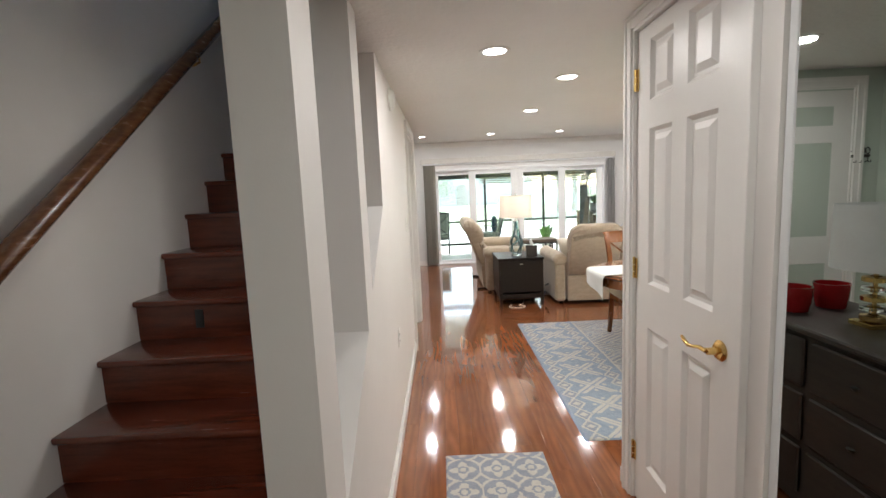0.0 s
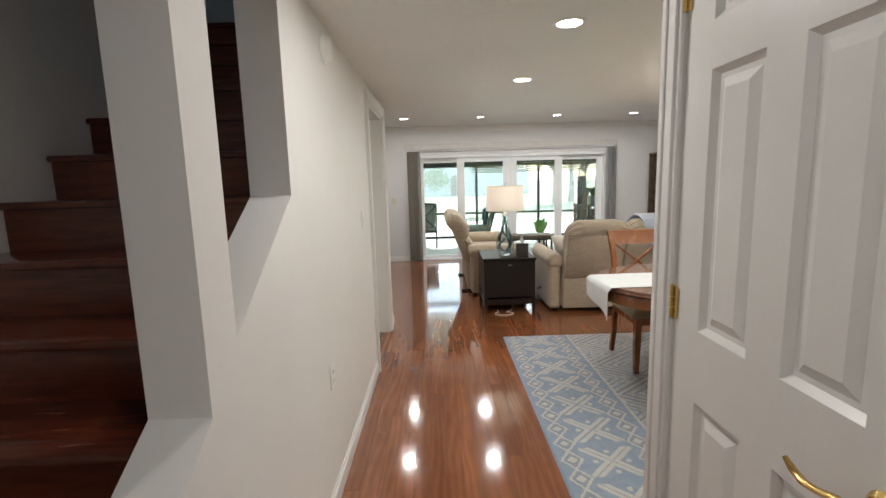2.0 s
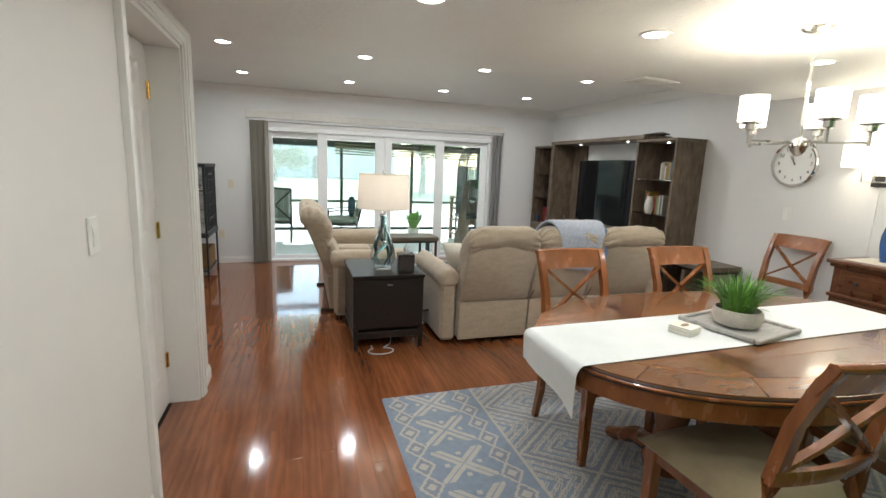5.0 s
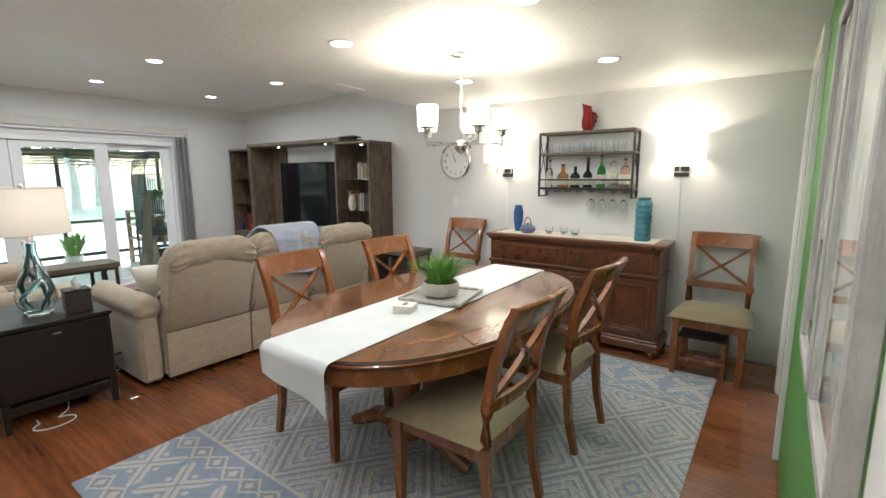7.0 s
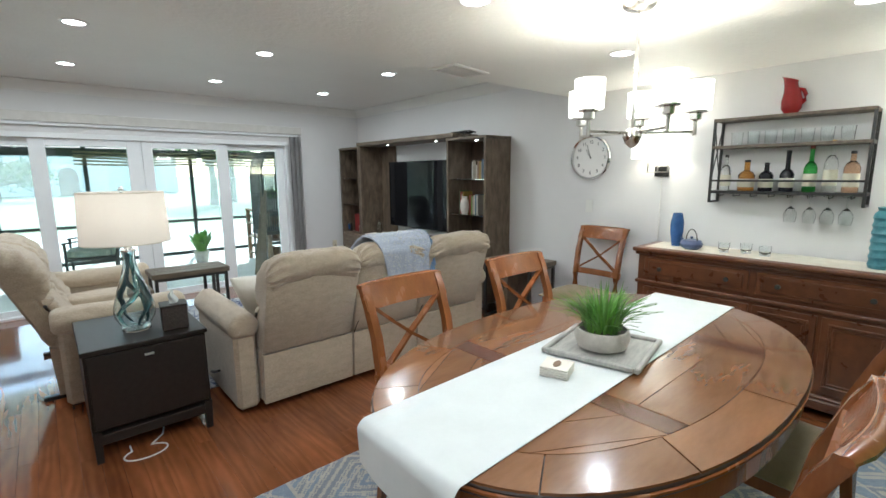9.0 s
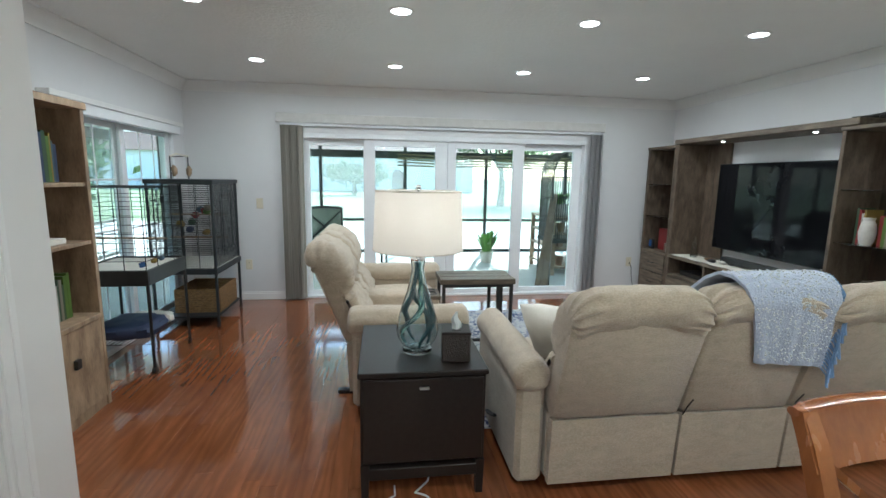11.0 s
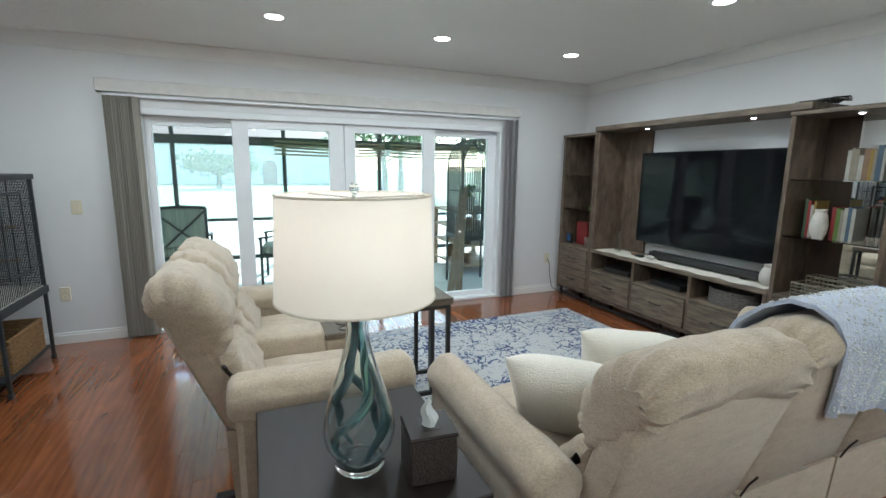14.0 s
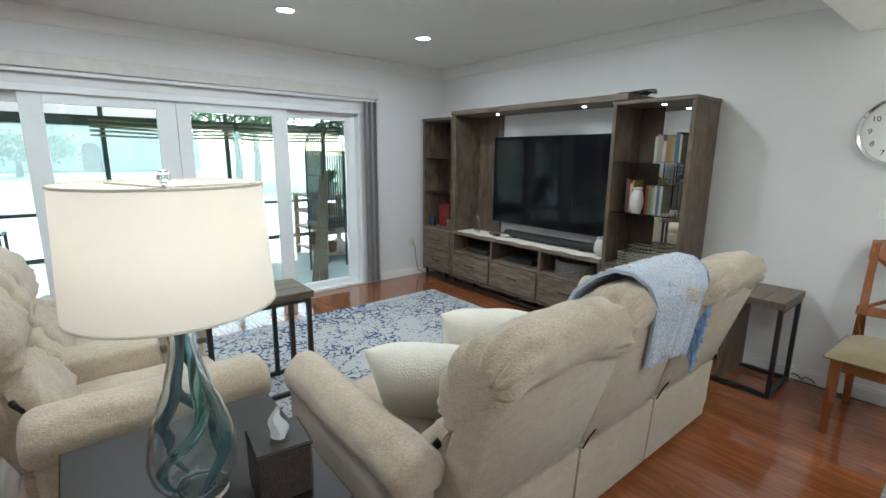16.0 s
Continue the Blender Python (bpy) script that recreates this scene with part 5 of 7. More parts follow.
# ---------------------------------------------------------------- living room rug
def rug_material():
    m = bpy.data.materials.new("distressed_blue_rug")
    m.use_nodes = True
    nt = m.node_tree
    b = nt.nodes["Principled BSDF"]
    tc = nt.nodes.new("ShaderNodeTexCoord")
    def tex(kind, scale, **kw):
        n = nt.nodes.new("ShaderNodeTex" + kind)
        n.inputs["Scale"].default_value = scale
        for k, v in kw.items():
            n.inputs[k].default_value = v
        return n
    warp = tex("Noise", 5, Detail=3)
    nt.links.new(tc.outputs["Object"], warp.inputs["Vector"])
    vm = nt.nodes.new("ShaderNodeVectorMath")
    vm.operation = "MULTIPLY_ADD"
    vm.inputs[1].default_value = (0.16, 0.16, 0.0)
    nt.links.new(warp.outputs["Color"], vm.inputs[0])
    nt.links.new(tc.outputs["Object"], vm.inputs[2])
    vor = tex("Voronoi", 11.0)
    vor.feature = "DISTANCE_TO_EDGE"
    nt.links.new(vm.outputs[0], vor.inputs["Vector"])
    vor2 = tex("Voronoi", 21)
    nt.links.new(vm.outputs[0], vor2.inputs["Vector"])
    big, fine = tex("Noise", 2.2, Detail=4), tex("Noise", 55, Detail=5)
    for n in (big, fine):
        nt.links.new(tc.outputs["Object"], n.inputs["Vector"])
    def mathn(op, a, c):
        n = nt.nodes.new("ShaderNodeMath")
        n.operation = op
        for i, v in enumerate((a, c)):
            if isinstance(v, (int, float)):
                n.inputs[i].default_value = v
            else:
                nt.links.new(v, n.inputs[i])
        return n.outputs[0]
    line = mathn("LESS_THAN", vor.outputs["Distance"], 0.05)
    dot = mathn("LESS_THAN", vor2.outputs["Distance"], 0.36)
    motif = mathn("MAXIMUM", line, dot)
    worn = mathn("GREATER_THAN", mathn("ADD", fine.outputs[0], mathn("MULTIPLY", big.outputs[0], 1.2)), 1.06)
    f = mathn("MULTIPLY", motif, worn)
    mix = nt.nodes.new("ShaderNodeMix")
    mix.data_type = "RGBA"
    mix.inputs[6].default_value, mix.inputs[7].default_value = (0.56, 0.56, 0.56, 1), (0.055, 0.08, 0.185, 1)
    nt.links.new(f, mix.inputs[0])
    mix2 = nt.nodes.new("ShaderNodeMix")
    mix2.data_type, mix2.blend_type = "RGBA", "MULTIPLY"
    mix2.inputs[0].default_value = 0.35
    nt.links.new(mix.outputs[2], mix2.inputs[6])
    nt.links.new(fine.outputs["Color"], mix2.inputs[7])
    nt.links.new(mix2.outputs[2], b.inputs["Base Color"])
    b.inputs["Roughness"].default_value = 0.95
    bp = nt.nodes.new("ShaderNodeBump")
    bp.inputs["Strength"].default_value, bp.inputs["Distance"].default_value = 0.5, 0.004
    nt.links.new(fine.outputs[0], bp.inputs["Height"])
    nt.links.new(bp.outputs[0], b.inputs["Normal"])
    return m


M["living_rug"] = rug_material()
rg = thing("living_rug", 0, 0, 0, 0, "distressed ivory and navy floral area rug", "rug")
part("field", bx(1.28, 3.76, 6.17, 8.53, 0.0005, 0.011, 0.003), M["living_rug"], rg)
part("border_band", bx(1.36, 3.68, 8.40, 8.43, 0.011, 0.0118), M["rug_blue"], rg)
part("border_band", bx(3.61, 3.64, 6.25, 8.39, 0.011, 0.0118), M["rug_blue"], rg)


# ---------------------------------------------------------------- reclining sofas
def loft(profile, a0, a1, r=0.04, crease=0.006, seed=0, axis="x", n=26, arch=0.0, per=7, pleat=0.0):
    """A stuffed roll: a rounded closed profile carried from a0 to a1 along axis, its ends rounded by r. arch: how far the ends sag; pleat: gathers near the ends."""
    pts = [Vector(p) for p in profile]
    m = len(pts)
    ring = []
    for i in range(m):
        p0, p1, p2, p3 = pts[i - 1], pts[i], pts[(i + 1) % m], pts[(i + 2) % m]
        for k in range(per):
            t = k / per
            ring.append(0.5 * (2 * p1 + (p2 - p0) * t + (2 * p0 - 5 * p1 + 4 * p2 - p3) * t * t + (3 * p1 - p0 - 3 * p2 + p3) * t ** 3))
    m = len(ring)
    area = sum(ring[i - 1].x * ring[i].y - ring[i].x * ring[i - 1].y for i in range(m))
    normal = []
    for i in range(m):
        d = (ring[(i + 1) % m] - ring[i - 1]).normalized()
        normal.append(Vector((d.y, -d.x)) * (1 if area > 0 else -1))
    zs = [p.y for p in ring]
    lo, hi = min(zs), max(zs)
    b = bmesh.new()
    rows = []
    steps = [r * (1 - math.cos(math.pi / 2 * k / 5)) for k in range(6)]
    stations = [a0 + q for q in steps] + [a0 + r + (a1 - a0 - 2 * r) * k / n for k in range(1, n)] + [a1 - q for q in steps[::-1]]
    for q in stations:
        e = min(q - a0, a1 - q)
        inset = r * (1 - math.sqrt(max(0.0, 1 - (1 - min(e, r) / r) ** 2)))
        u = abs(2 * (q - a0) / (a1 - a0) - 1)
        near = max(0.0, 1 - e / (3.2 * r)) ** 1.3
        row = []
        for i in range(m):
            w = noise.noise(Vector((q * 7 + seed * 3.1, ring[i].x * 8, ring[i].y * 8))) + 0.5 * noise.noise(Vector((q * 19 + seed, ring[i].x * 22, ring[i].y * 22)))
            g = pleat * near * math.sin(i * 0.9 + 3 * noise.noise(Vector((i * 0.4, seed, 0.0))))
            c = ring[i] - normal[i] * (inset - crease * w - g)
            z = c.y - arch * u ** 5 * (ring[i].y - lo) / (hi - lo)
            row.append(b.verts.new((q, c.x, z) if axis == "x" else (c.x, q, z)))
        rows.append(row)
    for p, q in zip(rows, rows[1:]):
        for i in range(m):
            k = (i + 1) % m
            b.faces.new((p[i], p[k], q[k], q[i]))
    b.faces.new(rows[0])
    b.faces.new(rows[-1])
    bmesh.ops.recalc_face_normals(b, faces=b.faces)
    return b


def recliner(name, label, arm, sections, setback=0.0, depth=0.86, hb=0.95, console=None, lean=0.0):
    """A reclining sofa along x from 0, its back on y = 0, facing +y. sections: widths; console: index of the middle unit with cup holders."""
    S = M["sofa"]
    s = thing(name, 0, 0, 0, 0, label, "sofa")
    L = 2 * arm + sum(sections)
    # arms
    for k, x in enumerate((0, L - arm)):
        a = part("arm", bx(x + 0.008, x + arm - 0.008, 0.02 + setback, 0.85, 0.035, 0.56, 0.025), S, s)
        w = 0.012
        part("arm_pad", loft([(x - w, 0.55), (x - w + 0.004, 0.60), (x + 0.035, 0.645), (x + arm / 2, 0.655), (x + arm - 0.035, 0.645), (x + arm + w - 0.004, 0.60), (x + arm + w, 0.55), (x + arm - 0.02, 0.505), (x + 0.02, 0.505)], setback - 0.01, 0.87, 0.05, 0.006, k + 5, "y"), S, a)
    if console is None:
        part("recline_lever", tube([(-0.006, 0.36, 0.20), (-0.012, 0.44, 0.17), (-0.014, 0.50, 0.155)], [0.012, 0.016, 0.012], 8, flat=0.7), M["black"], s, "dark recliner lever")
    x = arm
    for i, w in enumerate(sections):
        c = x + w / 2
        h = w / 2 - 0.006
        part("base_unit", bx(x + 0.004, x + w - 0.004, 0.02 + setback, depth - 0.06, 0.05, 0.40, 0.015), S, s)
        part("skirt", prism([(-0.012 + setback, 0.05), (0.02 + setback, 0.05), (0.02 + setback, 0.37), (-0.03 + setback, 0.375)], x + 0.008, x + w - 0.008), S, s)
        o = lean + (0.045 if len(sections) == 3 and console is None and i == 1 else 0.0)
        back = part("backrest", prism([(0.03 + setback, 0.37), (-0.03 + setback, 0.38), (-0.198 + o, hb - 0.10), (-0.16 + o, hb - 0.06), (-0.09 + o, hb - 0.08), (0.10 + setback * 0.6, 0.42)], x + 0.011, x + w - 0.011, bevel=0.016), S, s)
        roll = [(-0.204, -0.125), (-0.225, -0.065), (-0.20, -0.010), (-0.14, 0.012), (-0.065, -0.004), (0.012, -0.06), (0.068, -0.15), (0.082, -0.245), (0.045, -0.325), (-0.03, -0.345), (-0.105, -0.27), (-0.165, -0.175)]
        part("head_cushion", loft([(p + o, hb + q) for p, q in roll], x + 0.008, x + w - 0.008, 0.055, 0.011, i + 2, arch=0.06, pleat=0.010), S, back)
        b0 = setback * 0.4
        part("lumbar_cushion", loft([(0.0 + o, hb - 0.34), (0.075 + o, hb - 0.335), (0.15 + b0, hb - 0.405), (0.20 + b0, 0.545), (0.21 + b0, 0.47), (0.16 + b0, 0.40), (0.05 + b0, 0.40), (0.0 + b0, 0.5)], x + 0.008, x + w - 0.008, 0.055, 0.010, i + 9, pleat=0.010), S, back)
        if console == i:
            part("console_box", loft([(x + 0.01, 0.42), (x + 0.01, 0.54), (x + 0.05, 0.575), (c, 0.582), (x + w - 0.05, 0.575), (x + w - 0.01, 0.54), (x + w - 0.01, 0.42)], 0.20, 0.585, 0.03, 0.004, 3, "y"), S, s)
            deck = part("console_deck", bx(x + 0.01, x + w - 0.01, 0.58, depth - 0.02, 0.52, 0.555, 0.006), M["side_wood"], s, "dark wood console top with two cup holders")
            for q in (-0.05, 0.05):
                part("cup_holder", lathe([(0.036, 0.556), (0.042, 0.562), (0.046, 0.556), (0.036, 0.5565), (0.034, 0.53), (0, 0.53)], 20, at=(c + q, 0.71, 0)), M["black"], deck, "black cup holder ring")
            part("console_front", bx(x + 0.01, x + w - 0.01, 0.58, depth - 0.03, 0.10, 0.52, 0.012), S, s)
        else:
            part("seat_cushion", loft([(0.13, 0.36), (0.13, 0.45), (0.20, 0.475), (0.45, 0.485), (depth - 0.08, 0.475), (depth - 0.005, 0.43), (depth, 0.37), (depth - 0.06, 0.33), (0.3, 0.33)], x + 0.004, x + w - 0.004, 0.04, 0.008, i + 20), S, s)
            part("footrest", puff(c, depth - 0.03, 0.24, h, 0.06, 0.13, 4.5, 0.05, seed=i + 30), S, s)
        if i:
            part("release_strap", tube([(x, -0.04 + setback, 0.38), (x + 0.012, -0.055 + setback, 0.43), (x + 0.02, -0.075 + setback, 0.47)], 0.0035, 6), M["espresso"], s, "dark fabric release strap")
        x += w
    for px in (0.12, L - 0.12):
        for py in (0.20, depth - 0.18):
            part("foot", lathe([(0.025, 0.0), (0.03, 0.06), (0, 0.06)], 12, at=(px, py, 0)), M["black"], s)
    return s


sofa = recliner("reclining_sofa", "three-part beige chenille reclining sofa, its back to the dining table", 0.15, [0.635, 0.57, 0.66], hb=1.005)
sofa.matrix_basis = pose(1.385, 5.605, 0.0)
love = recliner("reclining_loveseat", "beige chenille reclining loveseat with a cup-holder console", 0.20, [0.50, 0.25, 0.50], setback=0.13, depth=0.80, hb=1.03, console=1, lean=0.07)
love.matrix_basis = pose(0.455, 8.07, 0.0, 0, 0, -90)
for y in (6.72, 7.75):
    b = bar((0.49, y, 0.0145), (0.95, y, 0.0145), 0.05, 0.026, bevel=0.004)
    o = part("rocker_foot", b, M["espresso"], love, "dark wooden swivel foot")
    o.matrix_parent_inverse = love.matrix_basis.inverted()

# pillows
def pillow(name, at, rot, label, s=0.21, fat=0.095):
    """A square stuffed pillow, pinched at its corners, in its own xz plane."""
    b = bmesh.new()
    n = 22
    sides = []
    for sign in (-1, 1):
        grid = []
        for i in range(n + 1):
            row = []
            for j in range(n + 1):
                u, v = 2 * i / n - 1, 2 * j / n - 1
                u, v = math.sin(u * math.pi / 2), math.sin(v * math.pi / 2)
                t = ((1 - u ** 4) * (1 - v ** 4)) ** 0.55
                pinch = 1 - 0.07 * (1 - abs(v) ** 2) * abs(u) ** 3 - 0.07 * (1 - abs(u) ** 2) * abs(v) ** 3
                w = 0.008 * noise.noise(Vector((u * 2.5 + at[0] * 5, v * 2.5, sign))) * t
                row.append(b.verts.new((s * u * pinch, sign * fat * t + w, s * v * pinch)))
            grid.append(row)
        for i in range(n):
            for j in range(n):
                b.faces.new((grid[i][j], grid[i + 1][j], grid[i + 1][j + 1], grid[i][j + 1]))
        sides.append(grid)
    bmesh.ops.remove_doubles(b, verts=b.verts, dist=0.0001)
    bmesh.ops.recalc_face_normals(b, faces=b.faces)
    o = solo(name, b, M["pillow"], label, "pillow", "white pillows")
    o.matrix_basis = pose(*at, *rot)


pillow("throw_pillow", (1.75, 5.96, 0.62), (36, 0, -45), "plump white plush throw pillow on the sofa seat", 0.215)
pillow("throw_pillow", (2.13, 6.06, 0.64), (30, 0, -38), "white plush throw pillow leaning on the sofa's middle", 0.2)


# throw over the sofa's middle back
DRAPE = [(0.115, -0.31), (0.105, -0.20), (0.055, -0.085), (-0.02, -0.012), (-0.09, 0.026), (-0.165, 0.020), (-0.212, -0.02), (-0.226, -0.085), (-0.205, -0.16), (-0.175, -0.26), (-0.145, -0.37)]
DARC = [0.0]
for p, q in zip(DRAPE, DRAPE[1:]):
    DARC.append(DARC[-1] + math.hypot(q[0] - p[0], q[1] - p[1]))


def drape(u, v):
    """u across the sofa, v from the hanging back edge over the roll to the front."""
    s = (1 - v) * DARC[-1]
    p, q = np.interp(s, DARC, [d[0] for d in DRAPE]), np.interp(s, DARC, [d[1] for d in DRAPE])
    hang = max(0.0, 0.45 - v) / 0.45
    w = hang * (0.012 * math.sin(u * 11 + 2 * v) + 0.006 * math.sin(u * 23)) + 0.003 * math.sin(u * 17 + v * 9)
    x = 2.30 + 0.45 * u + 0.02 * math.sin(5 * v + 0.6) + (1 - u) * (0.12 * hang - 0.05 * v)
    return (x, 5.650 + p - abs(w) * hang - 0.014 * hang, 1.005 + q + 0.032 - 0.012 * hang - 0.03 * u * hang - (0 if hang else abs(w)) * 0.3)


tw = thing("throw_blanket", 0, 0, 0, 0, "pale blue knitted throw with white flecks over the sofa back", "blanket")
part("cloth", sheet(36, 60, drape, 0.014), M["throw"], tw)
random.seed(2)
b = bmesh.new()
for k in range(1100):
    u, v = random.uniform(0.02, 0.98), random.uniform(0.02, 0.98)
    p = Vector(drape(u, v))
    n = (Vector(drape(u + 0.01, v)) - p).cross(Vector(drape(u, v + 0.01)) - p).normalized()
    out = Vector((0, p.y - 5.60, p.z - 0.86))
    n = n if n.dot(out) > 0 else -n
    r = random.uniform(0.0025, 0.005)
    bmesh.ops.create_icosphere(b, subdivisions=1, radius=r, matrix=Matrix.Translation(p + n * 0.0015))
tagged(part("fleck", b, M["linen"], tw, "small white knitted flecks"), kind="stuff")
for k in range(34):
    p = Vector(drape(1.0, k / 62))
    q = p + Vector((0.02 + random.uniform(-0.012, 0.018), -0.012, -0.095 + random.uniform(-0.025, 0.02)))
    part("tassel", tube([p, (p + q) / 2 + Vector((0.012, 0, 0.01)), q], [0.005, 0.0045, 0.007], 5), M["fringe"], tw)

# ---------------------------------------------------------------- console cabinet, lamp, tissue box
c = thing("side_cabinet", 0.968, 5.965, 0, 0, "espresso-stained square side cabinet with a drop-front", "cabinet")
part("top", bx(-0.29, 0.29, -0.335, 0.335, 0.585, 0.61, 0.004), M["espresso"], c)
part("body", bx(-0.28, 0.28, -0.318, 0.325, 0.17, 0.585, 0.003), M["espresso"], c)
dr = part("drop_front", bx(-0.268, 0.268, -0.333, -0.319, 0.185, 0.575, 0.003), M["espresso"], c)
part("pull", bx(-0.022, 0.022, -0.352, -0.334, 0.532, 0.542, 0.003), M["nickel"], dr, "small nickel pull")
part("plinth_rail", bx(-0.28, 0.28, -0.325, 0.325, 0.095, 0.15, 0.003), M["espresso"], c)
for x in (-0.262, 0.262):
    for y in (-0.308, 0.308):
        part("leg", tube([(x, y, 0.0), (x, y, 0.17)], [0.022, 0.028], 4), M["espresso"], c)
cord = [(0.90 + 0.10 * math.cos(a), 5.60 + 0.065 * math.sin(a), 0.006) for a in [2.2 + i * 0.28 for i in range(20)]]
solo("lamp_cord", tube([(0.84, 5.72, 0.006)] + cord + [(1.0, 5.74, 0.006), (1.04, 5.9, 0.006)], 0.0045, 6), M["plastic"], "white cord looped on the floor under the cabinet", "cord")

M["teal_glass"] = glass("teal_swirl_glass", (0.38, 0.72, 0.76))
M["swirl"] = surface("slate_teal_glass", (0.10, 0.185, 0.20), (0.055, 0.115, 0.13), 9, rough=0.12)
M["smoke_glass"] = glass("blue_tinted_glass", (0.92, 0.98, 0.985))
l = thing("table_lamp", 0.955, 5.885, 0.611, 0, "clear and teal swirled glass table lamp with cream drum shade, lit", "lamp")
part("foot", lathe([(0, 0), (0.068, 0), (0.072, 0.006), (0.070, 0.018), (0.05, 0.022), (0, 0.022)], 32), M["clear"], l, "thick clear glass foot")
pr = [(0.050, 0.022), (0.077, 0.04), (0.097, 0.075), (0.103, 0.115), (0.095, 0.165), (0.076, 0.23), (0.052, 0.30), (0.035, 0.365), (0.030, 0.41), (0.036, 0.455)]
part("body", lathe([(0, 0.024)] + pr + [(r - 0.005, z) for r, z in pr[::-1]] + [(0, 0.03)], 36), M["smoke_glass"], l, "blue-tinted clear glass vase body")
rad = lambda z: np.interp(z, [p[1] for p in pr], [p[0] for p in pr])
for k in range(4):
    pts = []
    for i in range(26):
        z = 0.035 + 0.405 * i / 25
        a = 1.6 * k + 3.2 * i / 25 + 0.25 * math.sin(i * 0.5 + k)
        pts.append(((rad(z) - 0.021) * math.cos(a), (rad(z) - 0.021) * math.sin(a), z))
    part("glass_swirl", tube(pts, [0.005 + 0.015 * math.sin(math.pi * min(1, i / 24)) * (1 - i / 45) for i in range(26)], 10, flat=0.8), M["teal_glass"] if k == 2 else M["swirl"], l, "teal glass swirl")
part("neck_cap", lathe([(0.036, 0.45), (0.038, 0.458), (0.02, 0.466), (0.012, 0.50), (0.008, 0.505), (0.008, 0.585), (0, 0.585)], 20), M["chrome"], l)
part("harp", tube([(0.0, 0.045 * math.cos(a), 0.612 + 0.16 * math.sin(a)) for a in [-0.9 + i * (math.pi + 1.8) / 14 for i in range(15)]], 0.003, 6), M["nickel"], l)
part("shade", lathe([(0.212, 0.503), (0.210, 0.503), (0.198, 0.776), (0.200, 0.776), (0.2125, 0.503)], 56), M["shade"], l, "cream fabric drum shade")
for r, z in ((0.2125, 0.503), (0.2005, 0.775)):
    part("shade_trim", tube([(r * math.cos(a), r * math.sin(a), z) for a in [i * math.pi / 24 for i in range(48)]], 0.0028, 6, closed=True), M["cream"], l)
for a in (0, 2.094, 4.189):
    part("shade_spoke", tube([(0, 0, 0.767), (0.197 * math.cos(a), 0.197 * math.sin(a), 0.771)], 0.002, 6), M["nickel"], l)
part("finial", lathe([(0.005, 0.767), (0.006, 0.778), (0.013, 0.785), (0.014, 0.795), (0.008, 0.805), (0, 0.807)], 16), M["clear"], l, "clear glass finial")
part("bulb", lathe([(0, 0.58), (0.018, 0.59), (0.03, 0.63), (0.024, 0.67), (0, 0.68)], 16), M["globe"], l)
point_light("table_lamp_light", (0.955, 5.885, 0.611 + 0.675), 2.4, (1.0, 0.90, 0.78), 0.03)
t = thing("tissue_box", 1.128, 5.785, 0.611, -6, "brown woven leather tissue box cover with a tissue out", "tissue box")
part("cover", bx(-0.066, 0.066, -0.066, 0.066, 0, 0.135, 0.006), M["tissue_box"], t)
part("lid", bx(-0.069, 0.069, -0.069, 0.069, 0.128, 0.142, 0.005), M["espresso"], t)
part("slot", bx(-0.024, 0.024, -0.036, 0.036, 0.1415, 0.1430), M["black"], t)
part("tissue", sheet(10, 10, lambda u, v: (0.021 * math.cos(u * 6.283) * (1 - 0.8 * v * v) * (1 + 0.22 * math.sin(u * 25 + v * 4)) + 0.006 * math.sin(v * 7), 0.024 * math.sin(u * 6.283) * (1 - 0.75 * v) * (1 + 0.2 * math.sin(u * 19)), 0.138 + 0.08 * v + 0.007 * math.sin(u * 13) * v)), M["linen"], t)

# ---------------------------------------------------------------- side tables
def metal_table(name, x0, x1, y0, y1, top, label):
    t = thing(name, (x0 + x1) / 2, (y0 + y1) / 2, 0.0, 0, label, "side table", "wood and metal side tables")
    hx, hy = (x1 - x0) / 2, (y1 - y0) / 2
    n = max(2, round(2 * hy / 0.12))
    for k in range(n):
        a, c = -hy + 2 * hy * k / n, -hy + 2 * hy * (k + 1) / n
        part("board", bx(-hx, hx, a + 0.001, c - 0.001, top - 0.045, top, 0.004), M["side_wood"], t)
    for sx in (-1, 1):
        for sy in (-1, 1):
            part("leg", bx(sx * (hx - 0.03) - 0.0125, sx * (hx - 0.03) + 0.0125, sy * (hy - 0.02) - 0.0125, sy * (hy - 0.02) + 0.0125, 0.0125, top - 0.045), M["black"], t)
        part("rail", bx(sx * (hx - 0.03) - 0.0125, sx * (hx - 0.03) + 0.0125, -hy + 0.033, hy - 0.033, 0.0125, 0.0375), M["black"], t)
    for sy in (-1, 1):
        part("rail", bx(-hx + 0.043, hx - 0.043, sy * (hy - 0.02) - 0.0125, sy * (hy - 0.02) + 0.0125, 0.0125, 0.0375), M["black"], t)
        part("top_rail", bx(-hx + 0.043, hx - 0.043, sy * (hy - 0.02) - 0.0125, sy * (hy - 0.02) + 0.0125, top - 0.068, top - 0.0455), M["black"], t)
    return t


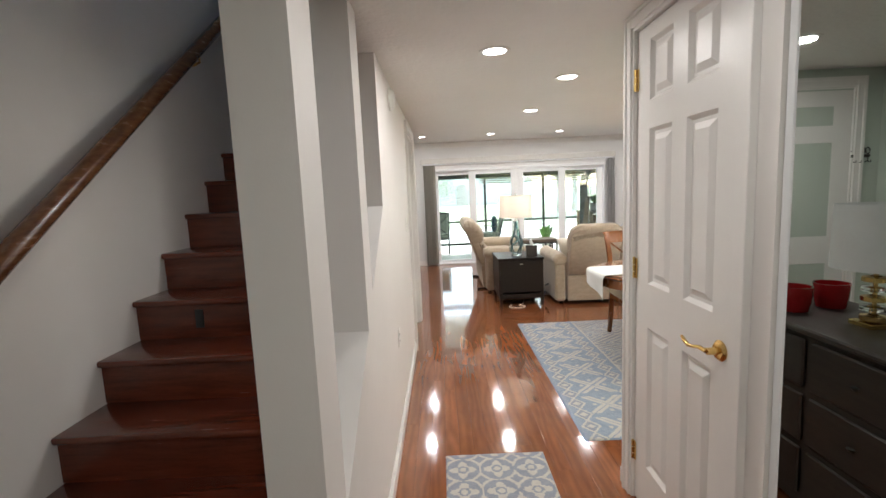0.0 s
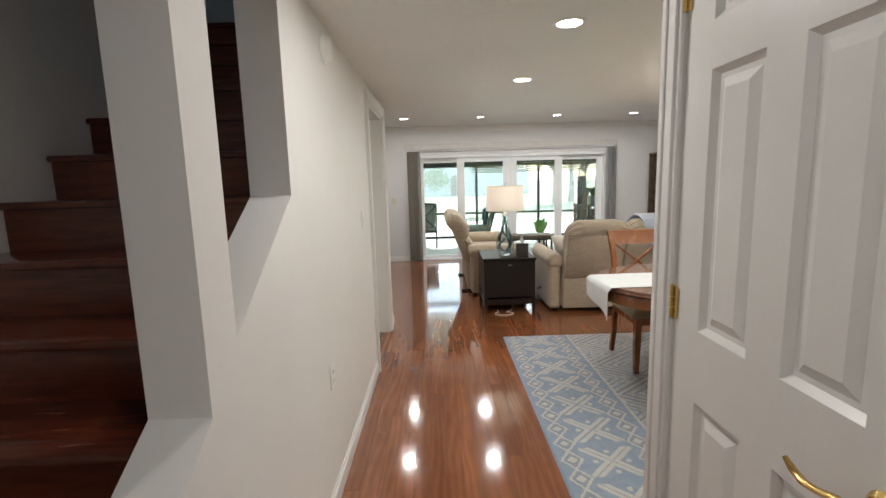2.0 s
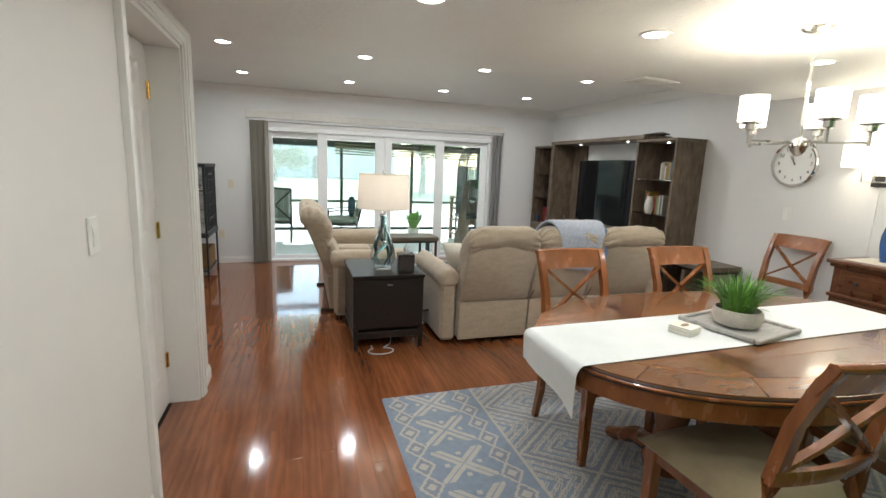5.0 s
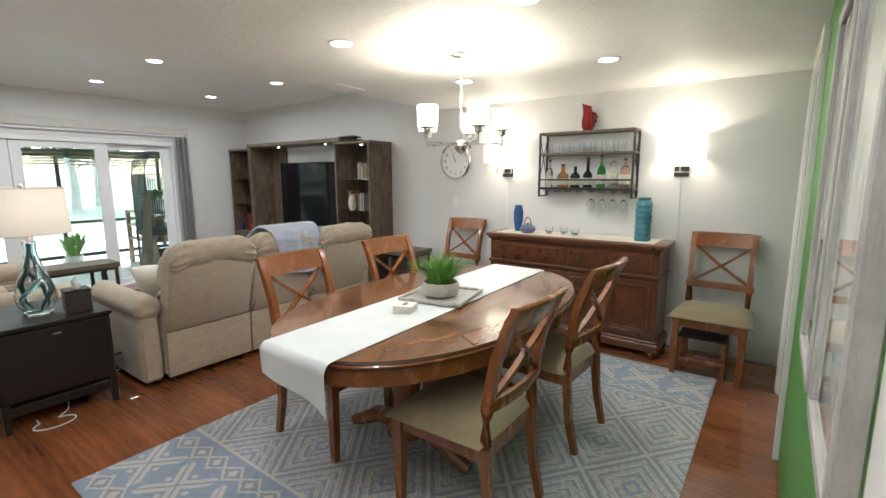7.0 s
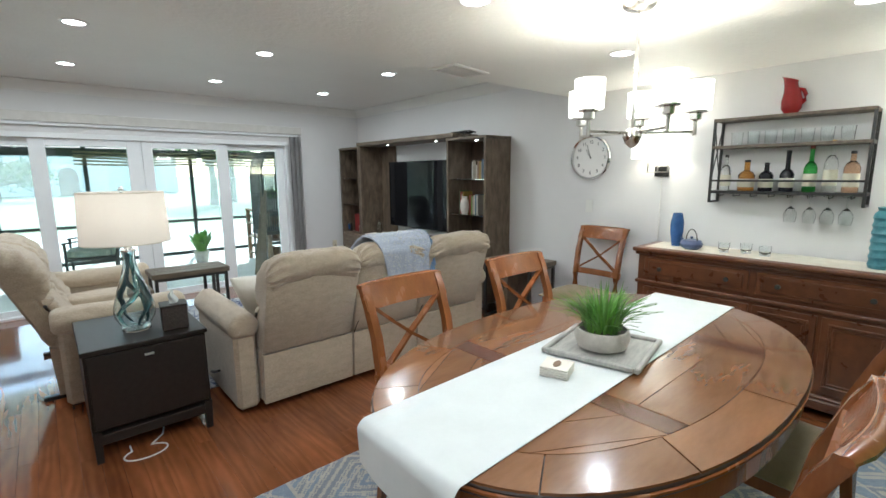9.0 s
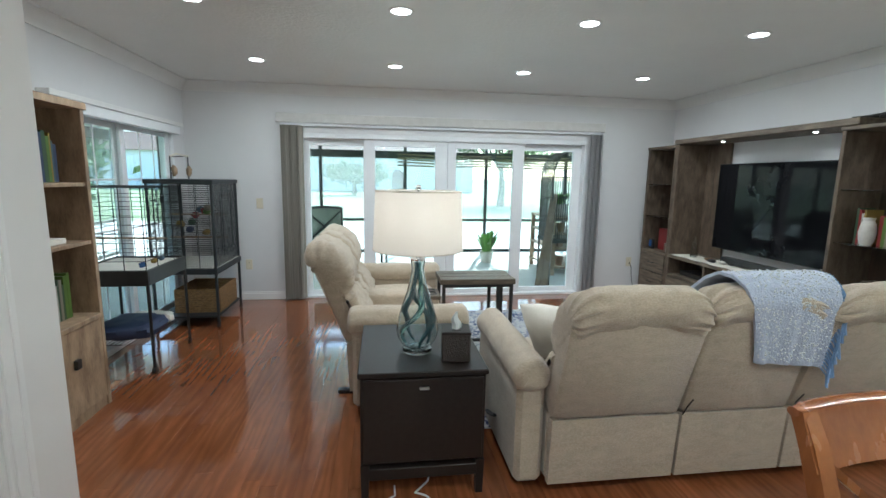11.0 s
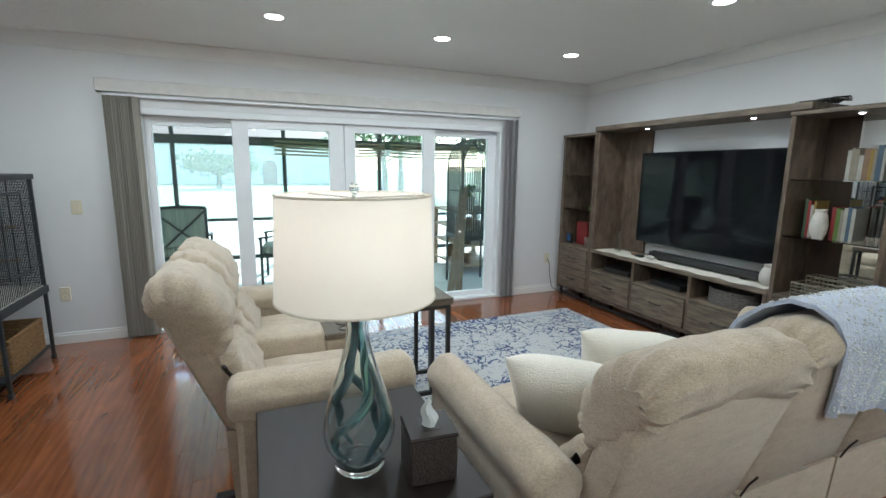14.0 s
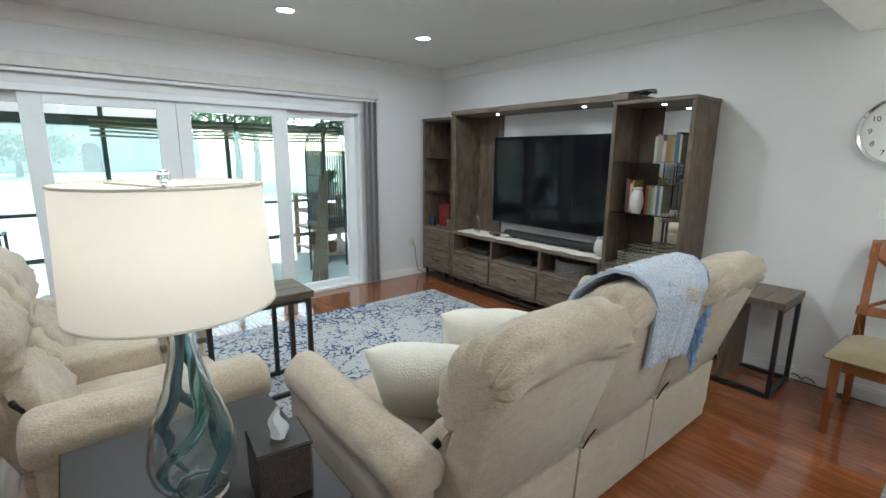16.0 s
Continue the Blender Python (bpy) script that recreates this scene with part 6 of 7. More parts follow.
metal_table("side_table", 1.245, 1.86, 7.25, 7.60, 0.652, "slim side table with reclaimed wood top and black metal frame")
mt = bpy.data.objects["side_table"]
for y in (-0.155, 0.155):
    part("leg", bx(0.155, 0.18, y - 0.0125, y + 0.0125, 0.038, 0.584), M["black"], mt)
et = metal_table("end_table", 3.93, 4.36, 5.42, 6.02, 0.625, "grey wood and black metal end table beside the sofa")
part("panel", bx(-0.19, 0.19, -0.02, 0.02, 0.04, 0.55, 0.003), M["grey_oak_up"], et)
solo("coiled_cable", tube([(4.36 + 0.03 * math.cos(i * 0.7), 5.30 + 0.0 + 0.008 * i, 0.02 + 0.05 * abs(math.sin(i * 0.35))) for i in range(16)], 0.004, 6), M["cord"], "black cable coiled against the baseboard", "cable")


# ---------------------------------------------------------------- books
def book_row(origin, axis, face, n, heights, depths, seed, group, lean=0.0, gap=0.001):
    """Upright books side by side along axis ('x' or 'y'); face: the way their spines look (unit x or y)."""
    random.seed(seed)
    s = 0.0
    for k in range(n):
        th, h, d = random.uniform(0.011, 0.030), random.uniform(*heights), random.uniform(*depths)
        mt = M["book%d" % random.randrange(10)]
        b = bmesh.new()
        if axis == "y":
            x0, x1 = sorted((0, -face * d))
            bx(x0, x1, s, s + 0.002, 0, h, 0, b)
            bx(x0, x1, s + th - 0.002, s + th, 0, h, 0, b)
            q0, q1 = sorted((0, -face * 0.003))
            bx(q0, q1, s + 0.002, s + th - 0.002, 0, h, 0, b)
            p0, p1 = sorted((-face * 0.003, -face * (d - 0.004)))
            pg = bx(p0, p1, s + 0.002, s + th - 0.002, 0.003, h - 0.003)
        n0 = len(b.faces)
        merge(b, pg)
        b.faces.ensure_lookup_table()
        for f in b.faces[n0:]:
            f.material_index = 1
        o = solo("book", b, [mt, M["paper"]], "upright hardback book on a shelf", "book", group, at=origin)
        s += th + gap
    return s


# ---------------------------------------------------------------- entertainment centre
e = thing("entertainment_center", XE - 0.005, 0, 0, 0, "weathered grey-brown wood wall unit with towers, bridge and drawers", "wall unit")
W, U = M["grey_oak"], M["grey_oak_up"]
D = -0.385
# media stand
b = bx(D, 0, 6.69, 8.545, 0.60, 0.635, 0.004)
part("stand_top", b, W, e)
part("stand_base", bx(D + 0.01, 0, 6.69, 8.545, 0.10, 0.13, 0.003), W, e)
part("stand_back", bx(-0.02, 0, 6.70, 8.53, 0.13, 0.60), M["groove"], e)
part("bay_floor", bx(D + 0.008, -0.02, 6.70, 8.53, 0.395, 0.415), W, e)
for y in (6.69, 7.30, 7.92, 8.515):
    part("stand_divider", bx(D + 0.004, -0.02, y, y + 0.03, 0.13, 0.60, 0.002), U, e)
for y0, y1 in ((6.725, 7.295), (7.335, 7.915), (7.955, 8.51)):
    dr = part("drawer", bx(D - 0.012, D + 0.01, y0, y1, 0.14, 0.39, 0.004), W, e)
    part("handle", tube([(D - 0.012, (y0 + y1) / 2 - 0.06, 0.28), (D - 0.032, (y0 + y1) / 2 - 0.055, 0.28), (D - 0.032, (y0 + y1) / 2 + 0.055, 0.28), (D - 0.012, (y0 + y1) / 2 + 0.06, 0.28)], 0.005, 8), M["black"], dr, "black bar handle")
part("plinth_rail", bx(D + 0.03, D + 0.055, 6.12, 9.06, 0.02, 0.045, 0.002), M["black"], e)
for y in (6.12, 6.70, 7.6, 8.53, 9.05):
    part("metal_leg", bx(D + 0.03, D + 0.055, y - 0.0125, y + 0.0125, 0, 0.10), M["black"], e)
    part("metal_leg", bx(-0.05, -0.025, y - 0.0125, y + 0.0125, 0, 0.10), M["black"], e)
# towers
for y0, y1 in ((6.085, 6.685), (8.55, 9.085)):
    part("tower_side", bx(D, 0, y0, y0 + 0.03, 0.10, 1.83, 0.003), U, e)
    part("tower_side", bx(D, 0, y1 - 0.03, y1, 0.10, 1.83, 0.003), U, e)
    part("tower_top", bx(D - 0.008, 0, y0 - 0.008, y1 + 0.008, 1.83, 1.858, 0.004), W, e)
    part("tower_floor", bx(D + 0.004, 0, y0 + 0.03, y1 - 0.03, 0.60, 0.625), W, e)
    if y0 > 8:
        part("tower_back", bx(-0.018, -0.004, y0 + 0.03, y1 - 0.03, 0.625, 1.83), M["brown_back"], e)
    else:
        part("mirror_back", bx(-0.018, -0.004, y0 + 0.03, y1 - 0.22, 0.625, 1.83), M["mirror"], e, "mirrored back panel")
        part("tower_back", bx(-0.018, -0.004, y1 - 0.22, y1 - 0.03, 0.625, 1.83), M["brown_back"], e)
    for z in (1.03, 1.41):
        part("glass_shelf", bx(D + 0.02, -0.02, y0 + 0.032, y1 - 0.032, z, z + 0.007), M["clear"], e, "clear glass shelf")
    for z0, z1 in ((0.13, 0.365), (0.375, 0.595)):
        dr = part("drawer", bx(D - 0.012, D + 0.01, y0 + 0.035, y1 - 0.035, z0, z1, 0.004), W, e)
        part("handle", tube([(D - 0.012, (y0 + y1) / 2 - 0.05, (z0 + z1) / 2), (D - 0.032, (y0 + y1) / 2 - 0.045, (z0 + z1) / 2), (D - 0.032, (y0 + y1) / 2 + 0.045, (z0 + z1) / 2), (D - 0.012, (y0 + y1) / 2 + 0.05, (z0 + z1) / 2)], 0.005, 8), M["black"], dr, "black bar handle")
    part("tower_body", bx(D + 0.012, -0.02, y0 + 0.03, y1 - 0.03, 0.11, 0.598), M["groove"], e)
# bridge, with a side panel by the far tower
part("bridge", bx(D - 0.02, -0.004, 6.56, 8.56, 1.862, 1.91, 0.005), W, e)
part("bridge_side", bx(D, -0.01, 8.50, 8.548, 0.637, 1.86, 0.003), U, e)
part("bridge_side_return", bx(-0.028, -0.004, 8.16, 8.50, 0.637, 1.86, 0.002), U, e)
for y in (7.05, 8.05, 6.38):
    z = 1.828 if y < 6.5 else 1.86
    part("puck_light", lathe([(0, -0.004), (0.014, -0.004), (0.018, 0.0)], 18, at=(-0.22, y, z)), M["led"], e, "small lit puck light")
    area_light("puck", pose(XE - 0.225, y, z - 0.010), 0.03, 0.03, 0.4, LED, "DISK", 130)

tv = thing("television", XE - 0.12, 7.49, 1.205, 0, "large flat black television, switched off", "television")
part("bezel", bx(-0.012, 0.03, -0.685, 0.685, -0.437, 0.437, 0.003), M["black"], tv)
part("screen", bx(-0.015, -0.012, -0.678, 0.678, -0.428, 0.431), M["screen"], tv, "glossy dark screen")
part("wall_mount", bx(0.03, 0.115, -0.2, 0.2, -0.15, 0.15), M["black"], tv)
sb = thing("soundbar", XE - 0.20, 7.38, 0.642, 0, "long black soundbar in front of the television", "soundbar")
part("body", bx(-0.04, 0.04, -0.52, 0.52, 0.012, 0.072, 0.01, seg=2), M["black"], sb)
for y in (-0.4, 0.4):
    part("foot", bx(-0.03, 0.03, y - 0.02, y + 0.02, 0, 0.012), M["cord"], sb)
solo("lace_runner", sheet(40, 6, lambda u, v: (XE - 0.385 + 0.02 * math.sin(u * 38) * (v < 0.2) + 0.25 * v, 6.72 + 1.75 * u, 0.638 + 0.002 * math.sin(u * 50) * math.sin(v * 9)), 0.0015), M["cream"], "cream lace runner along the media stand", "table runner")
solo("ceramic_jug", lathe([(0, 0), (0.04, 0), (0.062, 0.03), (0.066, 0.07), (0.05, 0.115), (0.036, 0.135), (0.042, 0.155), (0.036, 0.155), (0.03, 0.13), (0, 0.03)], 22), M["bowl"], "small cream pottery jug on the media stand", "jug", at=(XE - 0.24, 6.78, 0.641))
solo("glass_decanter", lathe([(0, 0), (0.042, 0), (0.046, 0.02), (0.040, 0.12), (0.024, 0.16), (0.014, 0.165), (0.014, 0.19), (0.02, 0.195), (0.02, 0.215), (0, 0.217)], 4), M["smoke_glass"], "square dark glass decanter on the media stand", "decanter", at=(XE - 0.25, 8.28, 0.641))
for k, (y, x, m) in enumerate(((8.05, -0.25, "book6"), (7.96, -0.28, "black"), (7.86, -0.24, "bowl"))):
    solo("figurine", puff(0, 0, 0.015, 0.03, 0.045, 0.016, 2.4, 0.25, seed=k, nu=14, nv=8), M[m], "small carved animal-like ornament on the lace runner", "ornament", "ornaments", at=(XE + x, y, 0.641))
bk = thing("round_basket", XE - 0.23, 7.03, 0.4155, 0, "oval grey wicker basket in the open bay", "basket")
b = bmesh.new()
for k in range(8):
    tube([(0.12 * math.cos(a), 0.19 * math.sin(a), 0.012 + 0.015 * k + 0.003 * math.sin(a * 12 + k * math.pi)) for a in [i * math.pi / 18 for i in range(36)]], 0.008, 5, b, closed=True)
part("weave", b, M["grey_wicker"], bk)
part("base", prism([(0.118 * math.cos(a), 0.188 * math.sin(a)) for a in [i * math.pi / 12 for i in range(24)]], 0.0, 0.006, axis="z"), M["grey_wicker"], bk)
for y, m in ((8.22, "black"), (7.62, "cord")):
    mb = thing("media_box", XE - 0.20, y, 0.4155, 0, "flat black media player in an open bay", "media player", "media players")
    part("case", bx(-0.12, 0.12, -0.17, 0.17, 0.006, 0.055, 0.004), M[m], mb)
    for q in (-0.12, 0.12):
        part("foot", bx(-0.08, 0.08, q - 0.015, q + 0.015, 0, 0.006), M["cord"], mb)


def open_basket(x, y, z, hx, hy, h, material, label):
    o = thing("wire_basket", x, y, z, 0, label, "basket", "baskets on the wall unit")
    b = None
    for k in range(5):
        zz = 0.006 + (h - 0.008) * k / 4
        b = tube([(-hx, -hy, zz), (hx, -hy, zz), (hx, hy, zz), (-hx, hy, zz)], 0.004 if k < 4 else 0.006, 5, b, closed=True)
    part("rims", b, material, o)
    b = None
    for k in range(13):
        f = -1 + 2 * k / 12
        for p, q in (((-hx, f * hy), (hx, f * hy)),):
            b = tube([(p[0], p[1], h), (p[0], p[1], 0.006), (q[0], q[1], 0.006), (q[0], q[1], h)], 0.003, 5, b)
    part("wires", b, material, o)


open_basket(XE - 0.26, 6.37, 0.6255, 0.085, 0.2, 0.10, M["silver"], "woven silver metal basket on the tower floor")
open_basket(XE - 0.11, 6.42, 0.6255, 0.055, 0.16, 0.13, M["silver"], "second woven silver basket behind the first")
open_basket(XE - 0.23, 8.66, 0.6255, 0.08, 0.07, 0.10, M["silver"], "small woven basket in the far tower")
book_row((XE - 0.285, 6.30, 1.0375), "y", -1, 6, (0.19, 0.22), (0.12, 0.15), 11, "leather books on the tower shelf")
book_row((XE - 0.285, 6.52, 1.0375), "y", -1, 4, (0.20, 0.26), (0.12, 0.15), 14, "books on the tower shelf")
solo("white_vase", lathe([(0, 0), (0.03, 0), (0.045, 0.04), (0.05, 0.09), (0.04, 0.15), (0.03, 0.17), (0.036, 0.19), (0.028, 0.185), (0, 0.05)], 20), M["bowl"], "cream pottery vase between books on a glass shelf", "vase", at=(XE - 0.31, 6.475, 1.0375))
book_row((XE - 0.285, 6.20, 1.4175), "y", -1, 9, (0.15, 0.21), (0.12, 0.15), 21, "books on the top glass shelf")
book_row((XE - 0.27, 8.62, 1.4175), "y", -1, 4, (0.18, 0.24), (0.12, 0.15), 31, "books in the far tower")
solo("red_box", bx(-0.05, 0.05, -0.09, 0.09, 0, 0.26, 0.004), M["book1"], "tall red box file in the far tower", "box", at=(XE - 0.20, 8.86, 0.6255))
solo("green_book", bx(-0.07, 0.07, -0.05, 0.05, 0, 0.035, 0.003), M["book9"], "green book lying flat on a glass shelf", "book", at=(XE - 0.22, 8.68, 1.0375))
dc = thing("digital_clock", XE - 0.30, 9.0, 0.6255, 0, "small blue digital clock in the far tower", "clock")
part("case", bx(-0.02, 0.02, -0.035, 0.035, 0, 0.12, 0.006), M["black"], dc)
part("display", bx(-0.022, -0.0195, -0.026, 0.026, 0.03, 0.105), M["blue_glass"], dc, "blue display")
cb = thing("cable_bundle", XE - 0.2, 6.62, 1.911, 0, "tangle of black cables on top of the wall unit", "cable")
random.seed(9)
for k in range(4):
    part("cable", tube([(0.10 * math.sin(i * 0.9 + k), -0.16 + 0.02 * i + 0.05 * math.sin(i * 1.3 + k), 0.005 + 0.018 * abs(math.sin(i * 0.7 + k * 1.3))) for i in range(16)], 0.004, 6), M["cord"], cb)
solo("power_cord", tube([(3.955, YN - 0.012, 0.42), (3.98, YN - 0.03, 0.36), (4.0, YN - 0.025, 0.2), (4.03, YN - 0.03, 0.06), (4.10, YN - 0.05, 0.02)], 0.004, 6), M["cord"], "black power cord hanging from the wall socket", "cord")

# ---------------------------------------------------------------- bookcase
k = thing("bookcase", XW + 0.005, 0, 0, 0, "light tan oak bookcase with open shelves over two doors", "bookcase")
T = M["tan_oak"]
BX = 0.425
Y0, YM, Y1 = 5.78, 6.27, 6.735
for y0, y1, z0 in ((Y0, Y0 + 0.03, 0), (Y1 - 0.03, Y1, 0), (YM - 0.012, YM + 0.012, 0.60)):
    part("upright", bx(0, BX, y0, y1, z0, 1.80, 0.002), T, k)
part("top", bx(0, BX + 0.012, Y0 - 0.01, Y1 + 0.01, 1.80, 1.84, 0.003), T, k)
part("sill", bx(0, BX + 0.008, Y0 + 0.03, Y1 - 0.03, 0.57, 0.60, 0.003), T, k)
part("plinth", bx(0.02, BX - 0.01, Y0 + 0.03, Y1 - 0.03, 0, 0.06, 0.002), T, k)
part("back", bx(0, 0.012, Y0 + 0.03, Y1 - 0.03, 0.06, 1.80), M["brown_back"], k)
for y0, y1, zs in ((YM + 0.012, Y1 - 0.03, (1.035, 1.375)), (Y0 + 0.03, YM - 0.012, (0.93, 1.40))):
    for z in zs:
        part("shelf", bx(0.012, BX - 0.01, y0, y1, z - 0.011, z + 0.011, 0.002), T, k)
for y0, y1, h in ((Y0 + 0.033, YM - 0.002, 0.42), (YM + 0.002, Y1 - 0.033, 0.06)):
    dr = part("door", bx(BX - 0.02, BX - 0.001, y0, y1, 0.065, 0.565, 0.002), T, k)
    yk = y0 + 0.17
    b = bx(BX - 0.001, BX + 0.022, yk - 0.02, yk + 0.02, 0.345, 0.40, 0.003)
    part("knob", b, M["black"], dr, "square black knob")
book_row((XW + 0.33, 6.43, 1.387), "y", 1, 9, (0.20, 0.28), (0.16, 0.2), 41, "books in the bookcase")
book_row((XW + 0.33, 6.40, 0.601), "y", 1, 11, (0.20, 0.30), (0.16, 0.2), 43, "books in the bookcase")
book_row((XW + 0.33, 6.02, 0.942), "y", 1, 6, (0.22, 0.30), (0.16, 0.2), 44, "books in the bookcase")
book_row((XW + 0.33, 6.02, 0.601), "y", 1, 5, (0.18, 0.26), (0.16, 0.2), 47, "books in the bookcase")
solo("flat_book", bx(-0.09, 0.09, -0.07, 0.07, 0, 0.03, 0.002), M["paper"], "pale book lying flat on a shelf", "book", at=(XW + 0.28, 6.50, 1.0465))
solo("router_box", bx(-0.09, 0.09, -0.13, 0.13, 0, 0.035, 0.005), M["black"], "flat black box on top of the bookcase", "box", at=(XW + 0.28, 6.28, 1.8405))


# ---------------------------------------------------------------- bird cages
def bar_panel(p0, du, dv, nu, r=0.0018, cross=(), bm=None):
    """Parallel bars along dv, spaced along du, with cross wires at fractions of dv."""
    p0, du, dv = Vector(p0), Vector(du), Vector(dv)
    for i in range(nu + 1):
        a = p0 + du * (i / nu)
        bm = tube([a, a + dv], r, 4, bm)
    for f in cross:
        bm = tube([p0 + dv * f, p0 + dv * f + du], r * 1.2, 4, bm)
    return bm


def caster(parent, x, y):
    b = lathe([(0.012, 0.045), (0.012, 0.06)], 10, at=(x, y, 0))
    tube([(x - 0.012, y, 0.022), (x + 0.012, y, 0.022)], 0.022, 14, b)
    part("caster", b, M["black"], parent, "black caster wheel")


g = thing("bird_cage", -1.12, 7.465, 0, 0, "black wire bird cage with tray on a wheeled stand", "bird cage", "bird cages")
hx, hy = 0.255, 0.305
for sx in (-1, 1):
    for sy in (-1, 1):
        part("leg", tube([(sx * (hx + 0.005), sy * (hy + 0.004), 0.05), (sx * hx, sy * hy, 0.74)], 0.011, 8), M["black"], g)
        caster(g, sx * (hx + 0.005), sy * (hy + 0.004))
b = bx(-hx - 0.01, hx + 0.01, -hy - 0.01, hy + 0.01, 0.655, 0.665)
for a0, a1, c0, c1 in ((-hx - 0.015, hx + 0.015, -hy - 0.015, -hy), (-hx - 0.015, hx + 0.015, hy, hy + 0.015), (-hx - 0.015, -hx, -hy, hy), (hx, hx + 0.015, -hy, hy)):
    bx(a0, a1, c0, c1, 0.655, 0.765, 0.003, b)
part("tray", b, M["black"], g)
part("bedding", bx(-hx, hx, -hy, hy, 0.70, 0.752), M["paper"], g, "pale tray lining")
Z0, Z1 = 0.765, 1.345
for x, y, dx, dy in ((hx, -hy, 0, 2 * hy), (-hx, -hy, 0, 2 * hy), (-hx, -hy, 2 * hx, 0), (-hx, hy, 2 * hx, 0)):
    part("bars", bar_panel((x, y, Z0), (0, 0, Z1 - Z0), (dx, dy, 0), 9, 0.003, (0, 0.28, 0.72, 1)), M["black"], g)
part("roof_bars", bar_panel((-hx, -hy, Z1), (2 * hx, 0, 0), (0, 2 * hy, 0), 8, 0.003, cross=(0, 0.5, 1)), M["black"], g)
part("shelf_wires", bar_panel((-hx, -hy, 0.22), (2 * hx, 0, 0), (0, 2 * hy, 0), 16, cross=(0, 0.5, 1)), M["black"], g)
part("perch", tube([(-hx, 0.05, 0.95), (hx, 0.05, 0.95)], 0.008, 8), M["tan_oak"], g, "wooden perch")
for k, (y, m) in enumerate(((-0.12, "blue_glass"), (0.06, "book3"), (0.18, "book8"))):
    part("toy", puff(0.14, y, 0.772, 0.022, 0.03, 0.02, 2.2, 0.2, nu=10, nv=6, seed=k), M[m], g)
solo("folded_blanket", puff(0, 0, 0.06, 0.21, 0.21, 0.06, 3.5, 0.15, seed=6), M["book2"], "dark blue folded blanket on the cage stand's shelf", "blanket", at=(-1.12, 7.40, 0.223))
solo("rolled_towel", puff(0, 0, 0.05, 0.17, 0.06, 0.05, 3, 0.12, seed=8), M["pillow"], "rolled white towel on the cage stand's shelf", "towel", at=(-1.10, 7.66, 0.223))

g = thing("bird_cage", -1.03, 8.525, 0, 0, "large dark grey wrought-iron bird cage on casters with play top", "bird cage", "bird cages")
hx, hy = 0.275, 0.345
IR = M["iron"]
for sx in (-1, 1):
    for sy in (-1, 1):
        part("post", bx(sx * hx - 0.011, sx * hx + 0.011, sy * hy - 0.011, sy * hy + 0.011, 0.05, 1.375, 0.002), IR, g)
        caster(g, sx * hx, sy * hy)
part("deck", bx(-hx - 0.02, hx + 0.02, -hy - 0.02, hy + 0.02, 0.52, 0.575, 0.004), IR, g)
part("tray_liner", bx(-hx, hx, -hy, hy, 0.575, 0.582), M["paper"], g, "pale tray lining")
part("roof", bx(-hx - 0.02, hx + 0.02, -hy - 0.02, hy + 0.02, 1.355, 1.395, 0.004), IR, g)
part("lower_shelf", bx(-hx, hx, -hy, hy, 0.10, 0.115, 0.002), IR, g)
Z0, Z1 = 0.58, 1.355
part("bars", bar_panel((hx, -hy, Z0), (0, 2 * hy, 0), (0, 0, Z1 - Z0), 30, 0.0030, (0.2, 0.4, 0.6, 0.8)), IR, g)
part("bars", bar_panel((-hx, -hy, Z0), (0, 2 * hy, 0), (0, 0, Z1 - Z0), 30, 0.0030, (0.2, 0.4, 0.6, 0.8)), IR, g)
part("bars", bar_panel((-hx, -hy, Z0), (0, 0, Z1 - Z0), (2 * hx, 0, 0), 40, 0.0030, (0.25, 0.5, 0.75)), IR, g)
part("bars", bar_panel((-hx, hy, Z0), (0, 0, Z1 - Z0), (2 * hx, 0, 0), 40, 0.0030, (0.25, 0.5, 0.75)), IR, g)
dr = part("cage_door", bx(hx + 0.004, hx + 0.012, -0.16, -0.14, 0.72, 1.28), IR, g)
part("door_stile", bx(hx + 0.004, hx + 0.012, 0.14, 0.16, 0.72, 1.28), IR, dr)
for z in (0.72, 1.26):
    part("door_rail", bx(hx + 0.004, hx + 0.012, -0.14, 0.14, z, z + 0.02), IR, dr)
random.seed(12)
for k in range(9):
    m = M["book%d" % (1, 3, 8, 9, 2, 0, 4, 3, 1)[k]]
    part("toy", puff(random.uniform(-0.1, 0.22), random.uniform(-0.24, 0.24), random.uniform(0.85, 1.2), 0.035, 0.045, 0.03, 2.2, 0.3, nu=10, nv=6, seed=k), m, g)
for z in (0.82, 1.05):
    part("perch", tube([(-hx, 0.05, z), (hx, 0.05, z)], 0.009, 8), M["tan_oak"], g, "wooden perch")
pt = part("play_frame", tube([(-0.12, -0.2, 1.395), (-0.12, -0.2, 1.60), (-0.12, 0.2, 1.62), (-0.12, 0.2, 1.395)], 0.006, 8), IR, g)
part("rope_perch", tube([(-0.12, -0.2, 1.60), (-0.12, -0.06, 1.632), (-0.12, 0.08, 1.622), (-0.12, 0.2, 1.62)], 0.010, 8), M["cream"], pt)
for y in (-0.17, 0.16):
    part("hanging_toy", puff(-0.10, y, 1.47, 0.025, 0.03, 0.05, 2.2, 0.3, nu=10, nv=8, seed=y), M["tan_oak"], pt)
w = thing("wicker_basket", -0.98, 8.55, 0.1155, 0, "rectangular tan wicker basket under the cage", "basket")
b = None
